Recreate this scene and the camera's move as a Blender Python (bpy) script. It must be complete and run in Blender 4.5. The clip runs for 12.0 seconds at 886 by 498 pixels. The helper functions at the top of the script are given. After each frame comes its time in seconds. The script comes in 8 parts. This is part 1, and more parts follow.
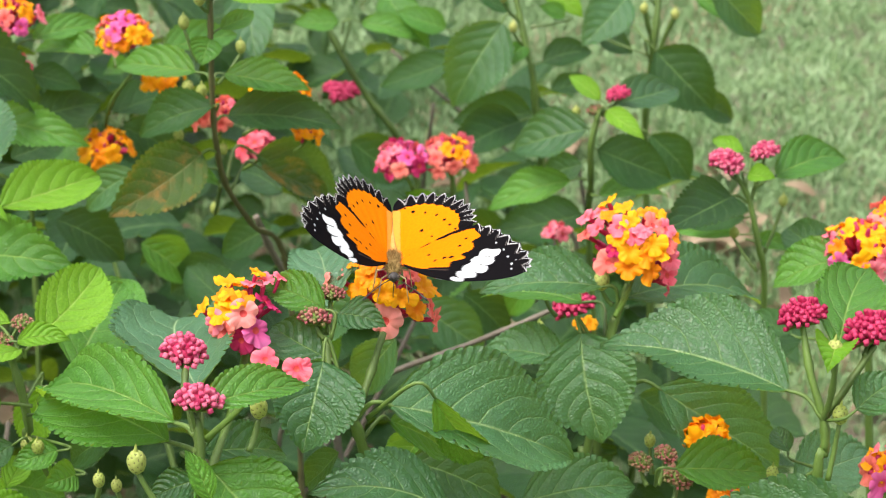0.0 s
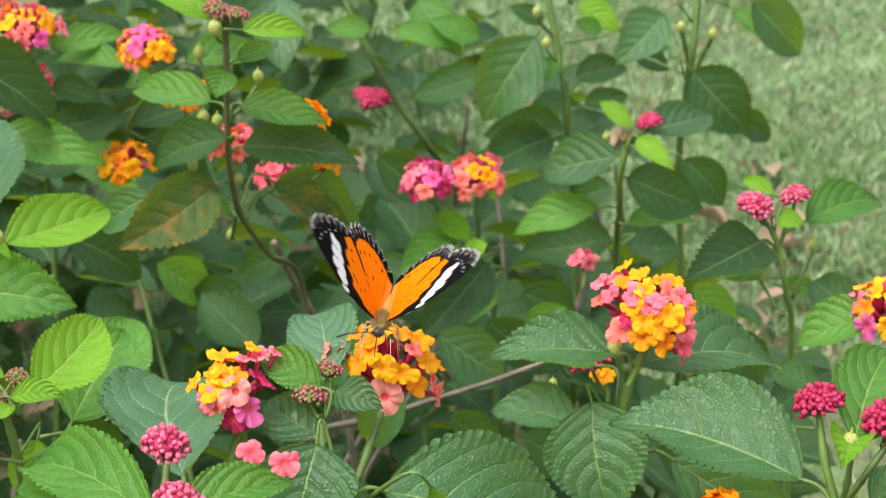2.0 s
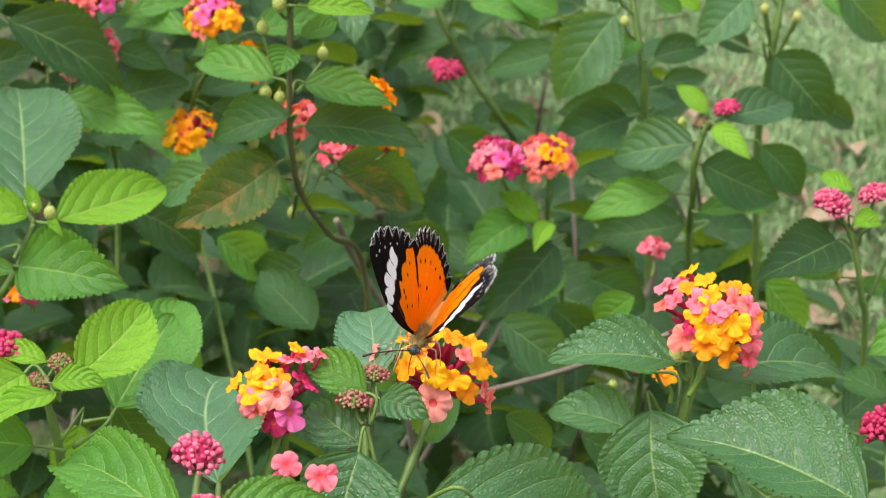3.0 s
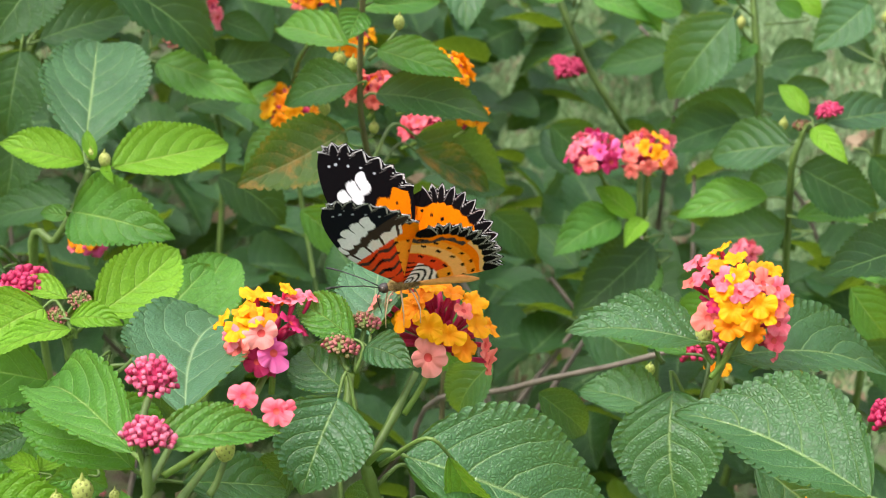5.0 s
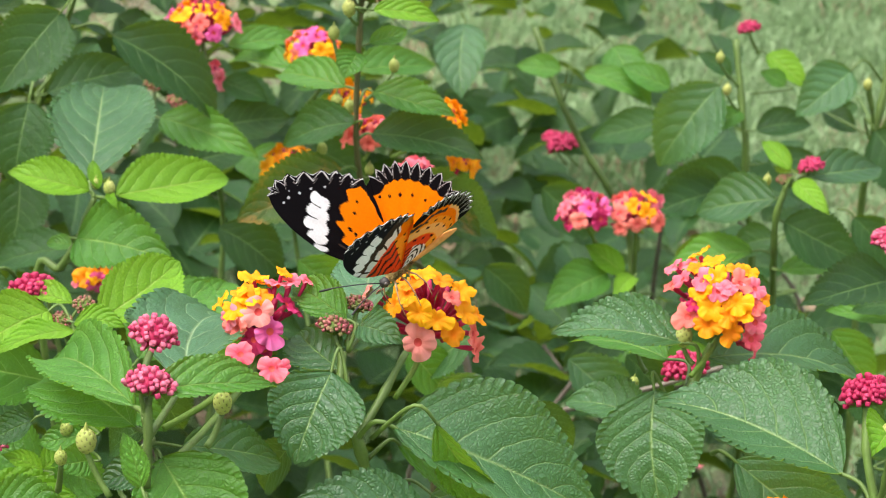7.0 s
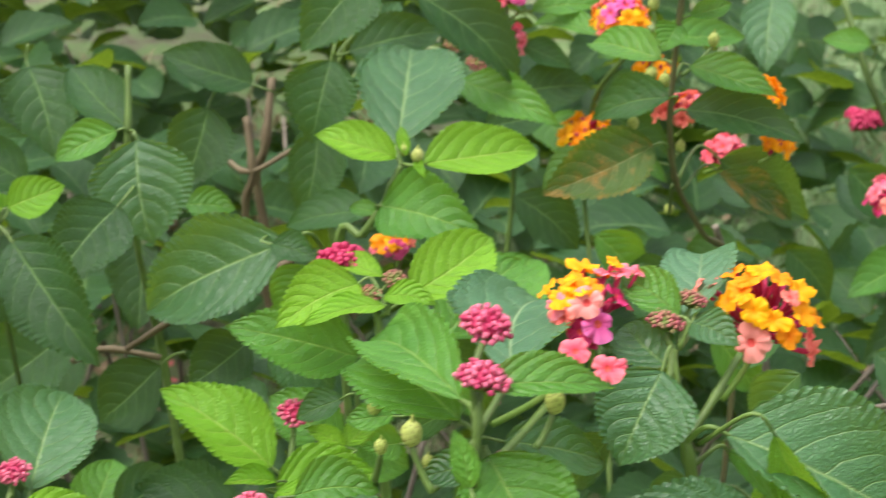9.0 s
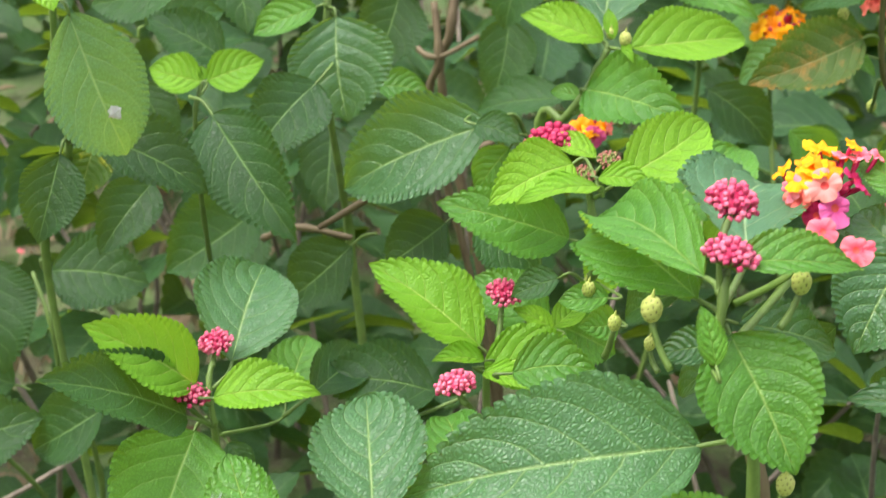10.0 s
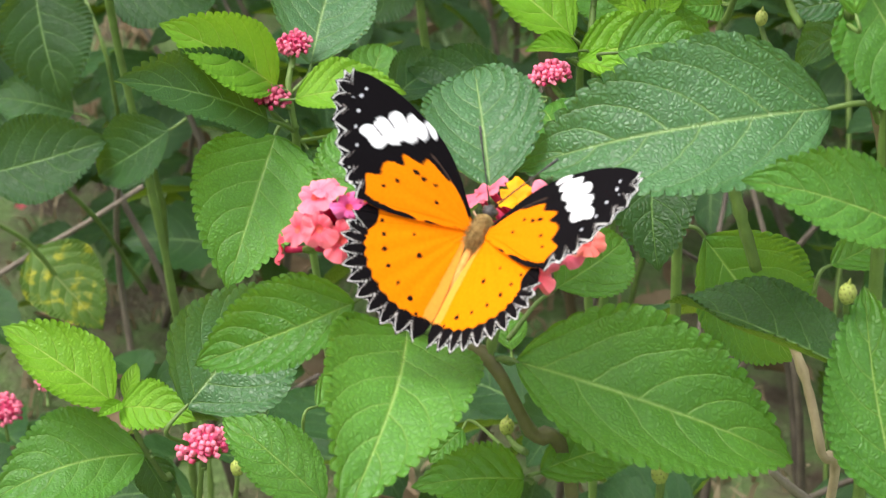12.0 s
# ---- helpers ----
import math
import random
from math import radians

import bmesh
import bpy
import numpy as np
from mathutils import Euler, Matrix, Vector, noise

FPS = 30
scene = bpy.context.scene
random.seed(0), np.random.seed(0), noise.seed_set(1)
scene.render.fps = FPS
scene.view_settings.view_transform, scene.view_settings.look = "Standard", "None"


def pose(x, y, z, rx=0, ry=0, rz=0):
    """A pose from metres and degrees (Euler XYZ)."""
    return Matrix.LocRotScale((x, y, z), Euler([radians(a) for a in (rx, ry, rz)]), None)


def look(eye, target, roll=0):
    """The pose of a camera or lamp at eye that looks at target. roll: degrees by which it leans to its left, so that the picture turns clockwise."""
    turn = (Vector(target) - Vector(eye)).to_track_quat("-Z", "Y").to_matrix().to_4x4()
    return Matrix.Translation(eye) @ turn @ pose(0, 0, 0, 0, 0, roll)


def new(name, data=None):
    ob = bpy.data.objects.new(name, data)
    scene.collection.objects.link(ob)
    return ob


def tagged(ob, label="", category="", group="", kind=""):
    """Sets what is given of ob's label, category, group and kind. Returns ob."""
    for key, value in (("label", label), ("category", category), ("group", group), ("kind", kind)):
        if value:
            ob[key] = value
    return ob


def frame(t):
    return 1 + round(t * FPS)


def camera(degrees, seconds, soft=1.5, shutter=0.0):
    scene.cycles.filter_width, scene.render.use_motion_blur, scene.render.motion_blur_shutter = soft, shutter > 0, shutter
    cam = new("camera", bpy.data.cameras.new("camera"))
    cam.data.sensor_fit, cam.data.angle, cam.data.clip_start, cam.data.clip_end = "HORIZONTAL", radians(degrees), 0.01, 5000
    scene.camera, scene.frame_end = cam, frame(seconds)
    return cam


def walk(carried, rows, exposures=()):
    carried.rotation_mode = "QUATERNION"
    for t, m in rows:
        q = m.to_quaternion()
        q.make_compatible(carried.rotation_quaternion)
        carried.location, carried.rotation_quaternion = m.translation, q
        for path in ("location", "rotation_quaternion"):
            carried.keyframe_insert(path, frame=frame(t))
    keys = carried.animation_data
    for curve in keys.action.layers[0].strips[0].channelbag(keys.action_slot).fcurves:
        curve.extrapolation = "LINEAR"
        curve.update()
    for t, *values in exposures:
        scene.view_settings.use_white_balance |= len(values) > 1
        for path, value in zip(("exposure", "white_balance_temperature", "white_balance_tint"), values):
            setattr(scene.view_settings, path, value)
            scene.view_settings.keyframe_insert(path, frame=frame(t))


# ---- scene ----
cam = camera(25.0, 12.0, soft=1.0, shutter=0.25)
PATH = [
    (0.0, look((-0.0000, -0.5110, 0.8383), (-0.0000, -0.0125, 0.6058), 0.00)),
    (0.5, look((0.0015, -0.5036, 0.8400), (0.0005, -0.0047, 0.6086), 0.21)),
    (1.0, look((0.0043, -0.4997, 0.8440), (0.0002, -0.0013, 0.6115), 0.18)),
    (1.5, look((0.0072, -0.4966, 0.8469), (-0.0005, -0.0002, 0.6101), 0.47)),
    (2.0, look((0.0125, -0.4771, 0.8595), (-0.0011, 0.0160, 0.6163), 0.77)),
    (2.5, look((0.0149, -0.4529, 0.8686), (-0.0079, 0.0369, 0.6196), 1.07)),
    (3.0, look((0.0182, -0.4506, 0.8611), (-0.0171, 0.0355, 0.6063), 1.59)),
    (3.5, look((0.0324, -0.4574, 0.8580), (-0.0170, 0.0255, 0.5994), 1.94)),
    (3.7, look((0.0401, -0.4608, 0.8546), (-0.0173, 0.0216, 0.5968), 2.04)),
    (5.3, look((0.0709, -0.4392, 0.8324), (-0.0207, 0.0438, 0.5860), 2.66)),
    (5.5, look((0.0698, -0.4464, 0.8279), (-0.0212, 0.0379, 0.5835), 2.91)),
    (6.0, look((0.0744, -0.4693, 0.8181), (-0.0180, 0.0206, 0.5857), 2.71)),
    (6.5, look((0.0803, -0.4796, 0.8158), (-0.0115, 0.0155, 0.5946), 2.66)),
    (6.7, look((0.0810, -0.4809, 0.8137), (-0.0110, 0.0164, 0.5976), 2.68)),
    (8.3, look((0.0825, -0.4452, 0.8027), (-0.0374, 0.0476, 0.5898), 2.75)),
    (8.5, look((0.0784, -0.4394, 0.7995), (-0.0482, 0.0506, 0.5844), 2.79)),
    (9.0, look((0.0533, -0.4573, 0.8080), (-0.1048, 0.0173, 0.5792), 2.43)),
    (9.5, look((0.0371, -0.4676, 0.8084), (-0.1400, -0.0054, 0.5687), 2.54)),
    (10.0, look((0.0290, -0.4608, 0.7948), (-0.1580, -0.0096, 0.5418), 2.64)),
    (10.5, look((0.0174, -0.4505, 0.7771), (-0.1698, -0.0082, 0.5091), 2.63)),
    (11.0, look((0.0085, -0.4464, 0.7671), (-0.1761, -0.0131, 0.4830), 2.21)),
    (11.5, look((0.0041, -0.4599, 0.7645), (-0.1781, -0.0333, 0.4689), 1.84)),
    (12.0, look((0.0084, -0.4660, 0.7635), (-0.1686, -0.0444, 0.4580), 1.54)),
]
walk(cam, PATH, exposures=[(0.0, 0.74), (2.5, 0.68), (5.5, 0.84), (8.5, 0.80), (9.2, 0.80), (10.0, 1.06), (10.6, 1.10), (11.2, 0.94), (12.0, 0.86)])

# ---- light: bright overcast day ----
SUN_UP, SUN_TURN = 64.0, -115.0
world = bpy.data.worlds.new("sky")
scene.world = world
world.use_nodes = True
wn, wl = world.node_tree.nodes, world.node_tree.links
sky = wn.new("ShaderNodeTexSky")
sky.sky_type = "NISHITA"
sky.sun_disc = False
sky.sun_elevation, sky.sun_rotation = radians(SUN_UP), radians(SUN_TURN)
sky.air_density, sky.dust_density, sky.ozone_density = 1.0, 6.0, 0.6
cloud = wn.new("ShaderNodeMix")
cloud.data_type = "RGBA"
cloud.inputs["Factor"].default_value = 0.65
cloud.inputs["B"].default_value = (7.7, 7.9, 8.3, 1)
wl.new(sky.outputs["Color"], cloud.inputs["A"])
# an overcast sky is dimmest at the horizon; dimmed further here for assumed, unseen trees
up = wn.new("ShaderNodeSeparateXYZ")
wl.new(wn.new("ShaderNodeTexCoord").outputs["Generated"], up.inputs[0])
height = wn.new("ShaderNodeMapRange")
for key, value in (("From Min", 0.0), ("From Max", 0.62), ("To Min", 0.16), ("To Max", 1.35)):
    height.inputs[key].default_value = value
wl.new(up.outputs["Z"], height.inputs["Value"])
veil = wn.new("ShaderNodeVectorMath")
veil.operation = "SCALE"
wl.new(cloud.outputs["Result"], veil.inputs[0])
wl.new(height.outputs["Result"], veil.inputs["Scale"])
wl.new(veil.outputs[0], wn["Background"].inputs["Color"])
wn["Background"].inputs["Strength"].default_value = 0.120
sun_data = bpy.data.lights.new("sun", "SUN")
sun_data.energy, sun_data.angle, sun_data.color = 2.4, radians(34), (1.0, 0.97, 0.91)
sun = new("sun", sun_data)
sun.rotation_euler = (radians(SUN_UP - 90), 0, radians(-SUN_TURN))

cam.data.dof.use_dof = True
cam.data.dof.focus_distance = 0.52
cam.data.dof.aperture_fstop = 46.0


# ---- materials ----
def nodes_of(name):
    m = bpy.data.materials.new(name)
    m.use_nodes = True
    return m, m.node_tree.nodes, m.node_tree.links, m.node_tree.nodes["Principled BSDF"]


def math_node(n, l, op, a, b=None, c=None, clamp=False):
    k = n.new("ShaderNodeMath")
    k.operation, k.use_clamp = op, clamp
    for i, v in enumerate((a, b, c)):
        if v is None:
            continue
        if isinstance(v, (int, float)):
            k.inputs[i].default_value = v
        else:
            l.new(v, k.inputs[i])
    return k.outputs[0]


def mix_node(n, l, fac, a, b, blend="MIX"):
    k = n.new("ShaderNodeMix")
    k.data_type, k.blend_type = "RGBA", blend
    for sock, v in (("Factor", fac), ("A", a), ("B", b)):
        if isinstance(v, (int, float)):
            k.inputs[sock].default_value = v
        elif isinstance(v, tuple):
            k.inputs[sock].default_value = (*v, 1)
        else:
            l.new(v, k.inputs[sock])
    return k.outputs["Result"]


def noise_node(n, l, scale, detail=3.0, rough=0.55, coord=None):
    k = n.new("ShaderNodeTexNoise")
    k.inputs["Scale"].default_value, k.inputs["Detail"].default_value, k.inputs["Roughness"].default_value = scale, detail, rough
    if coord is not None:
        l.new(coord, k.inputs["Vector"])
    return k.outputs["Fac"]


def ramp_node(n, l, fac, stops):
    k = n.new("ShaderNodeValToRGB")
    el = k.color_ramp.elements
    while len(el) < len(stops):
        el.new(0.5)
    for e, (p, c) in zip(el, stops):
        e.position, e.color = p, (*c, 1)
    l.new(fac, k.inputs["Fac"])
    return k.outputs["Color"]


def leaf_material(name, dark, light, vein, rough, thin, blotch=None, amount=0.0, swell=0.40, gloss=0.58):
    """A lantana blade: arched side veins, puckered cells between them, mottled greens, waxy gloss, light let through."""
    m, n, l, p = nodes_of(name)
    uv = n.new("ShaderNodeUVMap").outputs["UV"]
    sep = n.new("ShaderNodeSeparateXYZ")
    l.new(uv, sep.inputs[0])
    across = math_node(n, l, "ABSOLUTE", math_node(n, l, "MULTIPLY_ADD", sep.outputs["X"], 2.0, -1.0))
    along = sep.outputs["Y"]
    where = n.new("ShaderNodeNewGeometry").outputs["Position"]
    info = n.new("ShaderNodeObjectInfo")
    wob = noise_node(n, l, 140, 2.0, 0.5, where)
    ph = math_node(n, l, "SUBTRACT", math_node(n, l, "MULTIPLY", along, 6.2), math_node(n, l, "MULTIPLY", math_node(n, l, "POWER", across, 2.6), 1.2))
    ph = math_node(n, l, "SUBTRACT", ph, math_node(n, l, "MULTIPLY", across, 1.1))
    ph = math_node(n, l, "ADD", ph, math_node(n, l, "MULTIPLY_ADD", wob, 0.22, -0.11))
    ph = math_node(n, l, "ADD", ph, math_node(n, l, "MULTIPLY", math_node(n, l, "GREATER_THAN", sep.outputs["X"], 0.5), 0.35))
    tri = math_node(n, l, "ABSOLUTE", math_node(n, l, "SUBTRACT", math_node(n, l, "FRACT", ph), 0.5))
    side = math_node(n, l, "SUBTRACT", 1.0, math_node(n, l, "MULTIPLY", tri, 20.0), clamp=True)
    mid = math_node(n, l, "SUBTRACT", 1.0, math_node(n, l, "MULTIPLY", across, 24.0), clamp=True)
    fade = math_node(n, l, "SUBTRACT", 1.0, math_node(n, l, "MULTIPLY", across, 0.60), clamp=True)
    veins = math_node(n, l, "MAXIMUM", math_node(n, l, "MULTIPLY", math_node(n, l, "MULTIPLY", side, fade), 0.72), mid)
    big = noise_node(n, l, 55, 4.0, 0.6, where)
    fine = noise_node(n, l, 1000, 2.0, 0.6, where)
    tone = math_node(n, l, "ADD", math_node(n, l, "MULTIPLY", big, 1.0), math_node(n, l, "MULTIPLY", fine, 0.3))
    tone = math_node(n, l, "ADD", tone, math_node(n, l, "MULTIPLY_ADD", info.outputs["Random"], 0.7, -0.55), clamp=True)
    col = mix_node(n, l, tone, dark, light)
    if blotch:
        spot = noise_node(n, l, 110, 4.0, 0.65, where)
        spot = math_node(n, l, "MULTIPLY", math_node(n, l, "SUBTRACT", spot, 0.62 - amount), 9.0, clamp=True)
        col = mix_node(n, l, spot, col, blotch)
    # small puckered cells; shade is painted into the creases between them
    creases = n.new("ShaderNodeTexVoronoi")
    creases.feature = "DISTANCE_TO_EDGE"
    creases.inputs["Scale"].default_value = 820.0
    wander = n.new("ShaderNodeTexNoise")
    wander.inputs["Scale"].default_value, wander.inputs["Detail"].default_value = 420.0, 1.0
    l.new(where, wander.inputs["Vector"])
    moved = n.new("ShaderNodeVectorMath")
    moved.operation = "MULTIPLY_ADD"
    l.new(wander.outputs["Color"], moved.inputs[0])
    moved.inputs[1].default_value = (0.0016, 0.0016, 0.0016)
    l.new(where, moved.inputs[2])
    l.new(moved.outputs[0], creases.inputs["Vector"])
    cell = math_node(n, l, "POWER", math_node(n, l, "MULTIPLY", creases.outputs["Distance"], 1.8, clamp=True), 1.1)
    gap = math_node(n, l, "SUBTRACT", 1.0, math_node(n, l, "MULTIPLY", creases.outputs["Distance"], 7.0), clamp=True)
    # crease shade: base colour mixed towards the dark green along cell edges
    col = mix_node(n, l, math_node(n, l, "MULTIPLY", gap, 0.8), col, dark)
    col = mix_node(n, l, math_node(n, l, "MULTIPLY", veins, 0.85), col, vein)
    l.new(col, p.inputs["Base Color"])
    l.new(math_node(n, l, "MULTIPLY_ADD", big, 0.26, rough - 0.13), p.inputs["Roughness"])
    p.inputs["Specular IOR Level"].default_value = gloss
    swollen = math_node(n, l, "POWER", math_node(n, l, "MULTIPLY", tri, 2.0), 0.6)
    relief = math_node(n, l, "MULTIPLY_ADD", swollen, swell, math_node(n, l, "MULTIPLY", cell, 0.27))
    relief = math_node(n, l, "ADD", relief, math_node(n, l, "MULTIPLY_ADD", wander.outputs["Fac"], 0.14, math_node(n, l, "MULTIPLY", fine, 0.05)))
    relief = math_node(n, l, "ADD", relief, math_node(n, l, "MULTIPLY", veins, -0.22))
    bump = n.new("ShaderNodeBump")
    bump.inputs["Strength"].default_value, bump.inputs["Distance"].default_value = 1.0, 0.0010
    l.new(relief, bump.inputs["Height"])
    l.new(bump.outputs["Normal"], p.inputs["Normal"])
    tr = n.new("ShaderNodeBsdfTranslucent")
    glow = mix_node(n, l, 0.75, col, (0.42, 0.64, 0.03))
    l.new(glow, tr.inputs["Color"])
    both = n.new("ShaderNodeMixShader")
    both.inputs["Fac"].default_value = thin
    l.new(p.outputs["BSDF"], both.inputs[1])
    l.new(tr.outputs["BSDF"], both.inputs[2])
    l.new(both.outputs["Shader"], n["Material Output"].inputs["Surface"])
    return m


def plain_material(name, a, b, rough, scale, thin=0.0, bumps=0.3, reach=0.0004, loose=0.0):
    """Two tones of one surface, mixed at two scales, with fine relief; thin lets light through."""
    m, n, l, p = nodes_of(name)
    geo = n.new("ShaderNodeNewGeometry")
    where = geo.outputs["Position"]
    info = n.new("ShaderNodeObjectInfo")
    big = noise_node(n, l, scale, 4.0, 0.6, where)
    fine = noise_node(n, l, scale * 9, 3.0, 0.6, where)
    tone = math_node(n, l, "ADD", math_node(n, l, "MULTIPLY_ADD", big, 1.5, -0.55), math_node(n, l, "MULTIPLY", fine, 0.3))
    tone = math_node(n, l, "ADD", tone, math_node(n, l, "MULTIPLY_ADD", info.outputs["Random"], 0.5, -0.25))
    tone = math_node(n, l, "ADD", tone, math_node(n, l, "MULTIPLY_ADD", geo.outputs["Random Per Island"], loose, -0.5 * loose), clamp=True)
    col = mix_node(n, l, tone, a, b)
    l.new(col, p.inputs["Base Color"])
    p.inputs["Roughness"].default_value = rough
    p.inputs["Specular IOR Level"].default_value = 0.5 - thin
    bump = n.new("ShaderNodeBump")
    bump.inputs["Strength"].default_value, bump.inputs["Distance"].default_value = bumps, reach
    l.new(fine, bump.inputs["Height"])
    l.new(bump.outputs["Normal"], p.inputs["Normal"])
    if thin:
        tr = n.new("ShaderNodeBsdfTranslucent")
        l.new(col, tr.inputs["Color"])
        both = n.new("ShaderNodeMixShader")
        both.inputs["Fac"].default_value = thin
        l.new(p.outputs["BSDF"], both.inputs[1])
        l.new(tr.outputs["BSDF"], both.inputs[2])
        l.new(both.outputs["Shader"], n["Material Output"].inputs["Surface"])
    return m


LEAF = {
    # mature dark green, lowered further so that deep shade sits in the colour
    "dark": leaf_material("leaf dark shaded", (0.008, 0.036, 0.010), (0.032, 0.106, 0.024), (0.150, 0.260, 0.080), 0.46, 0.20, swell=0.16, gloss=0.28),
    # blue-green leaves, with some sky sheen put into the base colour
    "pale": leaf_material("leaf sheen tinted", (0.018, 0.078, 0.026), (0.072, 0.200, 0.070), (0.280, 0.410, 0.150), 0.43, 0.30),
    # stronger painted sheen: lighter, bluer greens for leaves that catch the sky
    "sheen": leaf_material("leaf sky sheen", (0.048, 0.140, 0.068), (0.130, 0.290, 0.150), (0.340, 0.480, 0.250), 0.44, 0.30),
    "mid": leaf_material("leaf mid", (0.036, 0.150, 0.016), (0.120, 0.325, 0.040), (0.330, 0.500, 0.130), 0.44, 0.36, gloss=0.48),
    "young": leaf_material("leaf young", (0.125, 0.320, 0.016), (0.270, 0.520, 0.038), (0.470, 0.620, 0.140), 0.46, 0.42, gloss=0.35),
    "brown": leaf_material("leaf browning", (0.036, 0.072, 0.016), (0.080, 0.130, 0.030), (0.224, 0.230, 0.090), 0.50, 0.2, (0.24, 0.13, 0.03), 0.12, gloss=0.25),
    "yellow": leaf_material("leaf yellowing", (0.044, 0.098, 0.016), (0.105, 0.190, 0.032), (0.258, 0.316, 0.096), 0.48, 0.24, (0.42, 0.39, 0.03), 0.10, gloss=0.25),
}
STEM = {
    "green": plain_material("stem green", (0.070, 0.115, 0.022), (0.155, 0.255, 0.050), 0.55, 110, bumps=0.5),
    "brown": plain_material("stem brown", (0.10, 0.07, 0.035), (0.19, 0.15, 0.08), 0.7, 70),
    "olive": plain_material("stem olive", (0.060, 0.050, 0.020), (0.165, 0.160, 0.055), 0.6, 90, bumps=0.6),
    "tan": plain_material("stem tan", (0.22, 0.16, 0.09), (0.46, 0.37, 0.22), 0.7, 80, bumps=0.6),
    "woody": plain_material("stem woody", (0.07, 0.055, 0.042), (0.26, 0.215, 0.165), 0.8, 60, bumps=0.7, reach=0.001),
}


def petal_material(name, a, b, eye):
    """A floret's lobes: a deeper eye round the throat, paler rims, faint streaks out from the middle."""
    m, n, l, p = nodes_of(name)
    at = n.new("ShaderNodeTexCoord").outputs["Object"]
    sep = n.new("ShaderNodeSeparateXYZ")
    l.new(at, sep.inputs[0])
    info = n.new("ShaderNodeObjectInfo")
    out = math_node(n, l, "SQRT", math_node(n, l, "ADD", math_node(n, l, "POWER", sep.outputs["X"], 2.0), math_node(n, l, "POWER", sep.outputs["Y"], 2.0)))
    turn = math_node(n, l, "ARCTAN2", sep.outputs["Y"], sep.outputs["X"])
    streak = math_node(n, l, "SINE", math_node(n, l, "MULTIPLY_ADD", turn, 23.0, math_node(n, l, "MULTIPLY", info.outputs["Random"], 40.0)))
    blot = noise_node(n, l, 700, 3.0, 0.6, at)
    tone = math_node(n, l, "MULTIPLY_ADD", out, 330.0, math_node(n, l, "MULTIPLY_ADD", blot, 0.7, -0.9))
    tone = math_node(n, l, "ADD", tone, math_node(n, l, "MULTIPLY_ADD", info.outputs["Random"], 0.6, -0.3), clamp=True)
    col = mix_node(n, l, tone, a, b)
    deep = math_node(n, l, "SUBTRACT", 1.0, math_node(n, l, "MULTIPLY", math_node(n, l, "SUBTRACT", out, 0.0006), 2600.0), clamp=True)
    col = mix_node(n, l, deep, col, eye)
    l.new(col, p.inputs["Base Color"])
    p.inputs["Roughness"].default_value = 0.55
    p.inputs["Specular IOR Level"].default_value = 0.2
    bump = n.new("ShaderNodeBump")
    bump.inputs["Strength"].default_value, bump.inputs["Distance"].default_value = 0.7, 0.0002
    l.new(math_node(n, l, "MULTIPLY_ADD", streak, 0.12, blot), bump.inputs["Height"])
    l.new(bump.outputs["Normal"], p.inputs["Normal"])
    tr = n.new("ShaderNodeBsdfTranslucent")
    l.new(col, tr.inputs["Color"])
    both = n.new("ShaderNodeMixShader")
    both.inputs["Fac"].default_value = 0.3
    l.new(p.outputs["BSDF"], both.inputs[1])
    l.new(tr.outputs["BSDF"], both.inputs[2])
    l.new(both.outputs["Shader"], n["Material Output"].inputs["Surface"])
    return m


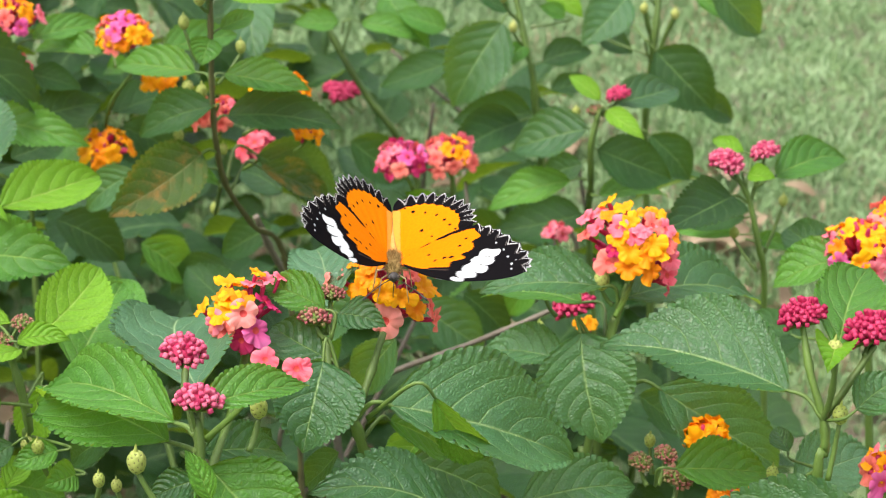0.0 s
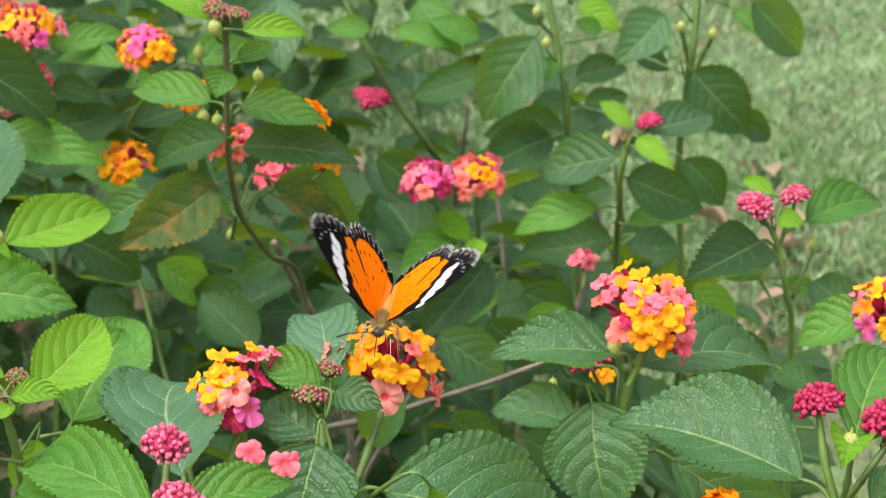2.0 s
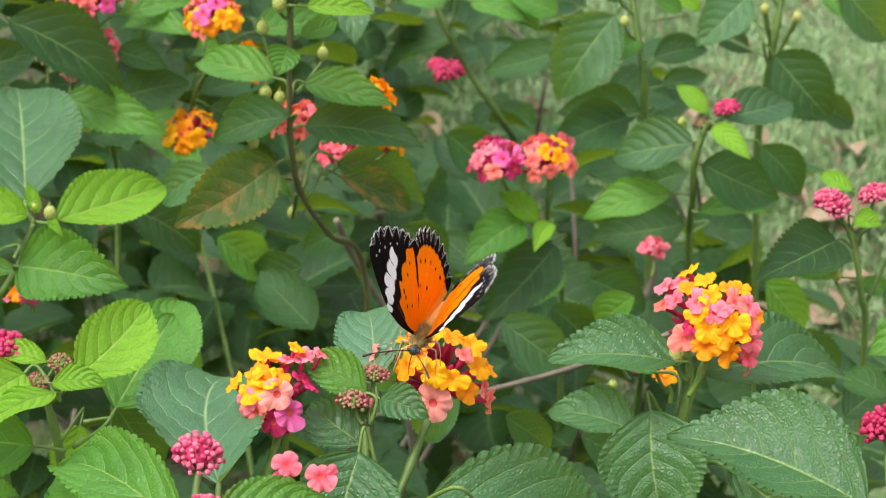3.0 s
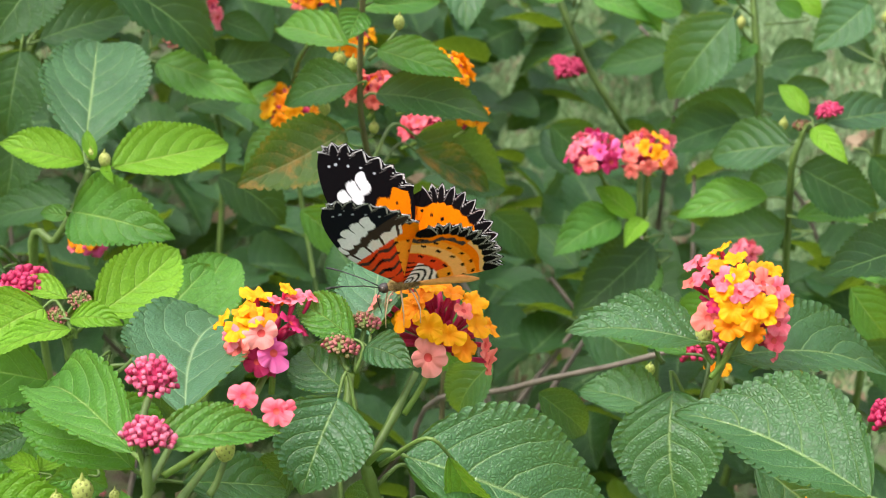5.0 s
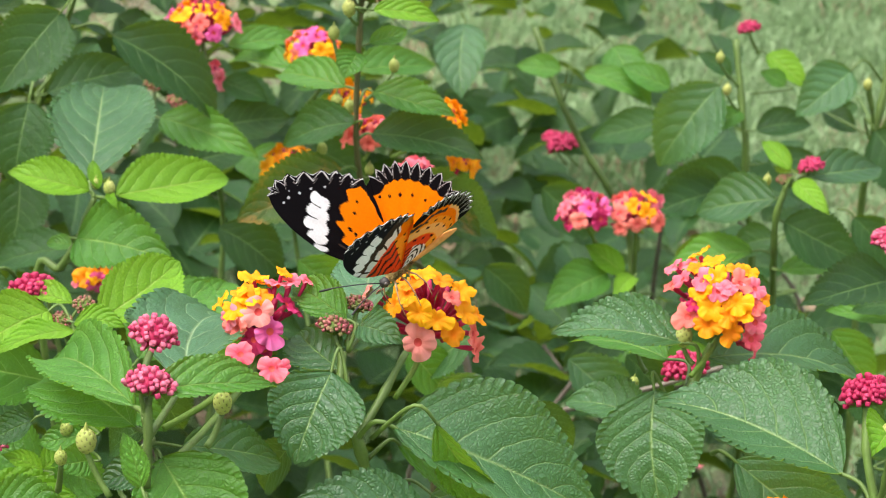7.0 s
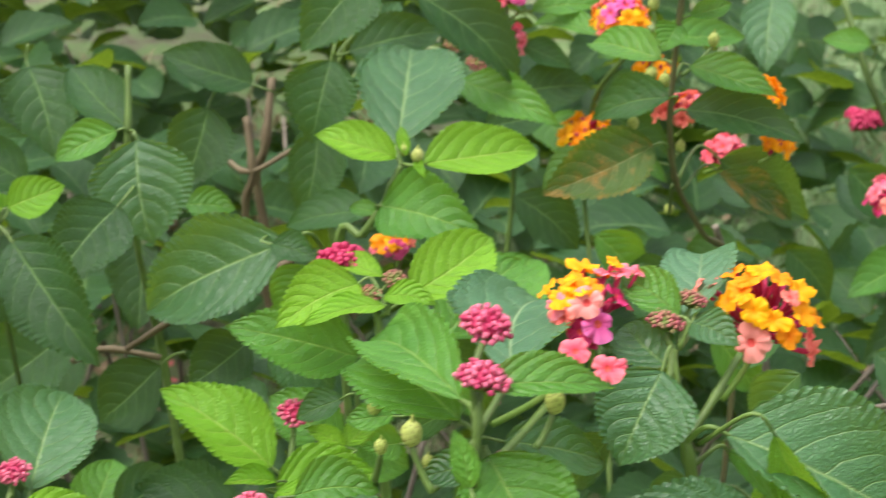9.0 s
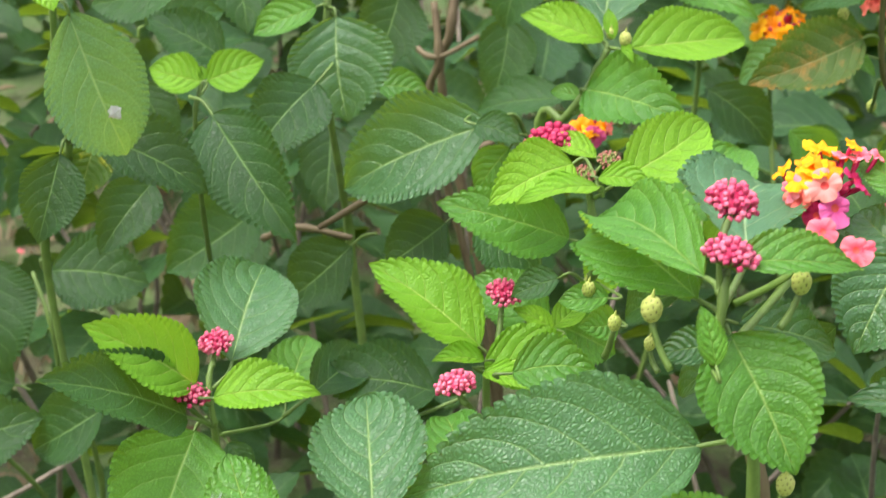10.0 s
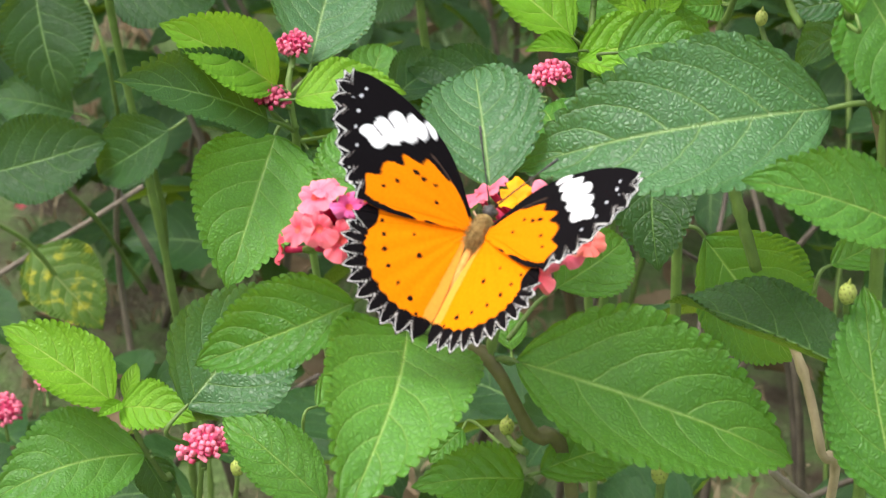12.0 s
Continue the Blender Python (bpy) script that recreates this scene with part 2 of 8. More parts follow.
PETAL = {
    "yellow": petal_material("petal yellow", (0.95, 0.36, 0.003), (0.98, 0.50, 0.006), (0.95, 0.34, 0.003)),
    "orange": petal_material("petal orange", (0.93, 0.27, 0.004), (0.96, 0.38, 0.006), (0.92, 0.24, 0.004)),
    "salmon": petal_material("petal salmon", (0.89, 0.17, 0.14), (0.94, 0.29, 0.23), (0.74, 0.07, 0.06)),
    "blush": petal_material("petal blush", (0.92, 0.30, 0.27), (0.96, 0.43, 0.38), (0.70, 0.09, 0.06)),
    "pink": petal_material("petal pink", (0.88, 0.16, 0.23), (0.94, 0.30, 0.37), (0.72, 0.06, 0.10)),
    "rosy": petal_material("petal rosy", (0.88, 0.10, 0.16), (0.94, 0.23, 0.28), (0.72, 0.04, 0.07)),
    "rose": petal_material("petal rose", (0.74, 0.09, 0.31), (0.85, 0.19, 0.46), (0.56, 0.03, 0.17)),
    "rose2": petal_material("petal clear rose", (0.86, 0.16, 0.25), (0.92, 0.29, 0.38), (0.70, 0.05, 0.10)),
    "magenta": petal_material("petal magenta", (0.50, 0.018, 0.10), (0.66, 0.05, 0.20), (0.36, 0.012, 0.06)),
    "throat": plain_material("floret throat", (0.62, 0.05, 0.05), (0.78, 0.12, 0.09), 0.5, 300, 0.2),
    "tube": plain_material("floret tube", (0.46, 0.016, 0.08), (0.68, 0.055, 0.17), 0.5, 300, 0.2),
    "bud": plain_material("bud magenta", (0.40, 0.012, 0.070), (0.72, 0.075, 0.19), 0.5, 350, 0.15, loose=0.9),
    "bud_pink": plain_material("bud pink", (0.50, 0.04, 0.12), (0.86, 0.25, 0.35), 0.5, 350, 0.15, loose=1.0),
    "bud_dull": plain_material("bud dull rose", (0.22, 0.23, 0.075), (0.50, 0.13, 0.15), 0.55, 350, 0.2, loose=1.2),
    "calyx": plain_material("calyx green", (0.12, 0.22, 0.03), (0.24, 0.32, 0.07), 0.55, 200, 0.2),
    "seed": plain_material("seed head", (0.30, 0.37, 0.07), (0.48, 0.49, 0.15), 0.6, 250, 0.1),
    "pit_tone": plain_material("seed pit tone", (0.13, 0.15, 0.03), (0.24, 0.22, 0.06), 0.7, 250),
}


# ---- parts and shapes ----
def part(name, data, material, parent, m=None, label=""):
    """One mesh object under a thing or a part, at the world pose m."""
    if not isinstance(data, bpy.types.Mesh):
        mesh = bpy.data.meshes.new(name)
        data.to_mesh(mesh)
        data.free()
        data = mesh
    if material and not data.materials:
        for k in material if isinstance(material, (list, tuple)) else [material]:
            data.materials.append(k)
    ob = new(name, data)
    ob.parent = parent
    if m is not None:
        ob.matrix_basis = PLACE[parent].inverted() @ m
        PLACE[ob] = m
    else:
        PLACE[ob] = PLACE[parent]
    return tagged(ob, label)


PLACE = {}


def thing(name, m, label, category, group=""):
    ob = new(name)
    ob.empty_display_size = 0.02
    ob.matrix_basis = m
    PLACE[ob] = m
    return tagged(ob, label, category, group)


def plant(foot, label):
    return thing("lantana_shoot", Matrix.Translation(foot), label, "lantana", "lantana shoots")


def smooth(mesh):
    mesh.shade_smooth()
    return mesh


def mesh_of(name, verts, faces):
    mesh = bpy.data.meshes.new(name)
    mesh.from_pydata(verts, [], faces)
    return smooth(mesh)


def spline(points, steps):
    """Points on a smooth curve through the given ones."""
    pts = [Vector(p) for p in points]
    ext = [pts[0] * 2 - pts[1], *pts, pts[-1] * 2 - pts[-2]]
    res = []
    for i in range(1, len(ext) - 2):
        a, b, c, d = ext[i - 1 : i + 3]
        for s in range(steps):
            t = s / steps
            res.append(0.5 * (2 * b + (c - a) * t + (2 * a - 5 * b + 4 * c - d) * t * t + (3 * b - a - 3 * c + d) * t**3))
    return [*res, pts[-1]]


def tube(path, radii, sides, verts, faces, closed=True, squared=0.0):
    """Adds a tube along path to verts and faces."""
    side = Vector((1, 0, 0))
    first = len(verts)
    for i, p in enumerate(path):
        ahead = (path[min(i + 1, len(path) - 1)] - path[max(i - 1, 0)]).normalized()
        side = (side - ahead * side.dot(ahead))
        if side.length < 1e-4:
            side = ahead.orthogonal()
        side.normalize()
        up = ahead.cross(side)
        for k in range(sides):
            a = 2 * math.pi * k / sides
            verts.append(p + (side * math.cos(a) + up * math.sin(a)) * radii[i] * (1 + squared * (-1) ** k))
    for i in range(len(path) - 1):
        for k in range(sides):
            a, b = first + i * sides + k, first + i * sides + (k + 1) % sides
            faces.append((a, b, b + sides, a + sides))
    if closed:
        faces.append(tuple(range(first + sides - 1, first - 1, -1)))
        last = first + (len(path) - 1) * sides
        faces.append(tuple(range(last, last + sides)))


def stem(plant_ob, points, r0, r1, tone):
    """A slightly knotted, tapering stalk through world points."""
    path = spline(points, 6)
    n = len(path)
    rng = random.Random(int(abs(points[0][0] * 7919 + points[0][2] * 104729) * 1000))
    radii = [(r0 + (r1 - r0) * i / (n - 1)) * (1 + 0.10 * rng.uniform(-1, 1) + (0.25 if i % 9 == 5 else 0)) for i in range(n)]
    verts, faces = [], []
    inv = PLACE[plant_ob].inverted()
    slim = 0.78 if tone != "woody" else 0.9
    tube([inv @ p for p in path], [r * slim for r in radii], 8, verts, faces, squared=0.13)
    return part("stem", mesh_of("stem", verts, faces), STEM[tone], plant_ob)


def blade(length, width, fold, arch, seed, rows=56, quilt=1.0):
    """Vertices, faces and leaf coordinates of one lantana blade: ovate, toothed, cupped along its rib, quilted between the veins."""
    rng = random.Random(seed)
    cols = (-1.0, -0.93, -0.76, -0.56, -0.36, -0.17, -0.04, 0.0, 0.04, 0.17, 0.36, 0.56, 0.76, 0.93, 1.0) if rows > 30 else (-1.0, -0.6, -0.25, 0.0, 0.25, 0.6, 1.0)
    half = length * width * 0.565
    wide = 0.35 + rng.uniform(-0.03, 0.05)
    per = 4 if rows > 60 else 3
    bend, wave, twist = rng.uniform(-0.05, 0.05), rng.uniform(0.5, 1.6), rng.uniform(-0.25, 0.25)
    lean = math.tan(radians(fold * 1.5))
    phase = rng.uniform(0, 6.28)
    uneven = rng.uniform(-0.08, 0.08)
    curl = (rng.uniform(0.4, 1.2), rng.uniform(0.4, 1.2))
    hook = rng.uniform(-0.2, 1.0)
    bite = [rng.uniform(0.7, 1.3) for _ in range(2 * rows)]
    verts, uvs, faces = [], [], []
    for i in range(rows + 1):
        v = i / rows
        if v < wide:
            f = max(1 - (1 - v / wide) ** 2.0, 0) ** 0.60
        else:
            s = (v - wide) / (1 - wide)
            f = 1 - 0.86 * s**2.15 - 0.14 * s
        f = max(f, 0.012)
        ends = min(1.0, 7 * v * (1 - v))
        for j, u in enumerate(cols):
            a = abs(u)
            step = i % per
            deep = half * 0.085 * bite[2 * (i // per) + (u > 0)] * ends
            tooth = (-0.75, 0.10, 0.45, 0.30)[step] if per == 4 else (-0.7, 0.25, 0.4)[step]
            k = half * f * (1 + uneven * (1 if u > 0 else -1))
            x = u * k + bend * length * math.sin(math.pi * v)
            if a > 0.9:
                x += (deep * tooth if a == 1.0 else 0.35 * deep * tooth) * (1 if u > 0 else -1)
            y = length * (v + 0.03 * a * (1 - v) * (f if v < wide else 1))
            if a == 1.0:
                y += deep * (0.0, -0.1, 0.25, 0.7)[step]
            ph = (v * 6.2 - a * 1.1 - a**2.6 * 1.2 + (0.35 if u > 0 else 0)) % 1.0
            pillow = abs(math.cos(math.pi * ph)) ** 0.6 * (1 - 0.45 * a) * min(1, a * 6)
            z = k * lean * (0.30 * a + 0.42 * a * a)
            z += curl[u > 0] * k * 0.22 * a**3.5
            z -= 4 * arch * length * (v * v - v)
            z -= hook * 0.05 * length * max(0.0, v - 0.55) ** 2 * 5
            z += quilt * 0.012 * length * pillow * f
            z += 0.013 * length * wave * a * a * math.sin(v * 11 + phase + (1.7 if u > 0 else 0))
            z += twist * u * k * (v - 0.4)
            verts.append((x, y, z))
            uvs.append((0.5 + 0.5 * u, v))
    w = len(cols)
    for i in range(rows):
        for j in range(w - 1):
            a = i * w + j
            faces.append((a, a + 1, a + w + 1, a + w))
    return verts, uvs, faces


def leaf_mesh(verts, uvs, faces, stalk=None, radius=0.0007):
    mesh_verts, mesh_faces = [Vector(p) for p in verts], list(faces)
    nf = len(mesh_faces)
    if stalk:
        tube(stalk, [radius * (0.8 + 0.5 * i / (len(stalk) - 1)) for i in range(len(stalk))], 6, mesh_verts, mesh_faces)
    mesh = mesh_of("leaf", mesh_verts, mesh_faces)
    layer = mesh.uv_layers.new(name="UVMap")
    for poly in mesh.polygons:
        if poly.index >= nf:
            poly.material_index = 1
        for li in poly.loop_indices:
            vi = mesh.loops[li].vertex_index
            layer.data[li].uv = uvs[vi] if vi < len(uvs) else (0.5, 0.5)
    return mesh


def leaf_pose(base, tip, face):
    y = (Vector(tip) - Vector(base)).normalized()
    z = Vector(face)
    z = (z - y * z.dot(y)).normalized()
    x = y.cross(z)
    m = Matrix((x, y, z)).transposed().to_4x4()
    m.translation = base
    return m


LEAF_COUNT = [0]


def leaf(plant_ob, base, tip, width, face, fold, arch, tone, node=None):
    """One leaf from its base to its tip, turned so that its upper side looks along face; its stalk runs back to node."""
    LEAF_COUNT[0] += 1
    length = (Vector(tip) - Vector(base)).length
    m = leaf_pose(base, tip, face)
    verts, uvs, faces = blade(length, width, fold, arch, LEAF_COUNT[0], (96 if length > 0.045 else 80) if length > 0.026 and base[1] < 0.2 else 54, 0.45 if tone == "dark" else 1.0)
    stalk = None
    if node:
        end = m.inverted() @ Vector(node)
        stalk = spline([(0, length * 0.06, -0.0003), (0, -min(0.25 * length, 0.4 * end.length), -0.0005), tuple(end)], 5)
    mesh = leaf_mesh(verts, uvs, faces, stalk, 0.00035 + 0.005 * length)
    return part("leaf", mesh, [LEAF[tone], STEM["green"]], plant_ob, m)


def floret_mesh(seed):
    """A lantana floret on its tube: four or five rounded, ruffled lobes, then throat, then tube."""
    rng = random.Random(seed)
    verts, faces, kinds = [], [], []
    lobes, n, rings = 5 if seed % 3 == 0 else 4, 48, 7
    shift = rng.uniform(0, 6.28)
    sizes = [rng.uniform(0.70, 1.24) for _ in range(lobes)]
    tips = [rng.uniform(-0.5, 0.6) for _ in range(lobes)]
    for r in range(rings + 1):
        s = r / rings
        for k in range(n):
            a = 2 * math.pi * k / n
            f = (lobes * (a + shift) / (2 * math.pi)) % lobes
            which, c = int(f), abs(f % 1.0 - 0.5) * 2
            lobe = (1 - c**3.6) ** 0.5
            rad = 0.0004 + 0.0035 * s * (1 - (1 - lobe) * 0.44 * s) * (1 + (sizes[which] - 1) * s)
            z = -0.0007 * (1 - s) ** 3 + 0.0012 * s - 0.0017 * s * s + 0.0007 * (1 - c) * s * s + 0.0013 * tips[which] * s * s * lobe - 0.0005 * (1 - lobe) * s + 0.00034 * s * s * math.sin(9 * a + seed) + 0.00016 * s * s * math.sin(17 * a + 2 * seed)
            verts.append(Vector((rad * math.cos(a), rad * math.sin(a), z)))
    for r in range(rings):
        for k in range(n):
            a, b = r * n + k, r * n + (k + 1) % n
            faces.append((a, b, b + n, a + n))
            kinds.append(1 if r < 1 else 0)
    faces.append(tuple(range(n - 1, -1, -1)))
    kinds.append(1)
    before = len(faces)
    tube([Vector((0, 0, -0.0011)), Vector((0, 0.0003, -0.003)), Vector((0, 0.0008, -0.0052)), Vector((0, 0.001, -0.0072))], [0.0007, 0.0009, 0.0007, 0.0006], 7, verts, faces)
    kinds += [2] * (len(faces) - before)
    mesh = mesh_of("floret", verts, faces)
    for poly in mesh.polygons:
        poly.material_index = kinds[poly.index]
    return mesh


FLORETS = {}
COUNT = [0]


def floret(head, place, face, tone, size=1.0):
    COUNT[0] += 1
    key = (tone, COUNT[0] % 6)
    if key not in FLORETS:
        mesh = floret_mesh(11 + COUNT[0] % 6)
        throat = {"yellow": "yellow", "orange": "orange"}.get(tone, "throat")
        for k in (PETAL[tone], PETAL[throat], PETAL["tube"]):
            mesh.materials.append(k)
        FLORETS[key] = mesh
    spin = random.Random(COUNT[0])
    face = (Vector(face) + Vector((spin.uniform(-1, 1), spin.uniform(-1, 1), spin.uniform(-1, 1))) * 0.22).normalized()
    m = Matrix.Translation(place) @ face.to_track_quat("Z", "Y").to_matrix().to_4x4() @ pose(0, 0, 0, 0, 0, spin.uniform(0, 360))
    ob = part("floret", FLORETS[key], None, head, m @ Matrix.Scale(1.0 * size, 4))
    return ob


def flower_head(plant_ob, centre, axis, radius, foot):
    """The green receptacle, closed inner buds and stalk of a head; its florets are added to it."""
    c, ax, ft = Vector(centre), Vector(axis).normalized(), Vector(foot)
    verts, faces = [], []
    under = c - ax * radius * 0.55
    tube(spline([ft, (ft + under) / 2 + Vector((0.001, 0, 0)), under], 5), [0.00085] * 11, 7, verts, faces)
    kinds = [0] * len(faces)
    rng = random.Random(int(abs(c.x * 9973 + c.y * 7919) * 1000))
    for i in range(26):
        z = 1 - 1.15 * (i + 0.5) / 26
        a = i * 2.39996
        d = Vector((math.sqrt(max(0, 1 - z * z)) * math.cos(a), math.sqrt(max(0, 1 - z * z)) * math.sin(a), z))
        d = ax.to_track_quat("Z", "Y") @ d
        end = under + d * radius * 0.55 + (c - under) * 0.75 + d * radius * 0.28
        before = len(faces)
        tube([under, under + (end - under) * 0.45, under + (end - under) * 0.8, end], [0.0005, 0.0009, 0.0011, 0.0006], 5, verts, faces)
        kinds += [2 if z > 0.25 else 0 if i % 4 == 3 else 1] * (len(faces) - before)
    inv = Matrix.Translation(-c)
    mesh = mesh_of("flower_head", [inv @ v for v in verts], faces)
    for poly in mesh.polygons:
        poly.material_index = kinds[poly.index]
    return part("flower_head", mesh, [PETAL["calyx"], PETAL["tube"], PETAL["bud"]], plant_ob, Matrix.Translation(c))


MIXES = {
    "mixed": ("yellow", "orange", "yellow", "salmon", "pink", "rose", "pink"),
    "centre": ("rose", "salmon", "yellow", "yellow", "orange", "orange", "salmon"),
    "yellow": ("orange", "yellow", "yellow", "orange", "yellow", "yellow", "orange"),
    "salmon": ("salmon", "orange", "salmon", "pink", "salmon", "salmon", "salmon"),
    "salmony": ("yellow", "salmon", "salmon", "pink", "salmon", "salmon", "salmon"),
    "pink": ("pink", "rosy", "pink", "pink", "rosy", "pink", "rosy"),
    "magenta": ("pink", "rose", "pink", "rose", "salmon", "magenta", "magenta"),
}


def round_head(plant_ob, centre, axis, radius, foot, count, mix, seed):
    """A whole head whose florets fill its dome, inner colours first."""
    head = flower_head(plant_ob, centre, axis, radius, foot)
    turn = Vector(axis).to_track_quat("Z", "Y")
    rng = random.Random(seed)
    count = max(4, int(count * 0.8))
    for i in range(count):
        s = (i + 0.5) / count
        z = 1 - 1.05 * s
        a = i * 2.39996 + seed
        d = turn @ Vector((math.sqrt(1 - z * z) * math.cos(a), math.sqrt(1 - z * z) * math.sin(a), z * 0.55))
        tones = MIXES[mix]
        tone = tones[min(6, max(0, int(s * 7 + rng.uniform(-1, 1))))]
        floret(head, Vector(centre) + d * radius * rng.uniform(0.78, 1.08), (d + Vector(axis) * 0.25).normalized(), tone, rng.uniform(1.15, 1.45))
    return head


def bud_mesh(seed, knobs=34):
    """A flat dome of tightly packed closed florets with blunt four-cornered tips, green cups between them, unit radius."""
    rng = random.Random(seed)
    verts, faces, kinds = [], [], []
    for i in range(knobs):
        z = 1 - 1.25 * (i + 0.5) / knobs
        a = i * 2.39996 + rng.uniform(-0.16, 0.16)
        s = math.sqrt(max(0, 1 - z * z))
        d = Vector((s * math.cos(a), s * math.sin(a), z * 0.62))
        start = Vector((d.x * 0.25, d.y * 0.25, -0.40))
        top = d * rng.uniform(0.82, 1.10) + Vector((0, 0, rng.uniform(-0.05, 0.06)))
        big = rng.uniform(0.85, 1.30)
        before = len(faces)
        tube([start, start.lerp(top, 0.50), start.lerp(top, 0.74)], [0.04, 0.07, 0.09], 5, verts, faces, False)
        kinds += [1] * (len(faces) - before)
        before = len(faces)
        spots = [start.lerp(top, k) for k in (0.60, 0.76, 0.90, 0.985, 1.0)]
        tube(spots, [0.060 * big, 0.075 * big, 0.110 * big, 0.090 * big, 0.050 * big], 8, verts, faces, squared=0.16)
        kinds += [0] * (len(faces) - before)
    before = len(faces)
    tube([Vector((0, 0, k)) for k in (-0.45, -0.3, -0.05, 0.2, 0.36, 0.42)], [0.15, 0.42, 0.70, 0.68, 0.42, 0.1], 12, verts, faces)
    kinds += [2] * (len(faces) - before)
    mesh = mesh_of("bud", verts, faces)
    for poly in mesh.polygons:
        poly.material_index = kinds[poly.index]
    return mesh


BUDS = {}


def bud_head(plant_ob, centre, radius, stalk=None, tone="bud"):
    k = int(abs(centre[0] * 9173 + centre[1] * 311) * 100) % 4
    if (tone, k) not in BUDS:
        BUDS[tone, k] = bud_mesh(k, 70 + 4 * k)
        BUDS[tone, k].materials.append(PETAL[tone])
        BUDS[tone, k].materials.append(PETAL["calyx"])
        BUDS[tone, k].materials.append(PETAL["tube"] if tone != "bud_dull" else PETAL["calyx"])
    m = Matrix.Translation(centre) @ pose(0, 0, 0, 14, 5 * k - 8, 77 * k) @ Matrix.Scale(radius, 4)
    ob = part("flower_bud", BUDS[tone, k], None, plant_ob, m)
    if stalk:
        top = Vector(centre) - Vector((0, 0, radius * 0.3))
        stalk_to(plant_ob, top, Vector(stalk), 0.00075)
    return ob


def stalk_to(plant_ob, top, foot, r):
    inv = PLACE[plant_ob].inverted()
    verts, faces = [], []
    path = spline([inv @ top, inv @ ((top + foot) / 2 + Vector((0, 0, -0.001))), inv @ foot], 4)
    tube(path, [r * (0.85 + 0.3 * i / (len(path) - 1)) for i in range(len(path))], 6, verts, faces)
    return part("stalk", mesh_of("stalk", verts, faces), STEM["green"], plant_ob)


def seed_mesh():
    """An egg-shaped spent head, pitted where its florets fell, with one withered calyx horn, unit radius."""
    bm = bmesh.new()
    bmesh.ops.create_uvsphere(bm, u_segments=36, v_segments=24, radius=1.0)
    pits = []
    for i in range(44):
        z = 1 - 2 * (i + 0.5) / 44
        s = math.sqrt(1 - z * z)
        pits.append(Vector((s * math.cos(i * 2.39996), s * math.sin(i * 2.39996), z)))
    # faces close to a pit take the darker tone
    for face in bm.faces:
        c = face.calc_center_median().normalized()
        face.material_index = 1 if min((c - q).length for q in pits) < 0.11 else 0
    for v in bm.verts:
        near = min((v.co - q).length for q in pits)
        v.co *= 1.0 - 0.12 * math.exp(-((near / 0.12) ** 2)) + 0.02 * math.sin(7 * v.co.x + 5 * v.co.z)
        v.co.x, v.co.y = v.co.x * 0.84, v.co.y * 0.84
        v.co.z *= 1.12
    mesh = bpy.data.meshes.new("seed_head")
    horn = bmesh.ops.create_cone(bm, segments=7, radius1=0.24, radius2=0.05, depth=0.8)
    for v in horn["verts"]:
        v.co = Vector((v.co.x + 0.12 * v.co.z, v.co.y, v.co.z + 1.35))
    bm.to_mesh(mesh)
    bm.free()
    mesh.materials.append(PETAL["seed"])
    mesh.materials.append(PETAL["pit_tone"])
    return smooth(mesh)


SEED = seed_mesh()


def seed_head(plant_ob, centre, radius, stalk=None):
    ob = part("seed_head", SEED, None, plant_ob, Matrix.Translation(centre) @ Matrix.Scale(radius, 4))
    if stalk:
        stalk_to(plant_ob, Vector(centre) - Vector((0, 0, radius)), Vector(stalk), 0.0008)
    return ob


# ---- ground and lawn ----
def ground_material():
    m, n, l, p = nodes_of("lawn soil")
    geo = n.new("ShaderNodeNewGeometry")
    where = geo.outputs["Position"]
    big = noise_node(n, l, 2.2, 4.0, 0.6, where)
    mid = noise_node(n, l, 18, 5.0, 0.65, where)
    fine = noise_node(n, l, 160, 4.0, 0.7, where)
    soil = ramp_node(n, l, mid, [(0.30, (0.10, 0.075, 0.05)), (0.55, (0.24, 0.19, 0.14)), (0.75, (0.40, 0.33, 0.26))])
    turf = ramp_node(n, l, fine, [(0.25, (0.09, 0.155, 0.045)), (0.75, (0.21, 0.31, 0.11))])
    cover = math_node(n, l, "MULTIPLY", math_node(n, l, "SUBTRACT", mid, 0.36), 5.0, clamp=True)
    l.new(mix_node(n, l, cover, soil, turf), p.inputs["Base Color"])
    p.inputs["Roughness"].default_value = 0.9
    bump = n.new("ShaderNodeBump")
    bump.inputs["Strength"].default_value, bump.inputs["Distance"].default_value = 0.8, 0.01
    l.new(fine, bump.inputs["Height"])
    l.new(bump.outputs["Normal"], p.inputs["Normal"])
    return m


def build_ground():
    verts, faces = [], []
    edges = [-400, -60, -12, -4] + [x * 0.1 for x in range(-20, 41)] + [6, 14, 60, 400]
    for y in edges:
        for x in edges:
            verts.append((x, y, 0.012 * noise.noise((x * 1.7, y * 1.7, 0.3)) if abs(x) < 5 and abs(y) < 5 else 0.0))
    w = len(edges)
    for i in range(w - 1):
        for j in range(w - 1):
            a = i * w + j
            faces.append((a, a + 1, a + w + 1, a + w))
    mesh = mesh_of("ground", verts, faces)
    mesh.materials.append(ground_material())
    return tagged(new("ground", mesh), "thin green lawn over dry brown soil", "lawn", kind="structure")


build_ground()

GRASS = plain_material("grass blades", (0.15, 0.26, 0.095), (0.44, 0.57, 0.33), 0.6, 5, 0.3, loose=0.55)
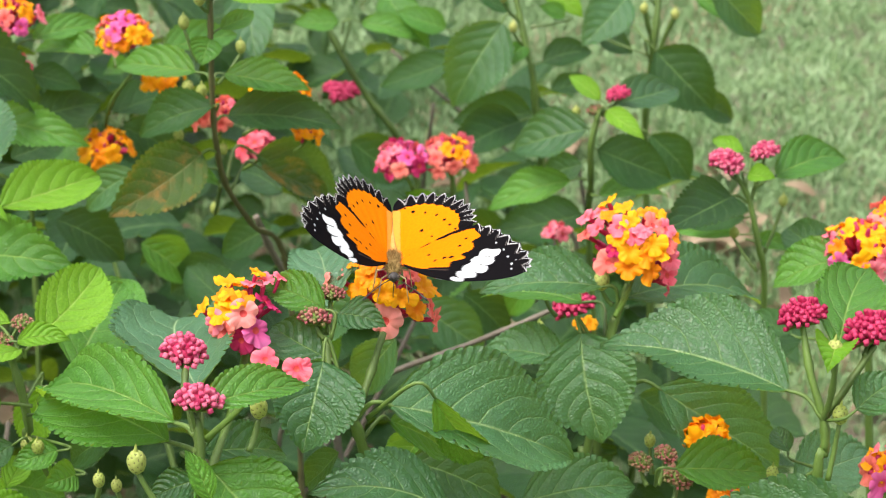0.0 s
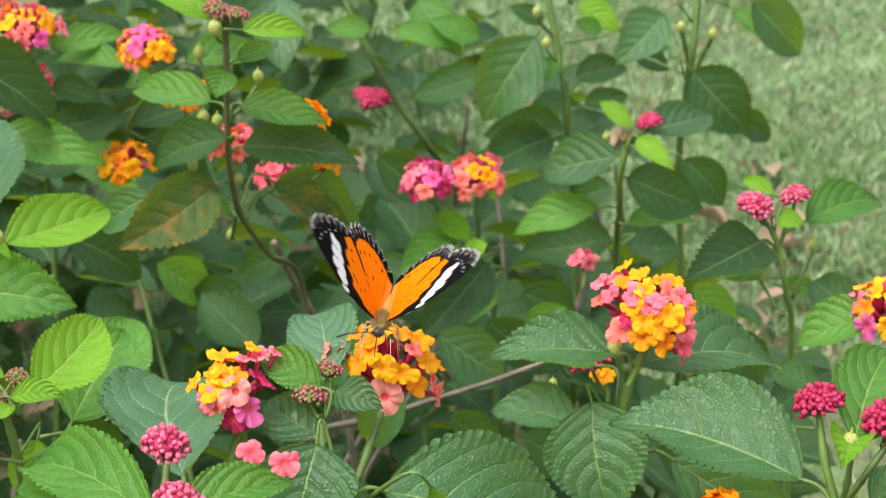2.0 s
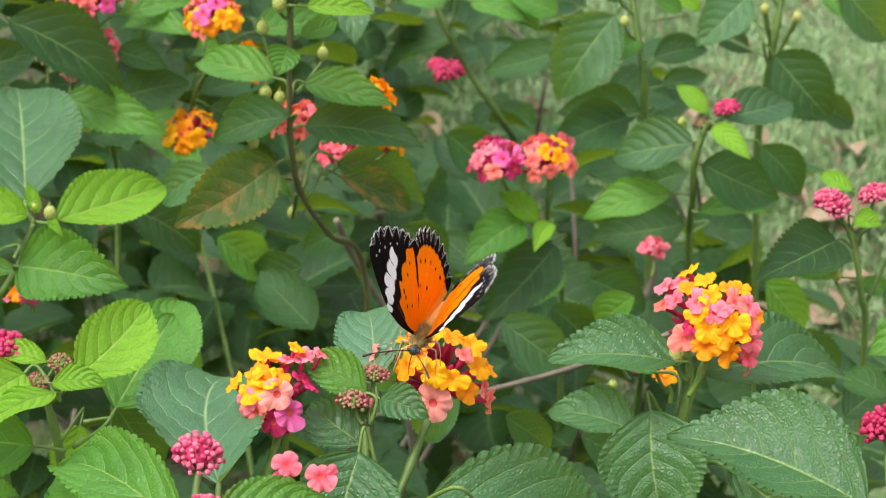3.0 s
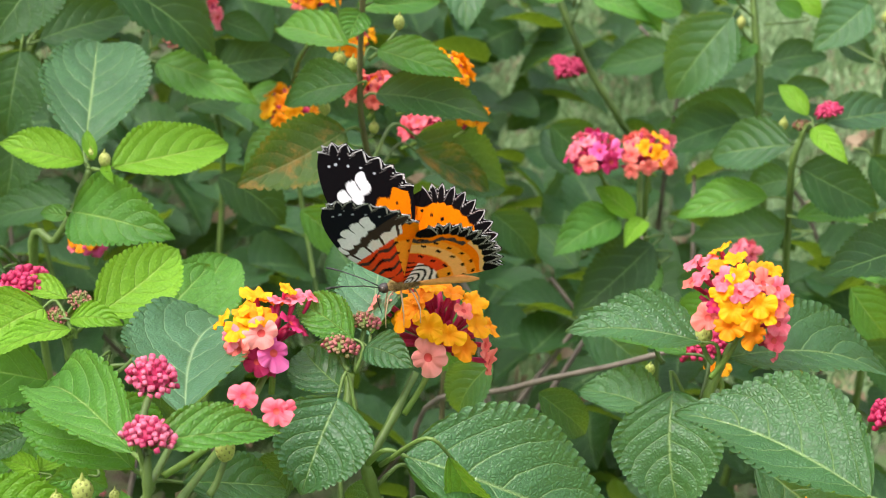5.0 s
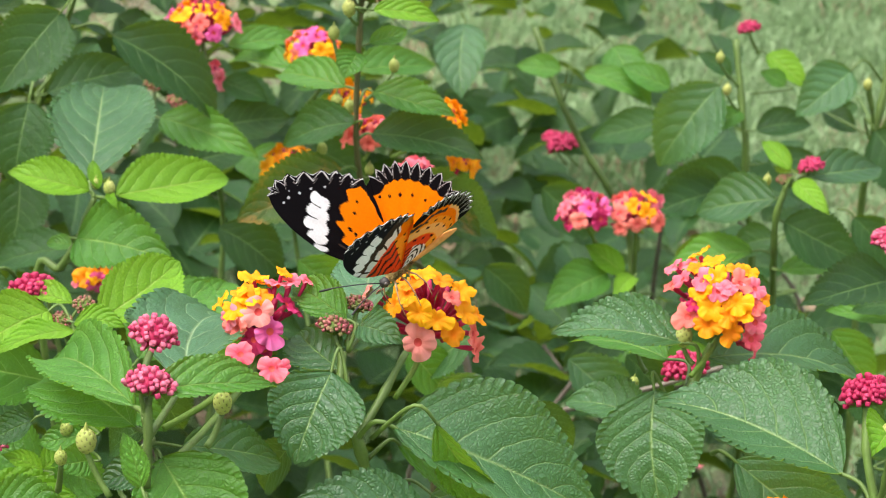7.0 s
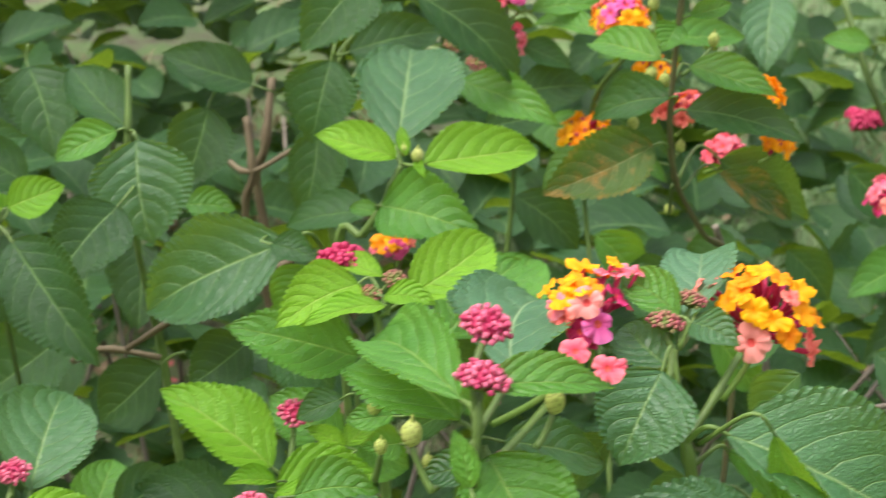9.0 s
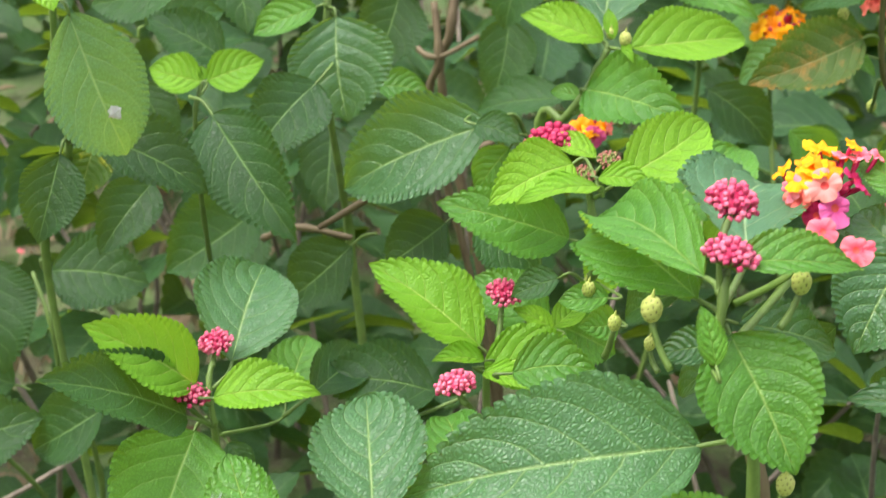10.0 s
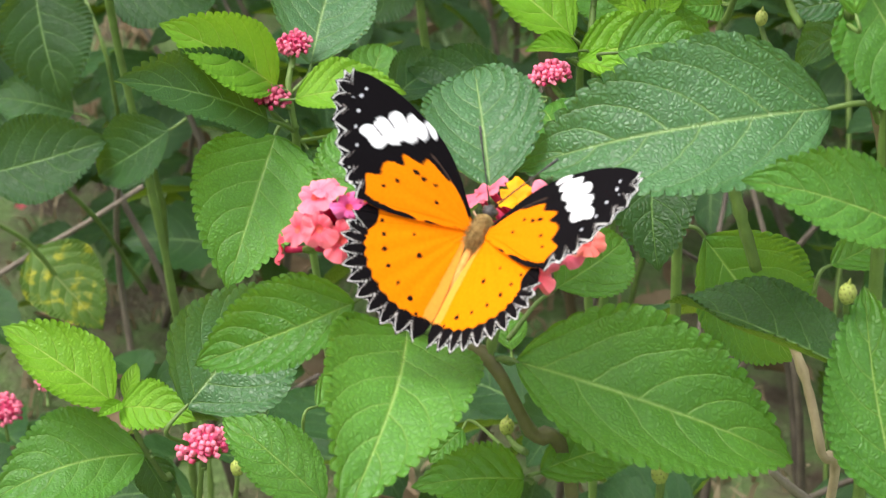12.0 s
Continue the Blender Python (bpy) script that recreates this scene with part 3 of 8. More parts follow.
STRAW = plain_material("dry grass", (0.30, 0.23, 0.14), (0.60, 0.50, 0.34), 0.8, 20, 0.2, loose=0.8)


def build_grass(name, label, x0, x1, y0, y1, count, material, tall, seed, keep=0.0):
    rng = np.random.default_rng(seed)
    x, y = rng.uniform(x0, x1, count), rng.uniform(y0, y1, count)
    thick = np.array([noise.noise((a * 4, b * 4, 1.7)) for a, b in zip(x, y)])
    rim = np.minimum(np.minimum(x - x0, x1 - x), np.minimum(y - y0, y1 - y))
    ok = (thick > keep) & (rng.uniform(0, 0.45, count) < rim + 0.02)
    x, y = x[ok], y[ok]
    k = len(x)
    ang, h, wd = rng.uniform(0, 6.283, k), rng.uniform(0.4, 1.0, k) * tall, rng.uniform(0.0009, 0.0021, k)
    lean = rng.uniform(0.2, 1.1, k) * h
    fall = rng.uniform(0, 6.283, k)
    cx, cy = np.cos(ang) * wd, np.sin(ang) * wd
    dx, dy = np.cos(fall) * lean, np.sin(fall) * lean
    z = np.zeros(k)
    v = np.stack([
        np.stack([x - cx, y - cy, z - 0.004], 1), np.stack([x + cx, y + cy, z - 0.004], 1),
        np.stack([x + cx + dx * 0.4, y + cy + dy * 0.4, h * 0.65], 1), np.stack([x - cx + dx * 0.4, y - cy + dy * 0.4, h * 0.65], 1),
        np.stack([x + dx, y + dy, h], 1)], 1).reshape(-1, 3)
    base = np.arange(k) * 5
    faces = [tuple(q) for q in np.stack([base, base + 1, base + 2, base + 3], 1)] + [tuple(q) for q in np.stack([base + 3, base + 2, base + 4], 1)]
    mesh = bpy.data.meshes.new(name)
    mesh.from_pydata([tuple(p) for p in v], [], faces)
    mesh.materials.append(material)
    return tagged(new(name, mesh), label, "grass", kind="stuff")


build_grass("lawn_grass", "short green lawn grass with bare patches", -0.6, 2.2, 0.75, 4.6, 280000, GRASS, 0.026, 5, -2.0)
build_grass("dry_grass", "dry straw-coloured grass and litter among the lawn", -1.2, 1.9, -0.2, 3.9, 52000, STRAW, 0.024, 6)


def build_litter():
    """Fallen brown leaves and petals on the soil beneath the shrub."""
    rng = random.Random(31)
    verts, uvs, faces = [], [], []
    for i in range(420):
        v, u, f = blade(rng.uniform(0.025, 0.05), rng.uniform(0.4, 0.7), rng.uniform(5, 40), rng.uniform(0.0, 0.15), 900 + i, 10, 0.3)
        m = pose(rng.uniform(-1.1, 0.4), rng.uniform(-0.1, 1.5), rng.uniform(0.006, 0.02), rng.uniform(-25, 25), rng.uniform(-25, 25), rng.uniform(0, 360))
        o = len(verts)
        verts += [m @ Vector(p) for p in v]
        uvs += u
        faces += [tuple(o + k for k in q) for q in f]
    mesh = mesh_of("leaf_litter", verts, faces)
    mesh.materials.append(plain_material("dead leaves", (0.20, 0.13, 0.075), (0.50, 0.39, 0.27), 0.8, 25, 0.15))
    return tagged(new("leaf_litter", mesh), "dry brown fallen leaves on the soil", "leaf litter", kind="stuff")


build_litter()


def build_fallen_petals():
    rng = random.Random(77)
    verts, faces = [], []
    for i in range(70):
        x, y = rng.uniform(-0.9, 0.2), rng.uniform(0.0, 1.0)
        r = rng.uniform(0.003, 0.006)
        first = len(verts)
        for k in range(7):
            a = 2 * math.pi * k / 7
            verts.append(Vector((x + r * math.cos(a), y + r * math.sin(a), 0.022 + 0.002 * math.sin(3 * a))))
        verts.append(Vector((x, y, 0.0235)))
        faces += [(first + k, first + (k + 1) % 7, first + 7) for k in range(7)]
    mesh = mesh_of("fallen_petals", verts, faces)
    mesh.materials.append(PETAL["rosy"])
    return tagged(new("fallen_petals", mesh), "fallen pink lantana petals on the soil", "petals", kind="stuff")


build_fallen_petals()


# ---- the lantana shoots ----
centre = plant((-0.003, 0.026, 0.0), "lantana shoot with an orange and pink flower head")
stem(centre, [(-0.017, -0.003, 0.575), (-0.021, -0.014, 0.566), (-0.025, -0.024, 0.558)], 0.0011, 0.0014, "green")
stem(centre, [(-0.033, -0.010, 0.576), (-0.031, -0.018, 0.566), (-0.025, -0.024, 0.558), (-0.022, -0.022, 0.544), (-0.021, -0.020, 0.530), (-0.005, -0.009, 0.345), (-0.010, 0.006, 0.159), (-0.003, 0.026, -0.010)], 0.0014, 0.0024, "green")
leaf(centre, (-0.0148, -0.0255, 0.5638), (0.0377, -0.0070, 0.5350), 0.53, (0.54, -0.34, 0.77), 16, 0.10, "pale", node=(-0.0252, -0.0238, 0.5580))
leaf(centre, (-0.0025, -0.0317, 0.5696), (0.0166, -0.0144, 0.5428), 0.29, (0.24, -0.88, -0.40), 25, 0.10, "mid", node=(-0.0212, -0.0235, 0.5587))
leaf(centre, (-0.0333, -0.0203, 0.5749), (-0.0386, -0.0363, 0.5549), 0.86, (0.06, -0.79, 0.61), 10, 0.10, "pale", node=(-0.0260, -0.0232, 0.5594))
leaf(centre, (-0.0334, -0.0119, 0.5718), (-0.0499, 0.0054, 0.5732), 0.60, (-0.34, -0.39, 0.86), 12, 0.06, "pale", node=(-0.0293, -0.0182, 0.5630))
leaf(centre, (-0.0335, -0.0044, 0.5831), (-0.0517, 0.0058, 0.5861), 0.51, (-0.21, -0.60, 0.78), 14, 0.08, "mid", node=(-0.0318, -0.0088, 0.5760))
leaf(centre, (-0.0329, 0.0119, 0.5754), (-0.0403, 0.0555, 0.5743), 0.42, (-0.19, -0.25, 0.95), 10, 0.10, "sheen", node=(-0.0320, -0.0070, 0.5751))
leaf(centre, (-0.0298, -0.0058, 0.5824), (-0.0158, -0.0127, 0.5819), 0.60, (-0.25, -0.56, 0.79), 12, 0.08, "pale", node=(-0.0318, -0.0088, 0.5760))
leaf(centre, (0.0017, -0.0473, 0.5431), (-0.0357, -0.0536, 0.5533), 0.51, (0.30, -0.35, 0.89), 14, 0.10, "pale", node=(-0.0168, -0.0243, 0.5332))
leaf(centre, (-0.0100, 0.0059, 0.5272), (0.0183, 0.0095, 0.5111), 0.62, (0.44, -0.65, 0.62), 12, 0.06, "pale", node=(-0.0202, -0.0180, 0.5350))
leaf(centre, (0.0239, 0.0006, 0.5156), (0.0588, 0.0113, 0.5150), 0.53, (0.18, -0.52, 0.83), 12, 0.10, "pale", node=(0.0027, -0.0002, 0.5141))
leaf(centre, (-0.0152, -0.0151, 0.5530), (0.0010, 0.0070, 0.5295), 0.36, (0.89, -0.29, 0.34), 12, 0.06, "mid", node=(-0.0230, -0.0218, 0.5504))
bud_head(centre, (-0.0366, -0.0053, 0.5811), 0.0050, tone="bud_dull", stalk=(-0.0335, -0.0088, 0.5760))
bud_head(centre, (-0.0322, 0.0029, 0.5845), 0.0042, tone="bud_dull", stalk=(-0.0328, -0.0064, 0.5765))
h = flower_head(centre, (-0.0175, 0.0258, 0.5734), (-0.05, -0.24, 0.97), 0.0137, (-0.0224, 0.0102, 0.5535))
floret(h, (-0.0314, 0.0250, 0.5788), (-0.76, -0.13, 0.64), "salmon", 1.00)
floret(h, (-0.0356, 0.0236, 0.5782), (-0.80, -0.19, 0.57), "salmon", 0.90)
floret(h, (-0.0258, 0.0258, 0.5843), (-0.45, -0.08, 0.89), "orange", 0.95)
floret(h, (-0.0220, 0.0172, 0.5830), (-0.25, -0.53, 0.81), "orange", 1.00)
floret(h, (-0.0186, 0.0236, 0.5869), (-0.07, -0.18, 0.98), "yellow", 1.10)
floret(h, (-0.0131, 0.0229, 0.5860), (0.21, -0.23, 0.95), "orange", 0.95)
floret(h, (-0.0076, 0.0249, 0.5829), (0.52, -0.13, 0.85), "yellow", 1.05)
floret(h, (-0.0254, 0.0165, 0.5795), (-0.45, -0.59, 0.67), "orange", 1.05)
floret(h, (-0.0175, 0.0135, 0.5795), (-0.02, -0.75, 0.66), "yellow", 1.05)
floret(h, (-0.0120, 0.0140, 0.5778), (0.29, -0.75, 0.59), "yellow", 1.05)
floret(h, (-0.0077, 0.0162, 0.5730), (0.60, -0.71, 0.36), "orange", 1.05)
floret(h, (-0.0054, 0.0211, 0.5777), (0.70, -0.37, 0.61), "yellow", 1.05)
floret(h, (-0.0029, 0.0285, 0.5739), (0.89, 0.07, 0.45), "orange", 0.90)
floret(h, (-0.0171, 0.0124, 0.5707), (0.00, -0.98, 0.22), "blush", 1.35)
floret(h, (-0.0036, 0.0261, 0.5691), (0.98, -0.10, 0.16), "salmon", 0.90)
floret(h, (-0.0021, 0.0242, 0.5650), (0.97, -0.23, -0.03), "salmon", 0.95)
floret(h, (-0.0091, 0.0198, 0.5824), (0.43, -0.40, 0.81), "salmon", 0.80)
floret(h, (-0.0213, 0.0199, 0.5852), (-0.21, -0.38, 0.90), "orange", 0.90)
left = plant((-0.050, -0.021, 0.0), "lantana shoot with paired magenta buds and an orange-pink head")
stem(left, [(-0.060, -0.088, 0.597), (-0.059, -0.091, 0.588), (-0.059, -0.093, 0.576)], 0.0012, 0.0013, "green")
stem(left, [(-0.064, -0.072, 0.603), (-0.063, -0.082, 0.599), (-0.059, -0.091, 0.588)], 0.0010, 0.0012, "green")
stem(left, [(-0.058, -0.085, 0.579), (-0.056, -0.088, 0.566), (-0.052, -0.087, 0.554), (-0.048, -0.086, 0.541), (-0.039, -0.069, 0.352), (-0.051, -0.047, 0.162), (-0.050, -0.021, -0.010)], 0.0014, 0.0021, "green")
stem(left, [(-0.056, -0.001, 0.572), (-0.057, -0.030, 0.569), (-0.060, -0.088, 0.573)], 0.0012, 0.0014, "green")
leaf(left, (-0.0666, -0.0788, 0.5891), (-0.1124, -0.0245, 0.5683), 0.24, (-0.48, -0.07, 0.87), 18, 0.08, "mid", node=(-0.0605, -0.0888, 0.5914))
leaf(left, (-0.0698, -0.0696, 0.5782), (-0.1150, -0.0212, 0.5637), 0.30, (-0.56, -0.29, 0.78), 16, 0.08, "mid", node=(-0.0602, -0.0906, 0.5853))
leaf(left, (-0.0578, -0.0884, 0.5994), (-0.0335, -0.0723, 0.5961), 0.38, (0.29, -0.25, 0.92), 14, 0.08, "mid", node=(-0.0598, -0.0888, 0.5914))
leaf(left, (-0.0650, -0.0466, 0.5802), (-0.0799, 0.0477, 0.5575), 0.30, (-0.07, 0.22, 0.97), 8, 0.04, "sheen", node=(-0.0601, -0.0880, 0.5861))
leaf(left, (-0.0581, -0.0847, 0.5798), (-0.0371, -0.0974, 0.5569), 0.72, (0.28, -0.71, 0.65), 10, 0.08, "mid", node=(-0.0570, -0.0862, 0.5741))
leaf(left, (-0.0553, -0.1057, 0.5835), (-0.0614, -0.1007, 0.5942), 0.42, (0.21, -0.84, 0.51), 18, 0.05, "mid", node=(-0.0590, -0.0932, 0.5748))
leaf(left, (-0.0621, -0.0823, 0.5745), (-0.0738, -0.0844, 0.5701), 0.65, (-0.13, -0.72, 0.68), 12, 0.05, "pale", node=(-0.0596, -0.0926, 0.5809))
leaf(left, (-0.0635, -0.0534, 0.5655), (-0.0450, -0.0275, 0.5501), 0.40, (0.69, -0.06, 0.72), 12, 0.08, "pale", node=(-0.0595, -0.0908, 0.5846))
leaf(left, (-0.0642, -0.0499, 0.5529), (-0.0792, -0.0419, 0.5347), 0.43, (-0.73, -0.58, 0.35), 12, 0.06, "pale", node=(-0.0558, -0.0829, 0.5639))
bud_head(left, (-0.0648, -0.0696, 0.6042), 0.0062, tone="bud_pink", stalk=(-0.0644, -0.0730, 0.6016))
bud_head(left, (-0.0593, -0.0878, 0.6007), 0.0063, tone="bud_pink", stalk=(-0.0595, -0.0891, 0.5955))
seed_head(left, (-0.0461, -0.0747, 0.5910), 0.0027, stalk=(-0.0486, -0.0793, 0.5810))
seed_head(left, (-0.0753, -0.0881, 0.5833), 0.0029, stalk=(-0.0691, -0.0898, 0.5702))
seed_head(left, (-0.0878, -0.0737, 0.5693), 0.0019, stalk=(-0.0910, -0.0686, 0.5567))
seed_head(left, (-0.0403, -0.0907, 0.5495), 0.0025, stalk=(-0.0417, -0.0865, 0.5363))
seed_head(left, (-0.0932, -0.0226, 0.5360), 0.0019, stalk=(-0.0895, -0.0248, 0.5294))
h = flower_head(left, (-0.0585, -0.0050, 0.5805), (-0.23, -0.32, 0.92), 0.0096, (-0.0549, -0.0061, 0.5642))
floret(h, (-0.0685, -0.0063, 0.5844), (-0.78, -0.20, 0.60), "yellow", 0.90)
floret(h, (-0.0629, -0.0116, 0.5859), (-0.40, -0.59, 0.70), "yellow", 1.00)
floret(h, (-0.0617, -0.0068, 0.5893), (-0.30, -0.23, 0.93), "orange", 0.90)
floret(h, (-0.0605, -0.0010, 0.5903), (-0.21, 0.16, 0.96), "yellow", 1.00)
floret(h, (-0.0564, -0.0086, 0.5891), (0.08, -0.36, 0.93), "orange", 1.00)
floret(h, (-0.0597, -0.0093, 0.5890), (-0.16, -0.40, 0.90), "yellow", 0.95)
floret(h, (-0.0562, -0.0005, 0.5887), (0.10, 0.24, 0.97), "orange", 0.90)
floret(h, (-0.0530, 0.0018, 0.5921), (0.21, 0.25, 0.95), "yellow", 0.70)
floret(h, (-0.0545, 0.0002, 0.5892), (0.20, 0.25, 0.95), "pink", 0.90)
floret(h, (-0.0508, 0.0014, 0.5897), (0.37, 0.26, 0.89), "pink", 0.90)
floret(h, (-0.0464, 0.0026, 0.5900), (0.51, 0.25, 0.83), "pink", 0.70)
floret(h, (-0.0558, -0.0125, 0.5859), (0.12, -0.68, 0.73), "blush", 1.15)
floret(h, (-0.0613, -0.0142, 0.5809), (-0.32, -0.87, 0.37), "salmon", 1.10)
floret(h, (-0.0643, -0.0122, 0.5830), (-0.53, -0.67, 0.51), "pink", 0.90)
floret(h, (-0.0524, -0.0124, 0.5805), (0.47, -0.80, 0.37), "rose", 1.15)
floret(h, (-0.0503, -0.0032, 0.5850), (0.64, 0.04, 0.77), "magenta", 0.90)
floret(h, (-0.0484, -0.0013, 0.5827), (0.78, 0.19, 0.60), "magenta", 0.85)
floret(h, (-0.0566, -0.0141, 0.5782), (0.08, -0.98, 0.16), "magenta", 0.90)
floret(h, (-0.0549, -0.0089, 0.5725), (0.36, -0.75, -0.55), "magenta", 0.80)
h = flower_head(left, (-0.0470, -0.0610, 0.5915), (0.30, -0.20, 0.93), 0.0040, (-0.0590, -0.0800, 0.5850))
floret(h, (-0.0450, -0.0640, 0.5990), (0.10, -0.72, 0.70), "rosy", 0.85)
floret(h, (-0.0372, -0.0640, 0.5962), (0.22, -0.70, 0.68), "rosy", 0.90)
floret(h, (-0.0352, -0.0625, 0.5958), (0.62, -0.35, 0.70), "rosy", 0.70)
right = plant((0.055, 0.131, 0.0), "lantana shoot with a large orange and pink flower head")
stem(right, [(0.061, 0.082, 0.549), (0.058, 0.080, 0.540), (0.055, 0.077, 0.527)], 0.0013, 0.0015, "green")
stem(right, [(0.057, 0.080, 0.538), (0.054, 0.077, 0.523), (0.049, 0.076, 0.488), (0.048, 0.080, 0.473), (0.060, 0.092, 0.307), (0.051, 0.110, 0.142), (0.055, 0.131, -0.010)], 0.0016, 0.0022, "green")
leaf(right, (0.0525, 0.0801, 0.5489), (0.0119, 0.0767, 0.5487), 0.46, (0.02, -0.34, 0.94), 16, 0.06, "pale", node=(0.0582, 0.0807, 0.5408))
leaf(right, (0.0601, 0.0821, 0.5439), (0.1124, 0.1161, 0.5268), 0.39, (0.38, -0.13, 0.91), 14, 0.06, "pale", node=(0.0577, 0.0803, 0.5400))
leaf(right, (0.0455, 0.0754, 0.5341), (0.0522, 0.0557, 0.5037), 0.78, (-0.06, -0.84, 0.53), 10, 0.08, "pale", node=(0.0539, 0.0767, 0.5228))
leaf(right, (0.0421, 0.0979, 0.5115), (0.0133, 0.1168, 0.5047), 0.48, (-0.33, -0.18, 0.93), 14, 0.05, "pale", node=(0.0521, 0.0769, 0.5185))
leaf(right, (0.0473, 0.0976, 0.5345), (0.0131, 0.1164, 0.5274), 0.41, (-0.23, -0.05, 0.97), 12, 0.05, "mid", node=(0.0539, 0.0799, 0.5297))
leaf(right, (0.0546, 0.1017, 0.4960), (0.0473, 0.1403, 0.4840), 0.24, (-0.31, 0.23, 0.92), 12, 0.05, "mid", node=(0.0508, 0.0766, 0.5013))
h = flower_head(right, (0.0623, 0.0857, 0.5595), (-0.10, -0.20, 0.98), 0.0160, (0.0562, 0.0713, 0.5423))
floret(h, (0.0467, 0.0894, 0.5702), (-0.64, 0.08, 0.76), "pink", 1.00)
floret(h, (0.0509, 0.0902, 0.5713), (-0.52, 0.13, 0.84), "pink", 0.90)
floret(h, (0.0540, 0.0917, 0.5745), (-0.36, 0.17, 0.92), "yellow", 1.00)
floret(h, (0.0539, 0.0841, 0.5730), (-0.40, -0.14, 0.91), "orange", 0.95)
floret(h, (0.0591, 0.0859, 0.5752), (-0.17, -0.06, 0.98), "yellow", 0.90)
floret(h, (0.0609, 0.0783, 0.5736), (-0.10, -0.38, 0.92), "yellow", 1.00)
floret(h, (0.0659, 0.0823, 0.5747), (0.12, -0.21, 0.97), "orange", 0.85)
floret(h, (0.0702, 0.0845, 0.5734), (0.31, -0.12, 0.94), "yellow", 0.80)
floret(h, (0.0501, 0.0824, 0.5692), (-0.59, -0.22, 0.78), "pink", 1.05)
floret(h, (0.0466, 0.0871, 0.5648), (-0.79, -0.01, 0.62), "salmon", 0.95)
floret(h, (0.0563, 0.0775, 0.5718), (-0.30, -0.42, 0.86), "pink", 1.00)
floret(h, (0.0681, 0.0780, 0.5722), (0.22, -0.41, 0.89), "salmon", 1.00)
floret(h, (0.0642, 0.0753, 0.5715), (0.05, -0.52, 0.85), "pink", 0.95)
floret(h, (0.0725, 0.0796, 0.5702), (0.43, -0.35, 0.83), "pink", 1.00)
floret(h, (0.0568, 0.0742, 0.5692), (-0.28, -0.58, 0.76), "yellow", 1.10)
floret(h, (0.0603, 0.0713, 0.5661), (-0.13, -0.75, 0.65), "yellow", 1.10)
floret(h, (0.0677, 0.0731, 0.5678), (0.22, -0.65, 0.72), "yellow", 1.10)
floret(h, (0.0660, 0.0711, 0.5647), (0.14, -0.78, 0.61), "orange", 1.05)
floret(h, (0.0701, 0.0728, 0.5649), (0.34, -0.71, 0.62), "yellow", 1.00)
floret(h, (0.0753, 0.0806, 0.5673), (0.59, -0.32, 0.74), "orange", 0.70)
floret(h, (0.0547, 0.0731, 0.5656), (-0.39, -0.67, 0.63), "magenta", 0.80)
floret(h, (0.0534, 0.0726, 0.5614), (-0.49, -0.74, 0.46), "salmon", 1.20)
floret(h, (0.0597, 0.0700, 0.5609), (-0.17, -0.88, 0.45), "orange", 1.10)
floret(h, (0.0674, 0.0706, 0.5591), (0.24, -0.90, 0.37), "orange", 1.10)
floret(h, (0.0731, 0.0760, 0.5662), (0.49, -0.54, 0.68), "salmon", 1.00)
floret(h, (0.0737, 0.0746, 0.5613), (0.57, -0.67, 0.48), "pink", 1.05)
floret(h, (0.0731, 0.0746, 0.5556), (0.61, -0.76, 0.20), "rosy", 1.10)
floret(h, (0.0746, 0.0809, 0.5490), (0.85, -0.48, -0.21), "rosy", 1.00)
floret(h, (0.0618, 0.0740, 0.5703), (-0.05, -0.59, 0.81), "pink", 0.90)
seed_head(right, (0.0358, 0.1170, 0.5288), 0.0024, stalk=(0.0398, 0.1134, 0.5211))
bud_head(right, (0.0496, 0.1688, 0.4978), 0.0086, stalk=(0.0557, 0.1722, 0.4815))
seed_head(right, (0.0348, 0.1297, 0.5087), 0.0020, stalk=(0.0369, 0.1261, 0.5009))
seed_head(right, (0.0524, 0.0827, 0.5499), 0.0032, stalk=(0.0563, 0.0811, 0.5417))
seed_head(right, (0.0820, 0.1323, 0.5142), 0.0022, stalk=(0.0832, 0.1367, 0.5000))
h = flower_head(right, (0.0558, 0.1832, 0.4814), (0.00, -0.29, 0.96), 0.0035, (0.0576, 0.1792, 0.4728))
floret(h, (0.0540, 0.1807, 0.4832), (-0.36, -0.62, 0.70), "orange", 0.90)
floret(h, (0.0574, 0.1811, 0.4838), (0.31, -0.53, 0.79), "yellow", 0.90)
bright = plant((0.122, 0.054, 0.0), "lantana shoot with magenta buds over a large leaf")
stem(bright, [(0.106, 0.014, 0.569), (0.108, 0.006, 0.557), (0.112, 0.001, 0.544), (0.113, 0.000, 0.534), (0.112, -0.000, 0.514), (0.125, 0.013, 0.334), (0.117, 0.032, 0.154), (0.122, 0.054, -0.010)], 0.0011, 0.0026, "green")
stem(bright, [(0.127, 0.010, 0.564), (0.119, 0.003, 0.555), (0.112, 0.001, 0.544)], 0.0011, 0.0013, "green")
stem(bright, [(0.113, -0.004, 0.566), (0.113, -0.002, 0.554), (0.112, 0.001, 0.544)], 0.0010, 0.0012, "green")
leaf(bright, (0.1023, 0.0078, 0.5500), (0.0483, 0.0345, 0.5528), 0.51, (-0.08, -0.26, 0.96), 18, 0.05, "pale", node=(0.1116, 0.0007, 0.5444))
leaf(bright, (0.1155, 0.0065, 0.5639), (0.1333, 0.0531, 0.5692), 0.38, (0.16, -0.17, 0.97), 14, 0.06, "mid", node=(0.1133, -0.0005, 0.5606))
leaf(bright, (0.1132, 0.0001, 0.5691), (0.1078, -0.0183, 0.5699), 0.56, (0.06, 0.02, 1.00), 25, 0.12, "young", node=(0.1127, -0.0018, 0.5650))
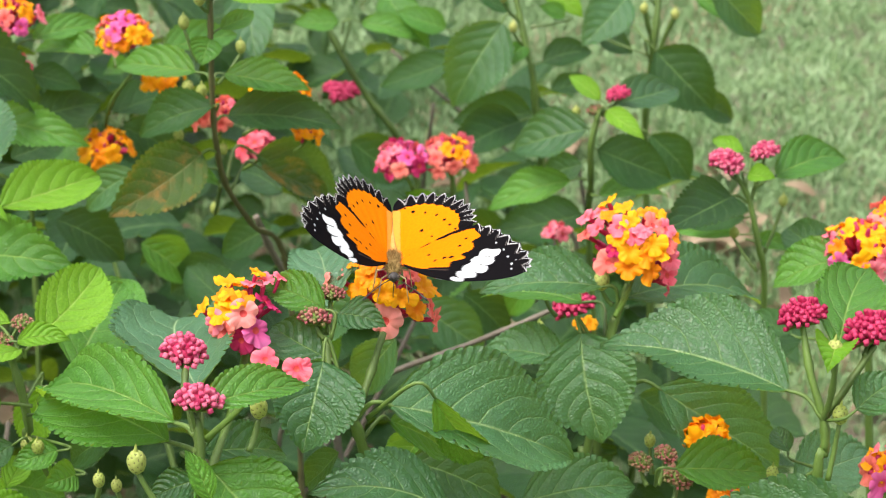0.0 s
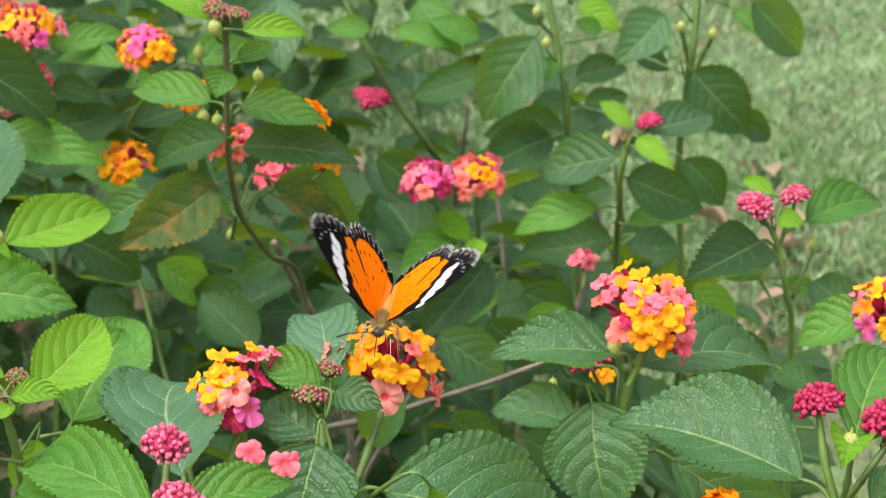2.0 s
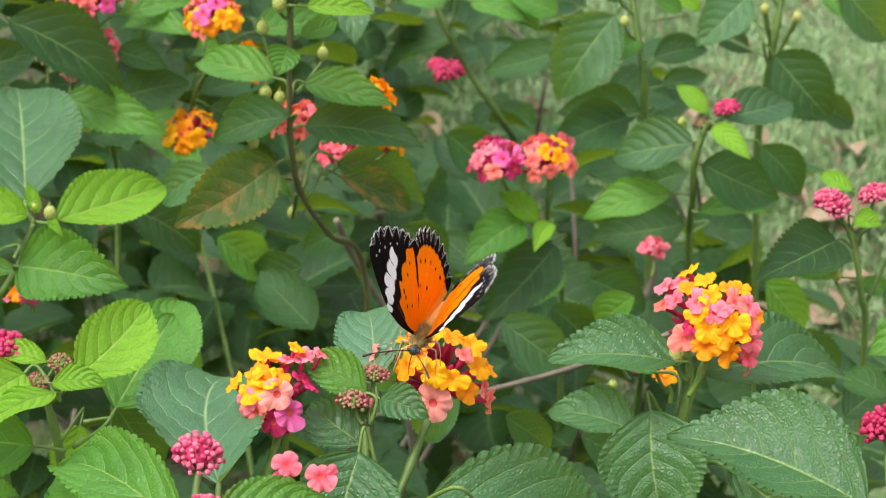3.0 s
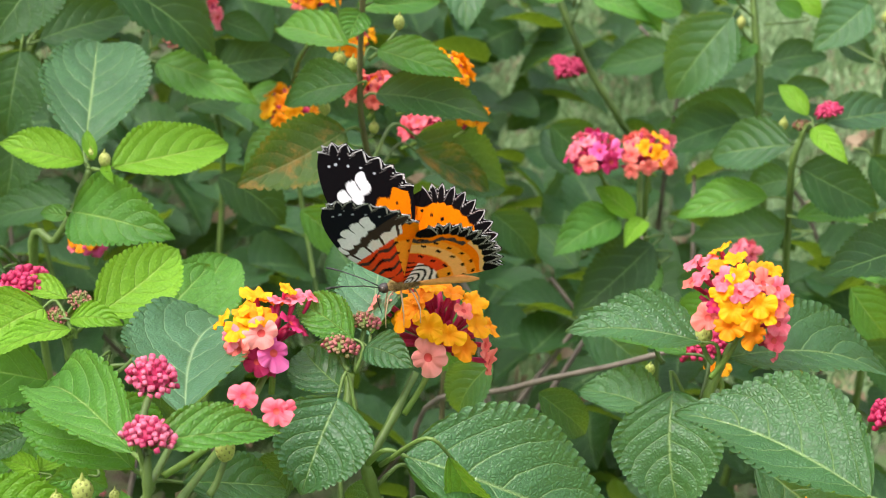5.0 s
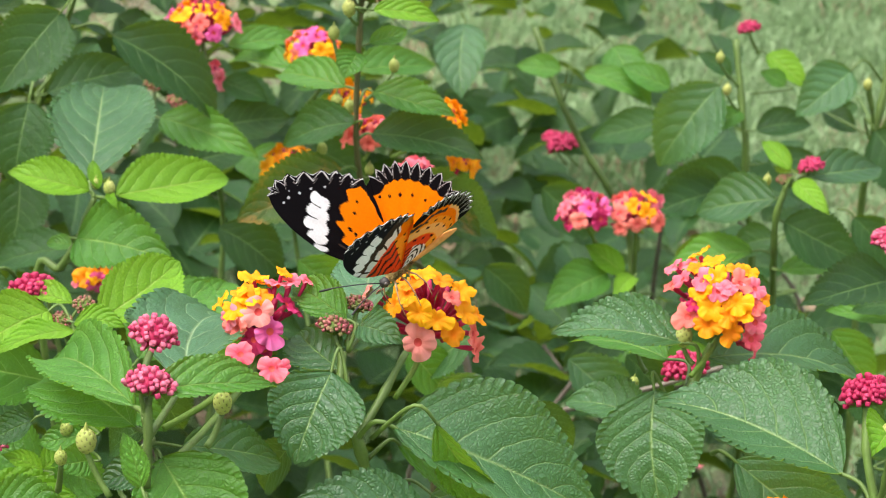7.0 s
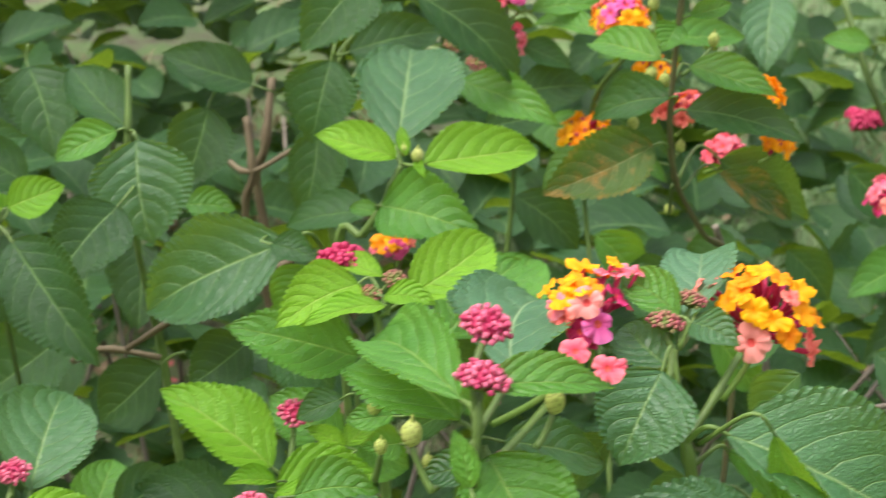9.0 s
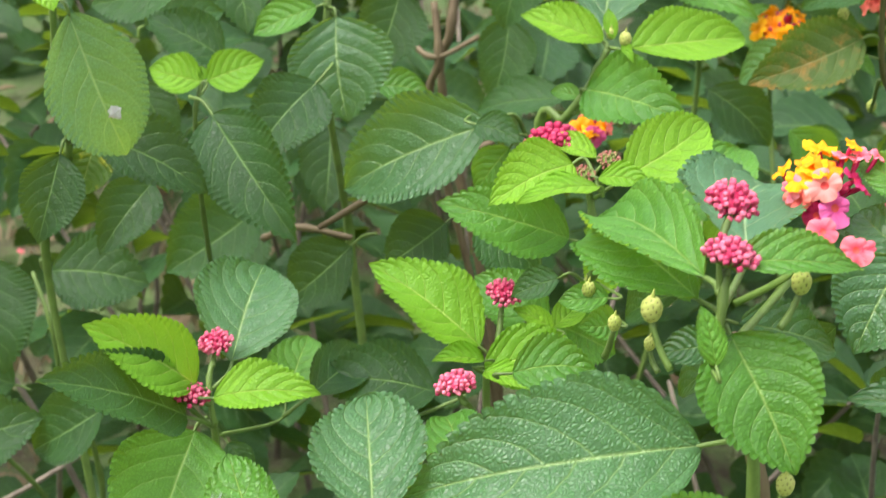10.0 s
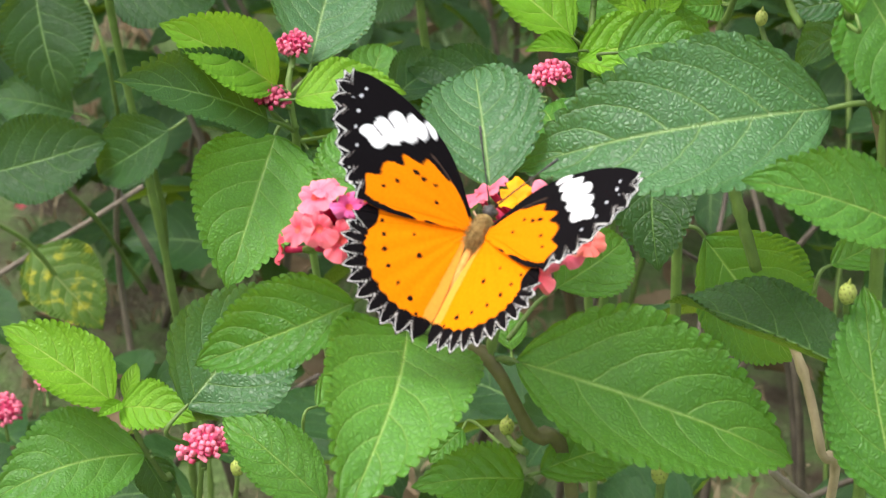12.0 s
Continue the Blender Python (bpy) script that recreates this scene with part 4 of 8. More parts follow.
leaf(bright, (0.1089, 0.0197, 0.5093), (0.1361, 0.0329, 0.5140), 0.64, (0.15, -0.59, 0.80), 14, 0.06, "sheen", node=(0.1115, -0.0020, 0.5291))
leaf(bright, (0.1071, 0.0243, 0.5192), (0.1053, 0.0363, 0.5213), 0.53, (-0.26, -0.21, 0.94), 10, 0.05, "pale", node=(0.1115, -0.0020, 0.5291))
leaf(bright, (0.1199, -0.0050, 0.5509), (0.1338, -0.0009, 0.5598), 0.70, (-0.25, -0.67, 0.70), 12, 0.05, "pale", node=(0.1127, 0.0005, 0.5440))
leaf(bright, (0.0722, 0.0764, 0.5127), (0.1163, 0.0824, 0.4782), 0.45, (0.43, -0.81, 0.41), 16, 0.06, "pale", node=(0.0646, 0.0858, 0.5092))
leaf(bright, (0.0732, 0.0307, 0.5092), (0.1046, 0.0386, 0.5027), 0.48, (0.30, -0.53, 0.80), 14, 0.06, "mid", node=(0.0680, 0.0370, 0.4991))
leaf(bright, (0.1330, -0.0250, 0.5090), (0.0672, 0.0026, 0.4990), 0.41, (-0.32, -0.40, 0.86), 14, 0.08, "pale", node=(0.1180, 0.0020, 0.5020))
bud_head(bright, (0.1061, 0.0155, 0.5714), 0.0073, stalk=(0.1069, 0.0125, 0.5649))
bud_head(bright, (0.1257, 0.0118, 0.5681), 0.0083, stalk=(0.1238, 0.0077, 0.5618))
seed_head(bright, (0.1163, -0.0014, 0.5470), 0.0028, stalk=(0.1140, -0.0034, 0.5260))
seed_head(bright, (0.1121, -0.0048, 0.5703), 0.0029, stalk=(0.1131, -0.0018, 0.5650))
bud_head(bright, (0.0651, 0.0574, 0.4956), 0.0043, tone="bud_dull", stalk=(0.0674, 0.0541, 0.4885))
bud_head(bright, (0.0735, 0.0584, 0.4978), 0.0041, tone="bud_dull", stalk=(0.0711, 0.0541, 0.4885))
bud_head(bright, (0.0753, 0.0381, 0.5015), 0.0052, tone="bud_dull", stalk=(0.0735, 0.0347, 0.4941))
seed_head(bright, (0.0704, 0.0777, 0.4918), 0.0023, stalk=(0.0713, 0.0728, 0.4813))
seed_head(bright, (0.1022, 0.0215, 0.5132), 0.0023, stalk=(0.1045, 0.0176, 0.5049))
round_head(bright, (0.0880, 0.0660, 0.4995), (0.00, -0.29, 0.96), 0.0075, (0.0900, 0.0640, 0.4880), 12, "yellow", 3)
round_head(bright, (0.0963, 0.0537, 0.4876), (0.00, -0.29, 0.96), 0.0063, (0.0963, 0.0509, 0.4817), 8, "yellow", 4)
edge = plant((0.179, 0.214, 0.0), "lantana shoot with an orange and pink head beside the lawn")
stem(edge, [(0.157, 0.164, 0.524), (0.160, 0.157, 0.508), (0.162, 0.160, 0.478), (0.178, 0.173, 0.311), (0.173, 0.192, 0.143), (0.179, 0.214, -0.010)], 0.0013, 0.0020, "green")
round_head(edge, (0.1561, 0.1643, 0.5236), (-0.14, -0.28, 0.95), 0.0152, (0.1582, 0.1589, 0.5121), 22, "mixed", 7)
round_head(edge, (0.1755, 0.1906, 0.5209), (0.00, -0.29, 0.96), 0.0131, (0.1755, 0.1832, 0.5051), 18, "mixed", 8)
leaf(edge, (0.1519, 0.1627, 0.5202), (0.1243, 0.1670, 0.5058), 0.55, (-0.47, -0.41, 0.78), 14, 0.06, "mid", node=(0.1593, 0.1580, 0.5102))
leaf(edge, (0.1496, 0.1765, 0.5143), (0.1354, 0.2088, 0.5127), 0.43, (-0.52, -0.18, 0.84), 12, 0.05, "dark", node=(0.1593, 0.1571, 0.5083))
leaf(edge, (0.1394, 0.1998, 0.4696), (0.1243, 0.2205, 0.4667), 0.48, (-0.48, -0.23, 0.84), 12, 0.05, "dark", node=(0.1559, 0.1722, 0.4815))
leaf(edge, (0.1297, 0.2303, 0.4404), (0.1547, 0.2551, 0.4464), 0.49, (0.16, -0.38, 0.91), 12, 0.05, "dark", node=(0.1394, 0.1931, 0.4553))
round_head(edge, (0.1317, 0.0049, 0.5249), (0.00, -0.29, 0.96), 0.0068, (0.1325, 0.0006, 0.5156), 10, "mixed", 9)
pale = plant((-0.146, 0.115, 0.0), "lantana shoot with pale buds and fresh green leaves")
stem(pale, [(-0.141, 0.062, 0.535), (-0.138, 0.060, 0.524), (-0.136, 0.059, 0.508), (-0.138, 0.065, 0.484), (-0.131, 0.077, 0.315), (-0.145, 0.094, 0.145), (-0.146, 0.115, -0.010)], 0.0015, 0.0022, "green")
leaf(pale, (-0.1311, 0.0659, 0.5382), (-0.1153, 0.0997, 0.5476), 0.51, (0.45, -0.43, 0.78), 16, 0.05, "young", node=(-0.1384, 0.0605, 0.5317))
leaf(pale, (-0.1199, 0.1209, 0.5026), (-0.1223, 0.1731, 0.5085), 0.40, (0.33, -0.09, 0.94), 14, 0.05, "mid", node=(-0.1386, 0.0952, 0.5025))
leaf(pale, (-0.1370, 0.0588, 0.5397), (-0.1197, 0.0581, 0.5408), 0.47, (-0.08, -0.50, 0.86), 14, 0.08, "young", node=(-0.1390, 0.0599, 0.5329))
leaf(pale, (-0.1455, 0.0596, 0.5420), (-0.1625, 0.0345, 0.5346), 0.54, (0.32, -0.46, 0.83), 16, 0.10, "young", node=(-0.1358, 0.0578, 0.5358))
leaf(pale, (-0.1354, 0.0547, 0.5388), (-0.1520, 0.0295, 0.5398), 0.33, (0.19, -0.08, 0.98), 14, 0.08, "young", node=(-0.1341, 0.0557, 0.5352))
leaf(pale, (-0.1427, 0.0528, 0.5205), (-0.1804, 0.0374, 0.5307), 0.48, (0.43, -0.58, 0.69), 15, 0.06, "mid", node=(-0.1328, 0.0526, 0.5194))
leaf(pale, (-0.1405, 0.0661, 0.5425), (-0.1592, 0.0707, 0.5433), 0.40, (-0.06, -0.39, 0.92), 14, 0.06, "young", node=(-0.1405, 0.0627, 0.5374))
leaf(pale, (-0.1231, 0.0782, 0.5198), (-0.1132, 0.1231, 0.5290), 0.57, (0.40, -0.27, 0.87), 10, 0.06, "mid", node=(-0.1325, 0.0604, 0.5158))
leaf(pale, (-0.1151, 0.0237, 0.5315), (-0.0972, 0.0332, 0.5205), 0.48, (0.61, -0.33, 0.72), 14, 0.06, "mid", node=(-0.1361, 0.0590, 0.5125))
leaf(pale, (-0.1182, 0.0192, 0.5228), (-0.1320, 0.0153, 0.5198), 0.60, (0.02, -0.64, 0.77), 14, 0.06, "mid", node=(-0.1348, 0.0581, 0.5049))
leaf(pale, (-0.1091, 0.0000, 0.5259), (-0.1167, -0.0111, 0.5289), 0.65, (0.71, -0.31, 0.63), 10, 0.06, "mid", node=(-0.1353, 0.0595, 0.4958))
leaf(pale, (-0.1273, 0.0010, 0.5356), (-0.1394, -0.0041, 0.5291), 0.60, (-0.05, -0.73, 0.68), 10, 0.06, "dark", node=(-0.1361, 0.0571, 0.5032))
leaf(pale, (-0.1256, -0.0365, 0.5254), (-0.1039, -0.0308, 0.5292), 0.60, (0.02, -0.61, 0.79), 12, 0.08, "mid", node=(-0.1322, -0.0297, 0.5186))
leaf(pale, (-0.1372, 0.0864, 0.5071), (-0.1403, 0.0772, 0.4878), 0.60, (0.25, -0.89, 0.38), 12, 0.05, "young", node=(-0.1359, 0.0604, 0.5180))
bud_head(pale, (-0.1568, 0.0718, 0.5421), 0.0086, stalk=(-0.1545, 0.0676, 0.5343))
bud_head(pale, (-0.1420, 0.0608, 0.5388), 0.0038, tone="bud_dull", stalk=(-0.1408, 0.0612, 0.5341))
bud_head(pale, (-0.1362, 0.0658, 0.5426), 0.0040, tone="bud_dull", stalk=(-0.1391, 0.0619, 0.5350))
seed_head(pale, (-0.1336, 0.0447, 0.5097), 0.0026, stalk=(-0.1280, 0.0427, 0.5019))
seed_head(pale, (-0.1242, 0.0187, 0.5241), 0.0024, stalk=(-0.1231, 0.0240, 0.5107))
sprout = plant((-0.210, 0.239, 0.0), "tall lantana shoot ending in bright young leaves")
stem(sprout, [(-0.175, 0.176, 0.533), (-0.178, 0.173, 0.524), (-0.181, 0.174, 0.516), (-0.189, 0.175, 0.503), (-0.202, 0.184, 0.485), (-0.195, 0.198, 0.315), (-0.209, 0.217, 0.145), (-0.210, 0.239, -0.010)], 0.0014, 0.0024, "green")
leaf(sprout, (-0.1769, 0.1760, 0.5357), (-0.2070, 0.1709, 0.5417), 0.46, (0.25, -0.54, 0.80), 18, 0.08, "young", node=(-0.1748, 0.1756, 0.5334))
leaf(sprout, (-0.1662, 0.1752, 0.5353), (-0.1350, 0.2180, 0.5316), 0.40, (0.46, -0.26, 0.85), 18, 0.06, "young", node=(-0.1739, 0.1760, 0.5335))
leaf(sprout, (-0.1816, 0.1894, 0.5350), (-0.2076, 0.2738, 0.5437), 0.41, (0.06, -0.08, 0.99), 10, 0.05, "pale", node=(-0.1748, 0.1756, 0.5334))
leaf(sprout, (-0.1798, 0.1693, 0.5186), (-0.1374, 0.1569, 0.5203), 0.55, (-0.22, -0.65, 0.72), 14, 0.10, "mid", node=(-0.1823, 0.1726, 0.5153))
leaf(sprout, (-0.1730, 0.1758, 0.5370), (-0.1786, 0.1840, 0.5451), 0.36, (0.15, -0.65, 0.75), 20, 0.05, "young")
leaf(sprout, (-0.1674, 0.1721, 0.5372), (-0.1606, 0.1620, 0.5357), 0.28, (-0.17, -0.25, 0.95), 20, 0.05, "young")
leaf(sprout, (-0.1850, 0.1809, 0.5104), (-0.1992, 0.1859, 0.5079), 0.41, (-0.35, -0.63, 0.70), 12, 0.05, "mid", node=(-0.1851, 0.1728, 0.5067))
seed_head(sprout, (-0.1678, 0.1729, 0.5390), 0.0026)
seed_head(sprout, (-0.1749, 0.1780, 0.5380), 0.0020)
round_head(sprout, (-0.1960, 0.2300, 0.4758), (0.00, -0.29, 0.96), 0.0081, (-0.1940, 0.2260, 0.4667), 10, "mixed", 12)
fresh = plant((-0.153, 0.079, 0.0), "lantana shoot with fresh green leaves and two magenta buds")
stem(fresh, [(-0.156, 0.034, 0.503), (-0.154, 0.027, 0.495), (-0.153, 0.019, 0.488), (-0.152, 0.017, 0.471), (-0.143, 0.033, 0.306), (-0.155, 0.054, 0.141), (-0.153, 0.079, -0.010)], 0.0010, 0.0020, "green")
stem(fresh, [(-0.155, -0.000, 0.491), (-0.153, 0.005, 0.484), (-0.151, 0.014, 0.473)], 0.0009, 0.0010, "green")
leaf(fresh, (-0.1568, 0.0197, 0.4960), (-0.1944, 0.0206, 0.5142), 0.50, (0.39, -0.42, 0.82), 16, 0.06, "young", node=(-0.1535, 0.0220, 0.4911))
leaf(fresh, (-0.1489, 0.0562, 0.4865), (-0.1764, 0.0618, 0.4947), 0.60, (0.11, -0.62, 0.77), 14, 0.06, "mid", node=(-0.1544, 0.0283, 0.4945))
leaf(fresh, (-0.1535, 0.0153, 0.4921), (-0.1256, 0.0283, 0.4958), 0.58, (0.18, -0.61, 0.77), 14, 0.10, "young", node=(-0.1531, 0.0192, 0.4877))
leaf(fresh, (-0.1532, 0.0146, 0.4949), (-0.1653, 0.0039, 0.4974), 0.43, (0.36, -0.19, 0.91), 18, 0.06, "young", node=(-0.1531, 0.0192, 0.4877))
leaf(fresh, (-0.1517, 0.0109, 0.4936), (-0.1345, 0.0061, 0.4945), 0.44, (-0.15, -0.39, 0.91), 16, 0.06, "young", node=(-0.1529, 0.0188, 0.4870))
leaf(fresh, (-0.1433, 0.0450, 0.4951), (-0.1245, 0.0530, 0.4849), 0.77, (0.56, -0.64, 0.53), 12, 0.06, "mid", node=(-0.1526, 0.0263, 0.4940))
leaf(fresh, (-0.1400, 0.0360, 0.4982), (-0.1530, 0.0354, 0.5022), 0.45, (0.26, -0.56, 0.78), 14, 0.05, "young", node=(-0.1526, 0.0263, 0.4940))
leaf(fresh, (-0.1406, 0.0378, 0.4975), (-0.1381, 0.0556, 0.4998), 0.45, (0.34, -0.16, 0.92), 14, 0.05, "young", node=(-0.1526, 0.0263, 0.4940))
leaf(fresh, (-0.1839, 0.0818, 0.5040), (-0.1624, 0.0827, 0.4897), 0.75, (0.40, -0.73, 0.55), 10, 0.06, "dark", node=(-0.1761, 0.0769, 0.4891))
bud_head(fresh, (-0.1560, 0.0345, 0.5072), 0.0055, tone="bud_pink", stalk=(-0.1550, 0.0314, 0.5007))
bud_head(fresh, (-0.1560, 0.0005, 0.4932), 0.0062, tone="bud_pink", stalk=(-0.1527, 0.0010, 0.4871))
outer = plant((-0.245, 0.073, 0.0), "lantana shoot with two magenta buds and spreading leaves")
stem(outer, [(-0.249, 0.023, 0.468), (-0.247, 0.015, 0.460), (-0.243, 0.011, 0.449), (-0.243, 0.014, 0.432), (-0.234, 0.029, 0.281), (-0.246, 0.050, 0.129), (-0.245, 0.073, -0.010)], 0.0010, 0.0020, "green")
stem(outer, [(-0.250, 0.004, 0.459), (-0.246, 0.006, 0.454), (-0.243, 0.010, 0.448)], 0.0009, 0.0010, "green")
leaf(outer, (-0.2448, 0.0261, 0.4629), (-0.2576, 0.0730, 0.4747), 0.60, (0.30, -0.15, 0.94), 10, 0.06, "pale", node=(-0.2458, 0.0149, 0.4584))
leaf(outer, (-0.2464, 0.0061, 0.4648), (-0.2736, -0.0153, 0.4899), 0.47, (0.77, -0.39, 0.51), 16, 0.06, "young", node=(-0.2454, 0.0133, 0.4551))
leaf(outer, (-0.2467, 0.0011, 0.4557), (-0.2749, -0.0380, 0.4822), 0.45, (0.72, -0.05, 0.70), 14, 0.06, "dark", node=(-0.2431, 0.0103, 0.4478))
leaf(outer, (-0.2393, 0.0043, 0.4630), (-0.2075, 0.0163, 0.4665), 0.46, (0.06, -0.44, 0.90), 16, 0.10, "young", node=(-0.2447, 0.0127, 0.4535))
leaf(outer, (-0.2480, 0.0077, 0.4462), (-0.2412, -0.0380, 0.4187), 0.62, (0.37, -0.44, 0.82), 10, 0.10, "mid", node=(-0.2467, 0.0138, 0.4484))
leaf(outer, (-0.2452, 0.0641, 0.4265), (-0.2504, 0.0924, 0.4383), 0.60, (0.30, -0.32, 0.90), 12, 0.05, "mid", node=(-0.2476, 0.0208, 0.4371))
leaf(outer, (-0.1976, 0.0860, 0.4322), (-0.2382, 0.0704, 0.4331), 0.55, (0.21, -0.49, 0.85), 12, 0.06, "dark", node=(-0.2139, 0.0724, 0.4190))
leaf(outer, (-0.2318, 0.0574, 0.4369), (-0.2297, 0.1048, 0.4292), 0.36, (0.41, 0.13, 0.90), 12, 0.06, "dark", node=(-0.2385, 0.0499, 0.4305))
leaf(outer, (-0.2448, 0.0233, 0.4335), (-0.2346, 0.0207, 0.4239), 0.60, (0.40, -0.68, 0.62), 12, 0.06, "dark", node=(-0.2465, 0.0170, 0.4437))
bud_head(outer, (-0.2492, 0.0235, 0.4703), 0.0057, tone="bud_pink", stalk=(-0.2474, 0.0187, 0.4644))
bud_head(outer, (-0.2486, 0.0047, 0.4616), 0.0070, tone="bud_pink", stalk=(-0.2471, 0.0060, 0.4541))
landing = plant((-0.101, -0.078, 0.0), "lantana shoot with rose heads and broad glossy leaves")
stem(landing, [(-0.112, -0.145, 0.521), (-0.114, -0.147, 0.510), (-0.114, -0.147, 0.507)], 0.0010, 0.0012, "green")
stem(landing, [(-0.125, -0.149, 0.513), (-0.114, -0.147, 0.507), (-0.105, -0.145, 0.490), (-0.096, -0.138, 0.467), (-0.088, -0.122, 0.303), (-0.101, -0.102, 0.140), (-0.101, -0.078, -0.010)], 0.0018, 0.0026, "olive")
stem(landing, [(-0.141, -0.153, 0.526), (-0.133, -0.155, 0.518), (-0.122, -0.149, 0.512)], 0.0010, 0.0012, "green")
leaf(landing, (-0.0610, -0.0859, 0.5507), (-0.1230, -0.1157, 0.5364), 0.47, (0.10, -0.58, 0.81), 14, 0.08, "pale", node=(-0.0528, -0.0717, 0.5421))
leaf(landing, (-0.1244, -0.1242, 0.5345), (-0.1435, -0.0891, 0.5437), 0.58, (-0.01, -0.26, 0.97), 14, 0.05, "pale", node=(-0.1229, -0.1226, 0.5215))
leaf(landing, (-0.1486, -0.1323, 0.5230), (-0.1656, -0.1171, 0.5358), 0.57, (0.13, -0.55, 0.82), 12, 0.05, "mid", node=(-0.1348, -0.1323, 0.5150))
leaf(landing, (-0.0381, -0.1114, 0.5418), (-0.0673, -0.1321, 0.5572), 0.46, (0.61, -0.34, 0.71), 8, 0.06, "mid", node=(-0.0356, -0.0927, 0.5301))
leaf(landing, (-0.1122, -0.1113, 0.5039), (-0.1039, -0.0869, 0.5057), 0.62, (0.49, -0.23, 0.84), 10, 0.08, "mid", node=(-0.1153, -0.1328, 0.5029))
leaf(landing, (-0.1095, -0.0496, 0.5064), (-0.0997, -0.0718, 0.4882), 0.63, (0.13, -0.59, 0.79), 12, 0.06, "dark", node=(-0.1110, -0.0464, 0.5117))
leaf(landing, (-0.1086, -0.1460, 0.5079), (-0.0500, -0.1248, 0.4852), 0.46, (0.46, -0.42, 0.78), 12, 0.08, "mid", node=(-0.1140, -0.1466, 0.5065))
leaf(landing, (-0.0435, -0.1143, 0.5049), (-0.0909, -0.0956, 0.4988), 0.43, (-0.07, 0.15, 0.99), 18, 0.05, "dark", node=(-0.0377, -0.1049, 0.4965))
leaf(landing, (-0.0255, -0.1327, 0.4870), (-0.0451, -0.1039, 0.5202), 0.42, (0.11, -0.72, 0.69), 12, 0.06, "mid", node=(-0.0229, -0.1248, 0.4785))
leaf(landing, (-0.1012, -0.1469, 0.4807), (-0.0821, -0.1284, 0.4808), 0.48, (0.32, -0.34, 0.88), 14, 0.08, "mid", node=(-0.1045, -0.1466, 0.4777))
leaf(landing, (-0.1039, -0.1491, 0.4793), (-0.1240, -0.1647, 0.4819), 0.53, (0.40, -0.37, 0.84), 12, 0.08, "mid", node=(-0.1031, -0.1467, 0.4767))
leaf(landing, (-0.1315, -0.1514, 0.5124), (-0.1195, -0.2066, 0.5084), 0.49, (0.17, -0.03, 0.99), 12, 0.10, "mid", node=(-0.1221, -0.1490, 0.5116))
leaf(landing, (-0.1446, -0.1497, 0.5147), (-0.1756, -0.1670, 0.4998), 0.45, (0.06, -0.71, 0.70), 20, 0.06, "mid", node=(-0.1267, -0.1503, 0.5124))
leaf(landing, (-0.2103, -0.1147, 0.4390), (-0.1975, -0.0809, 0.4602), 0.72, (0.35, -0.59, 0.73), 12, 0.06, "pale", node=(-0.2150, -0.1080, 0.4200))
leaf(landing, (-0.1817, -0.0924, 0.3992), (-0.2175, -0.0846, 0.4127), 0.45, (0.22, -0.47, 0.85), 14, 0.06, "mid", node=(-0.1702, -0.0930, 0.3917))
leaf(landing, (-0.1169, -0.1263, 0.4949), (-0.1228, -0.1137, 0.4976), 0.55, (0.02, -0.20, 0.98), 10, 0.05, "mid", node=(-0.1124, -0.1433, 0.5048))
leaf(landing, (-0.0976, -0.0386, 0.4787), (-0.0720, -0.0296, 0.4404), 0.62, (0.68, -0.67, 0.30), 10, 0.05, "mid", node=(-0.1044, -0.0398, 0.4810))
leaf(landing, (-0.0570, -0.0795, 0.5068), (-0.0461, -0.0600, 0.5093), 0.42, (0.42, -0.34, 0.84), 12, 0.05, "mid", node=(-0.0590, -0.0843, 0.5013))
leaf(landing, (-0.1349, -0.0442, 0.4926), (-0.1577, -0.0054, 0.4873), 0.36, (-0.27, -0.03, 0.96), 10, 0.05, "mid", node=(-0.1331, -0.0479, 0.4865))
leaf(landing, (-0.1371, -0.1033, 0.4484), (-0.1428, -0.1109, 0.4411), 0.70, (0.11, -0.73, 0.68), 10, 0.05, "mid", node=(-0.1146, -0.1307, 0.4695))
leaf(landing, (-0.1937, -0.0730, 0.4149), (-0.1909, -0.0496, 0.4095), 0.41, (0.47, 0.14, 0.87), 10, 0.05, "mid", node=(-0.1945, -0.0800, 0.4000))
stem(landing, [(-0.064, -0.054, 0.563), (-0.056, -0.066, 0.548), (-0.049, -0.070, 0.530), (-0.043, -0.067, 0.498)], 0.0019, 0.0026, "brown")
stem(landing, [(-0.086, -0.069, 0.519), (-0.081, -0.070, 0.507), (-0.076, -0.070, 0.494)], 0.0017, 0.0019, "green")
stem(landing, [(-0.071, -0.057, 0.474), (-0.062, -0.059, 0.457), (-0.055, -0.062, 0.439), (-0.052, -0.053, 0.414), (-0.059, -0.067, 0.269), (-0.088, -0.076, 0.124), (-0.101, -0.078, -0.010)], 0.0014, 0.0018, "tan")
stem(landing, [(-0.0580, -0.1120, 0.4700), (-0.0540, -0.1060, 0.4620), (-0.0490, -0.0980, 0.4510), (-0.0440, -0.0900, 0.4320), (-0.0540, -0.0640, 0.4150)], 0.0010, 0.0014, "woody")
seed_head(landing, (-0.0796, -0.1268, 0.4726), 0.0024, stalk=(-0.0794, -0.1232, 0.4594))
seed_head(landing, (-0.0473, -0.1104, 0.5214), 0.0023, stalk=(-0.0468, -0.1087, 0.5145))
seed_head(landing, (-0.1137, -0.1353, 0.4806), 0.0020, stalk=(-0.1059, -0.1438, 0.4823))
h = flower_head(landing, (-0.1501, -0.1488, 0.5327), (-0.19, -0.19, 0.96), 0.0100, (-0.1390, -0.1498, 0.5209))
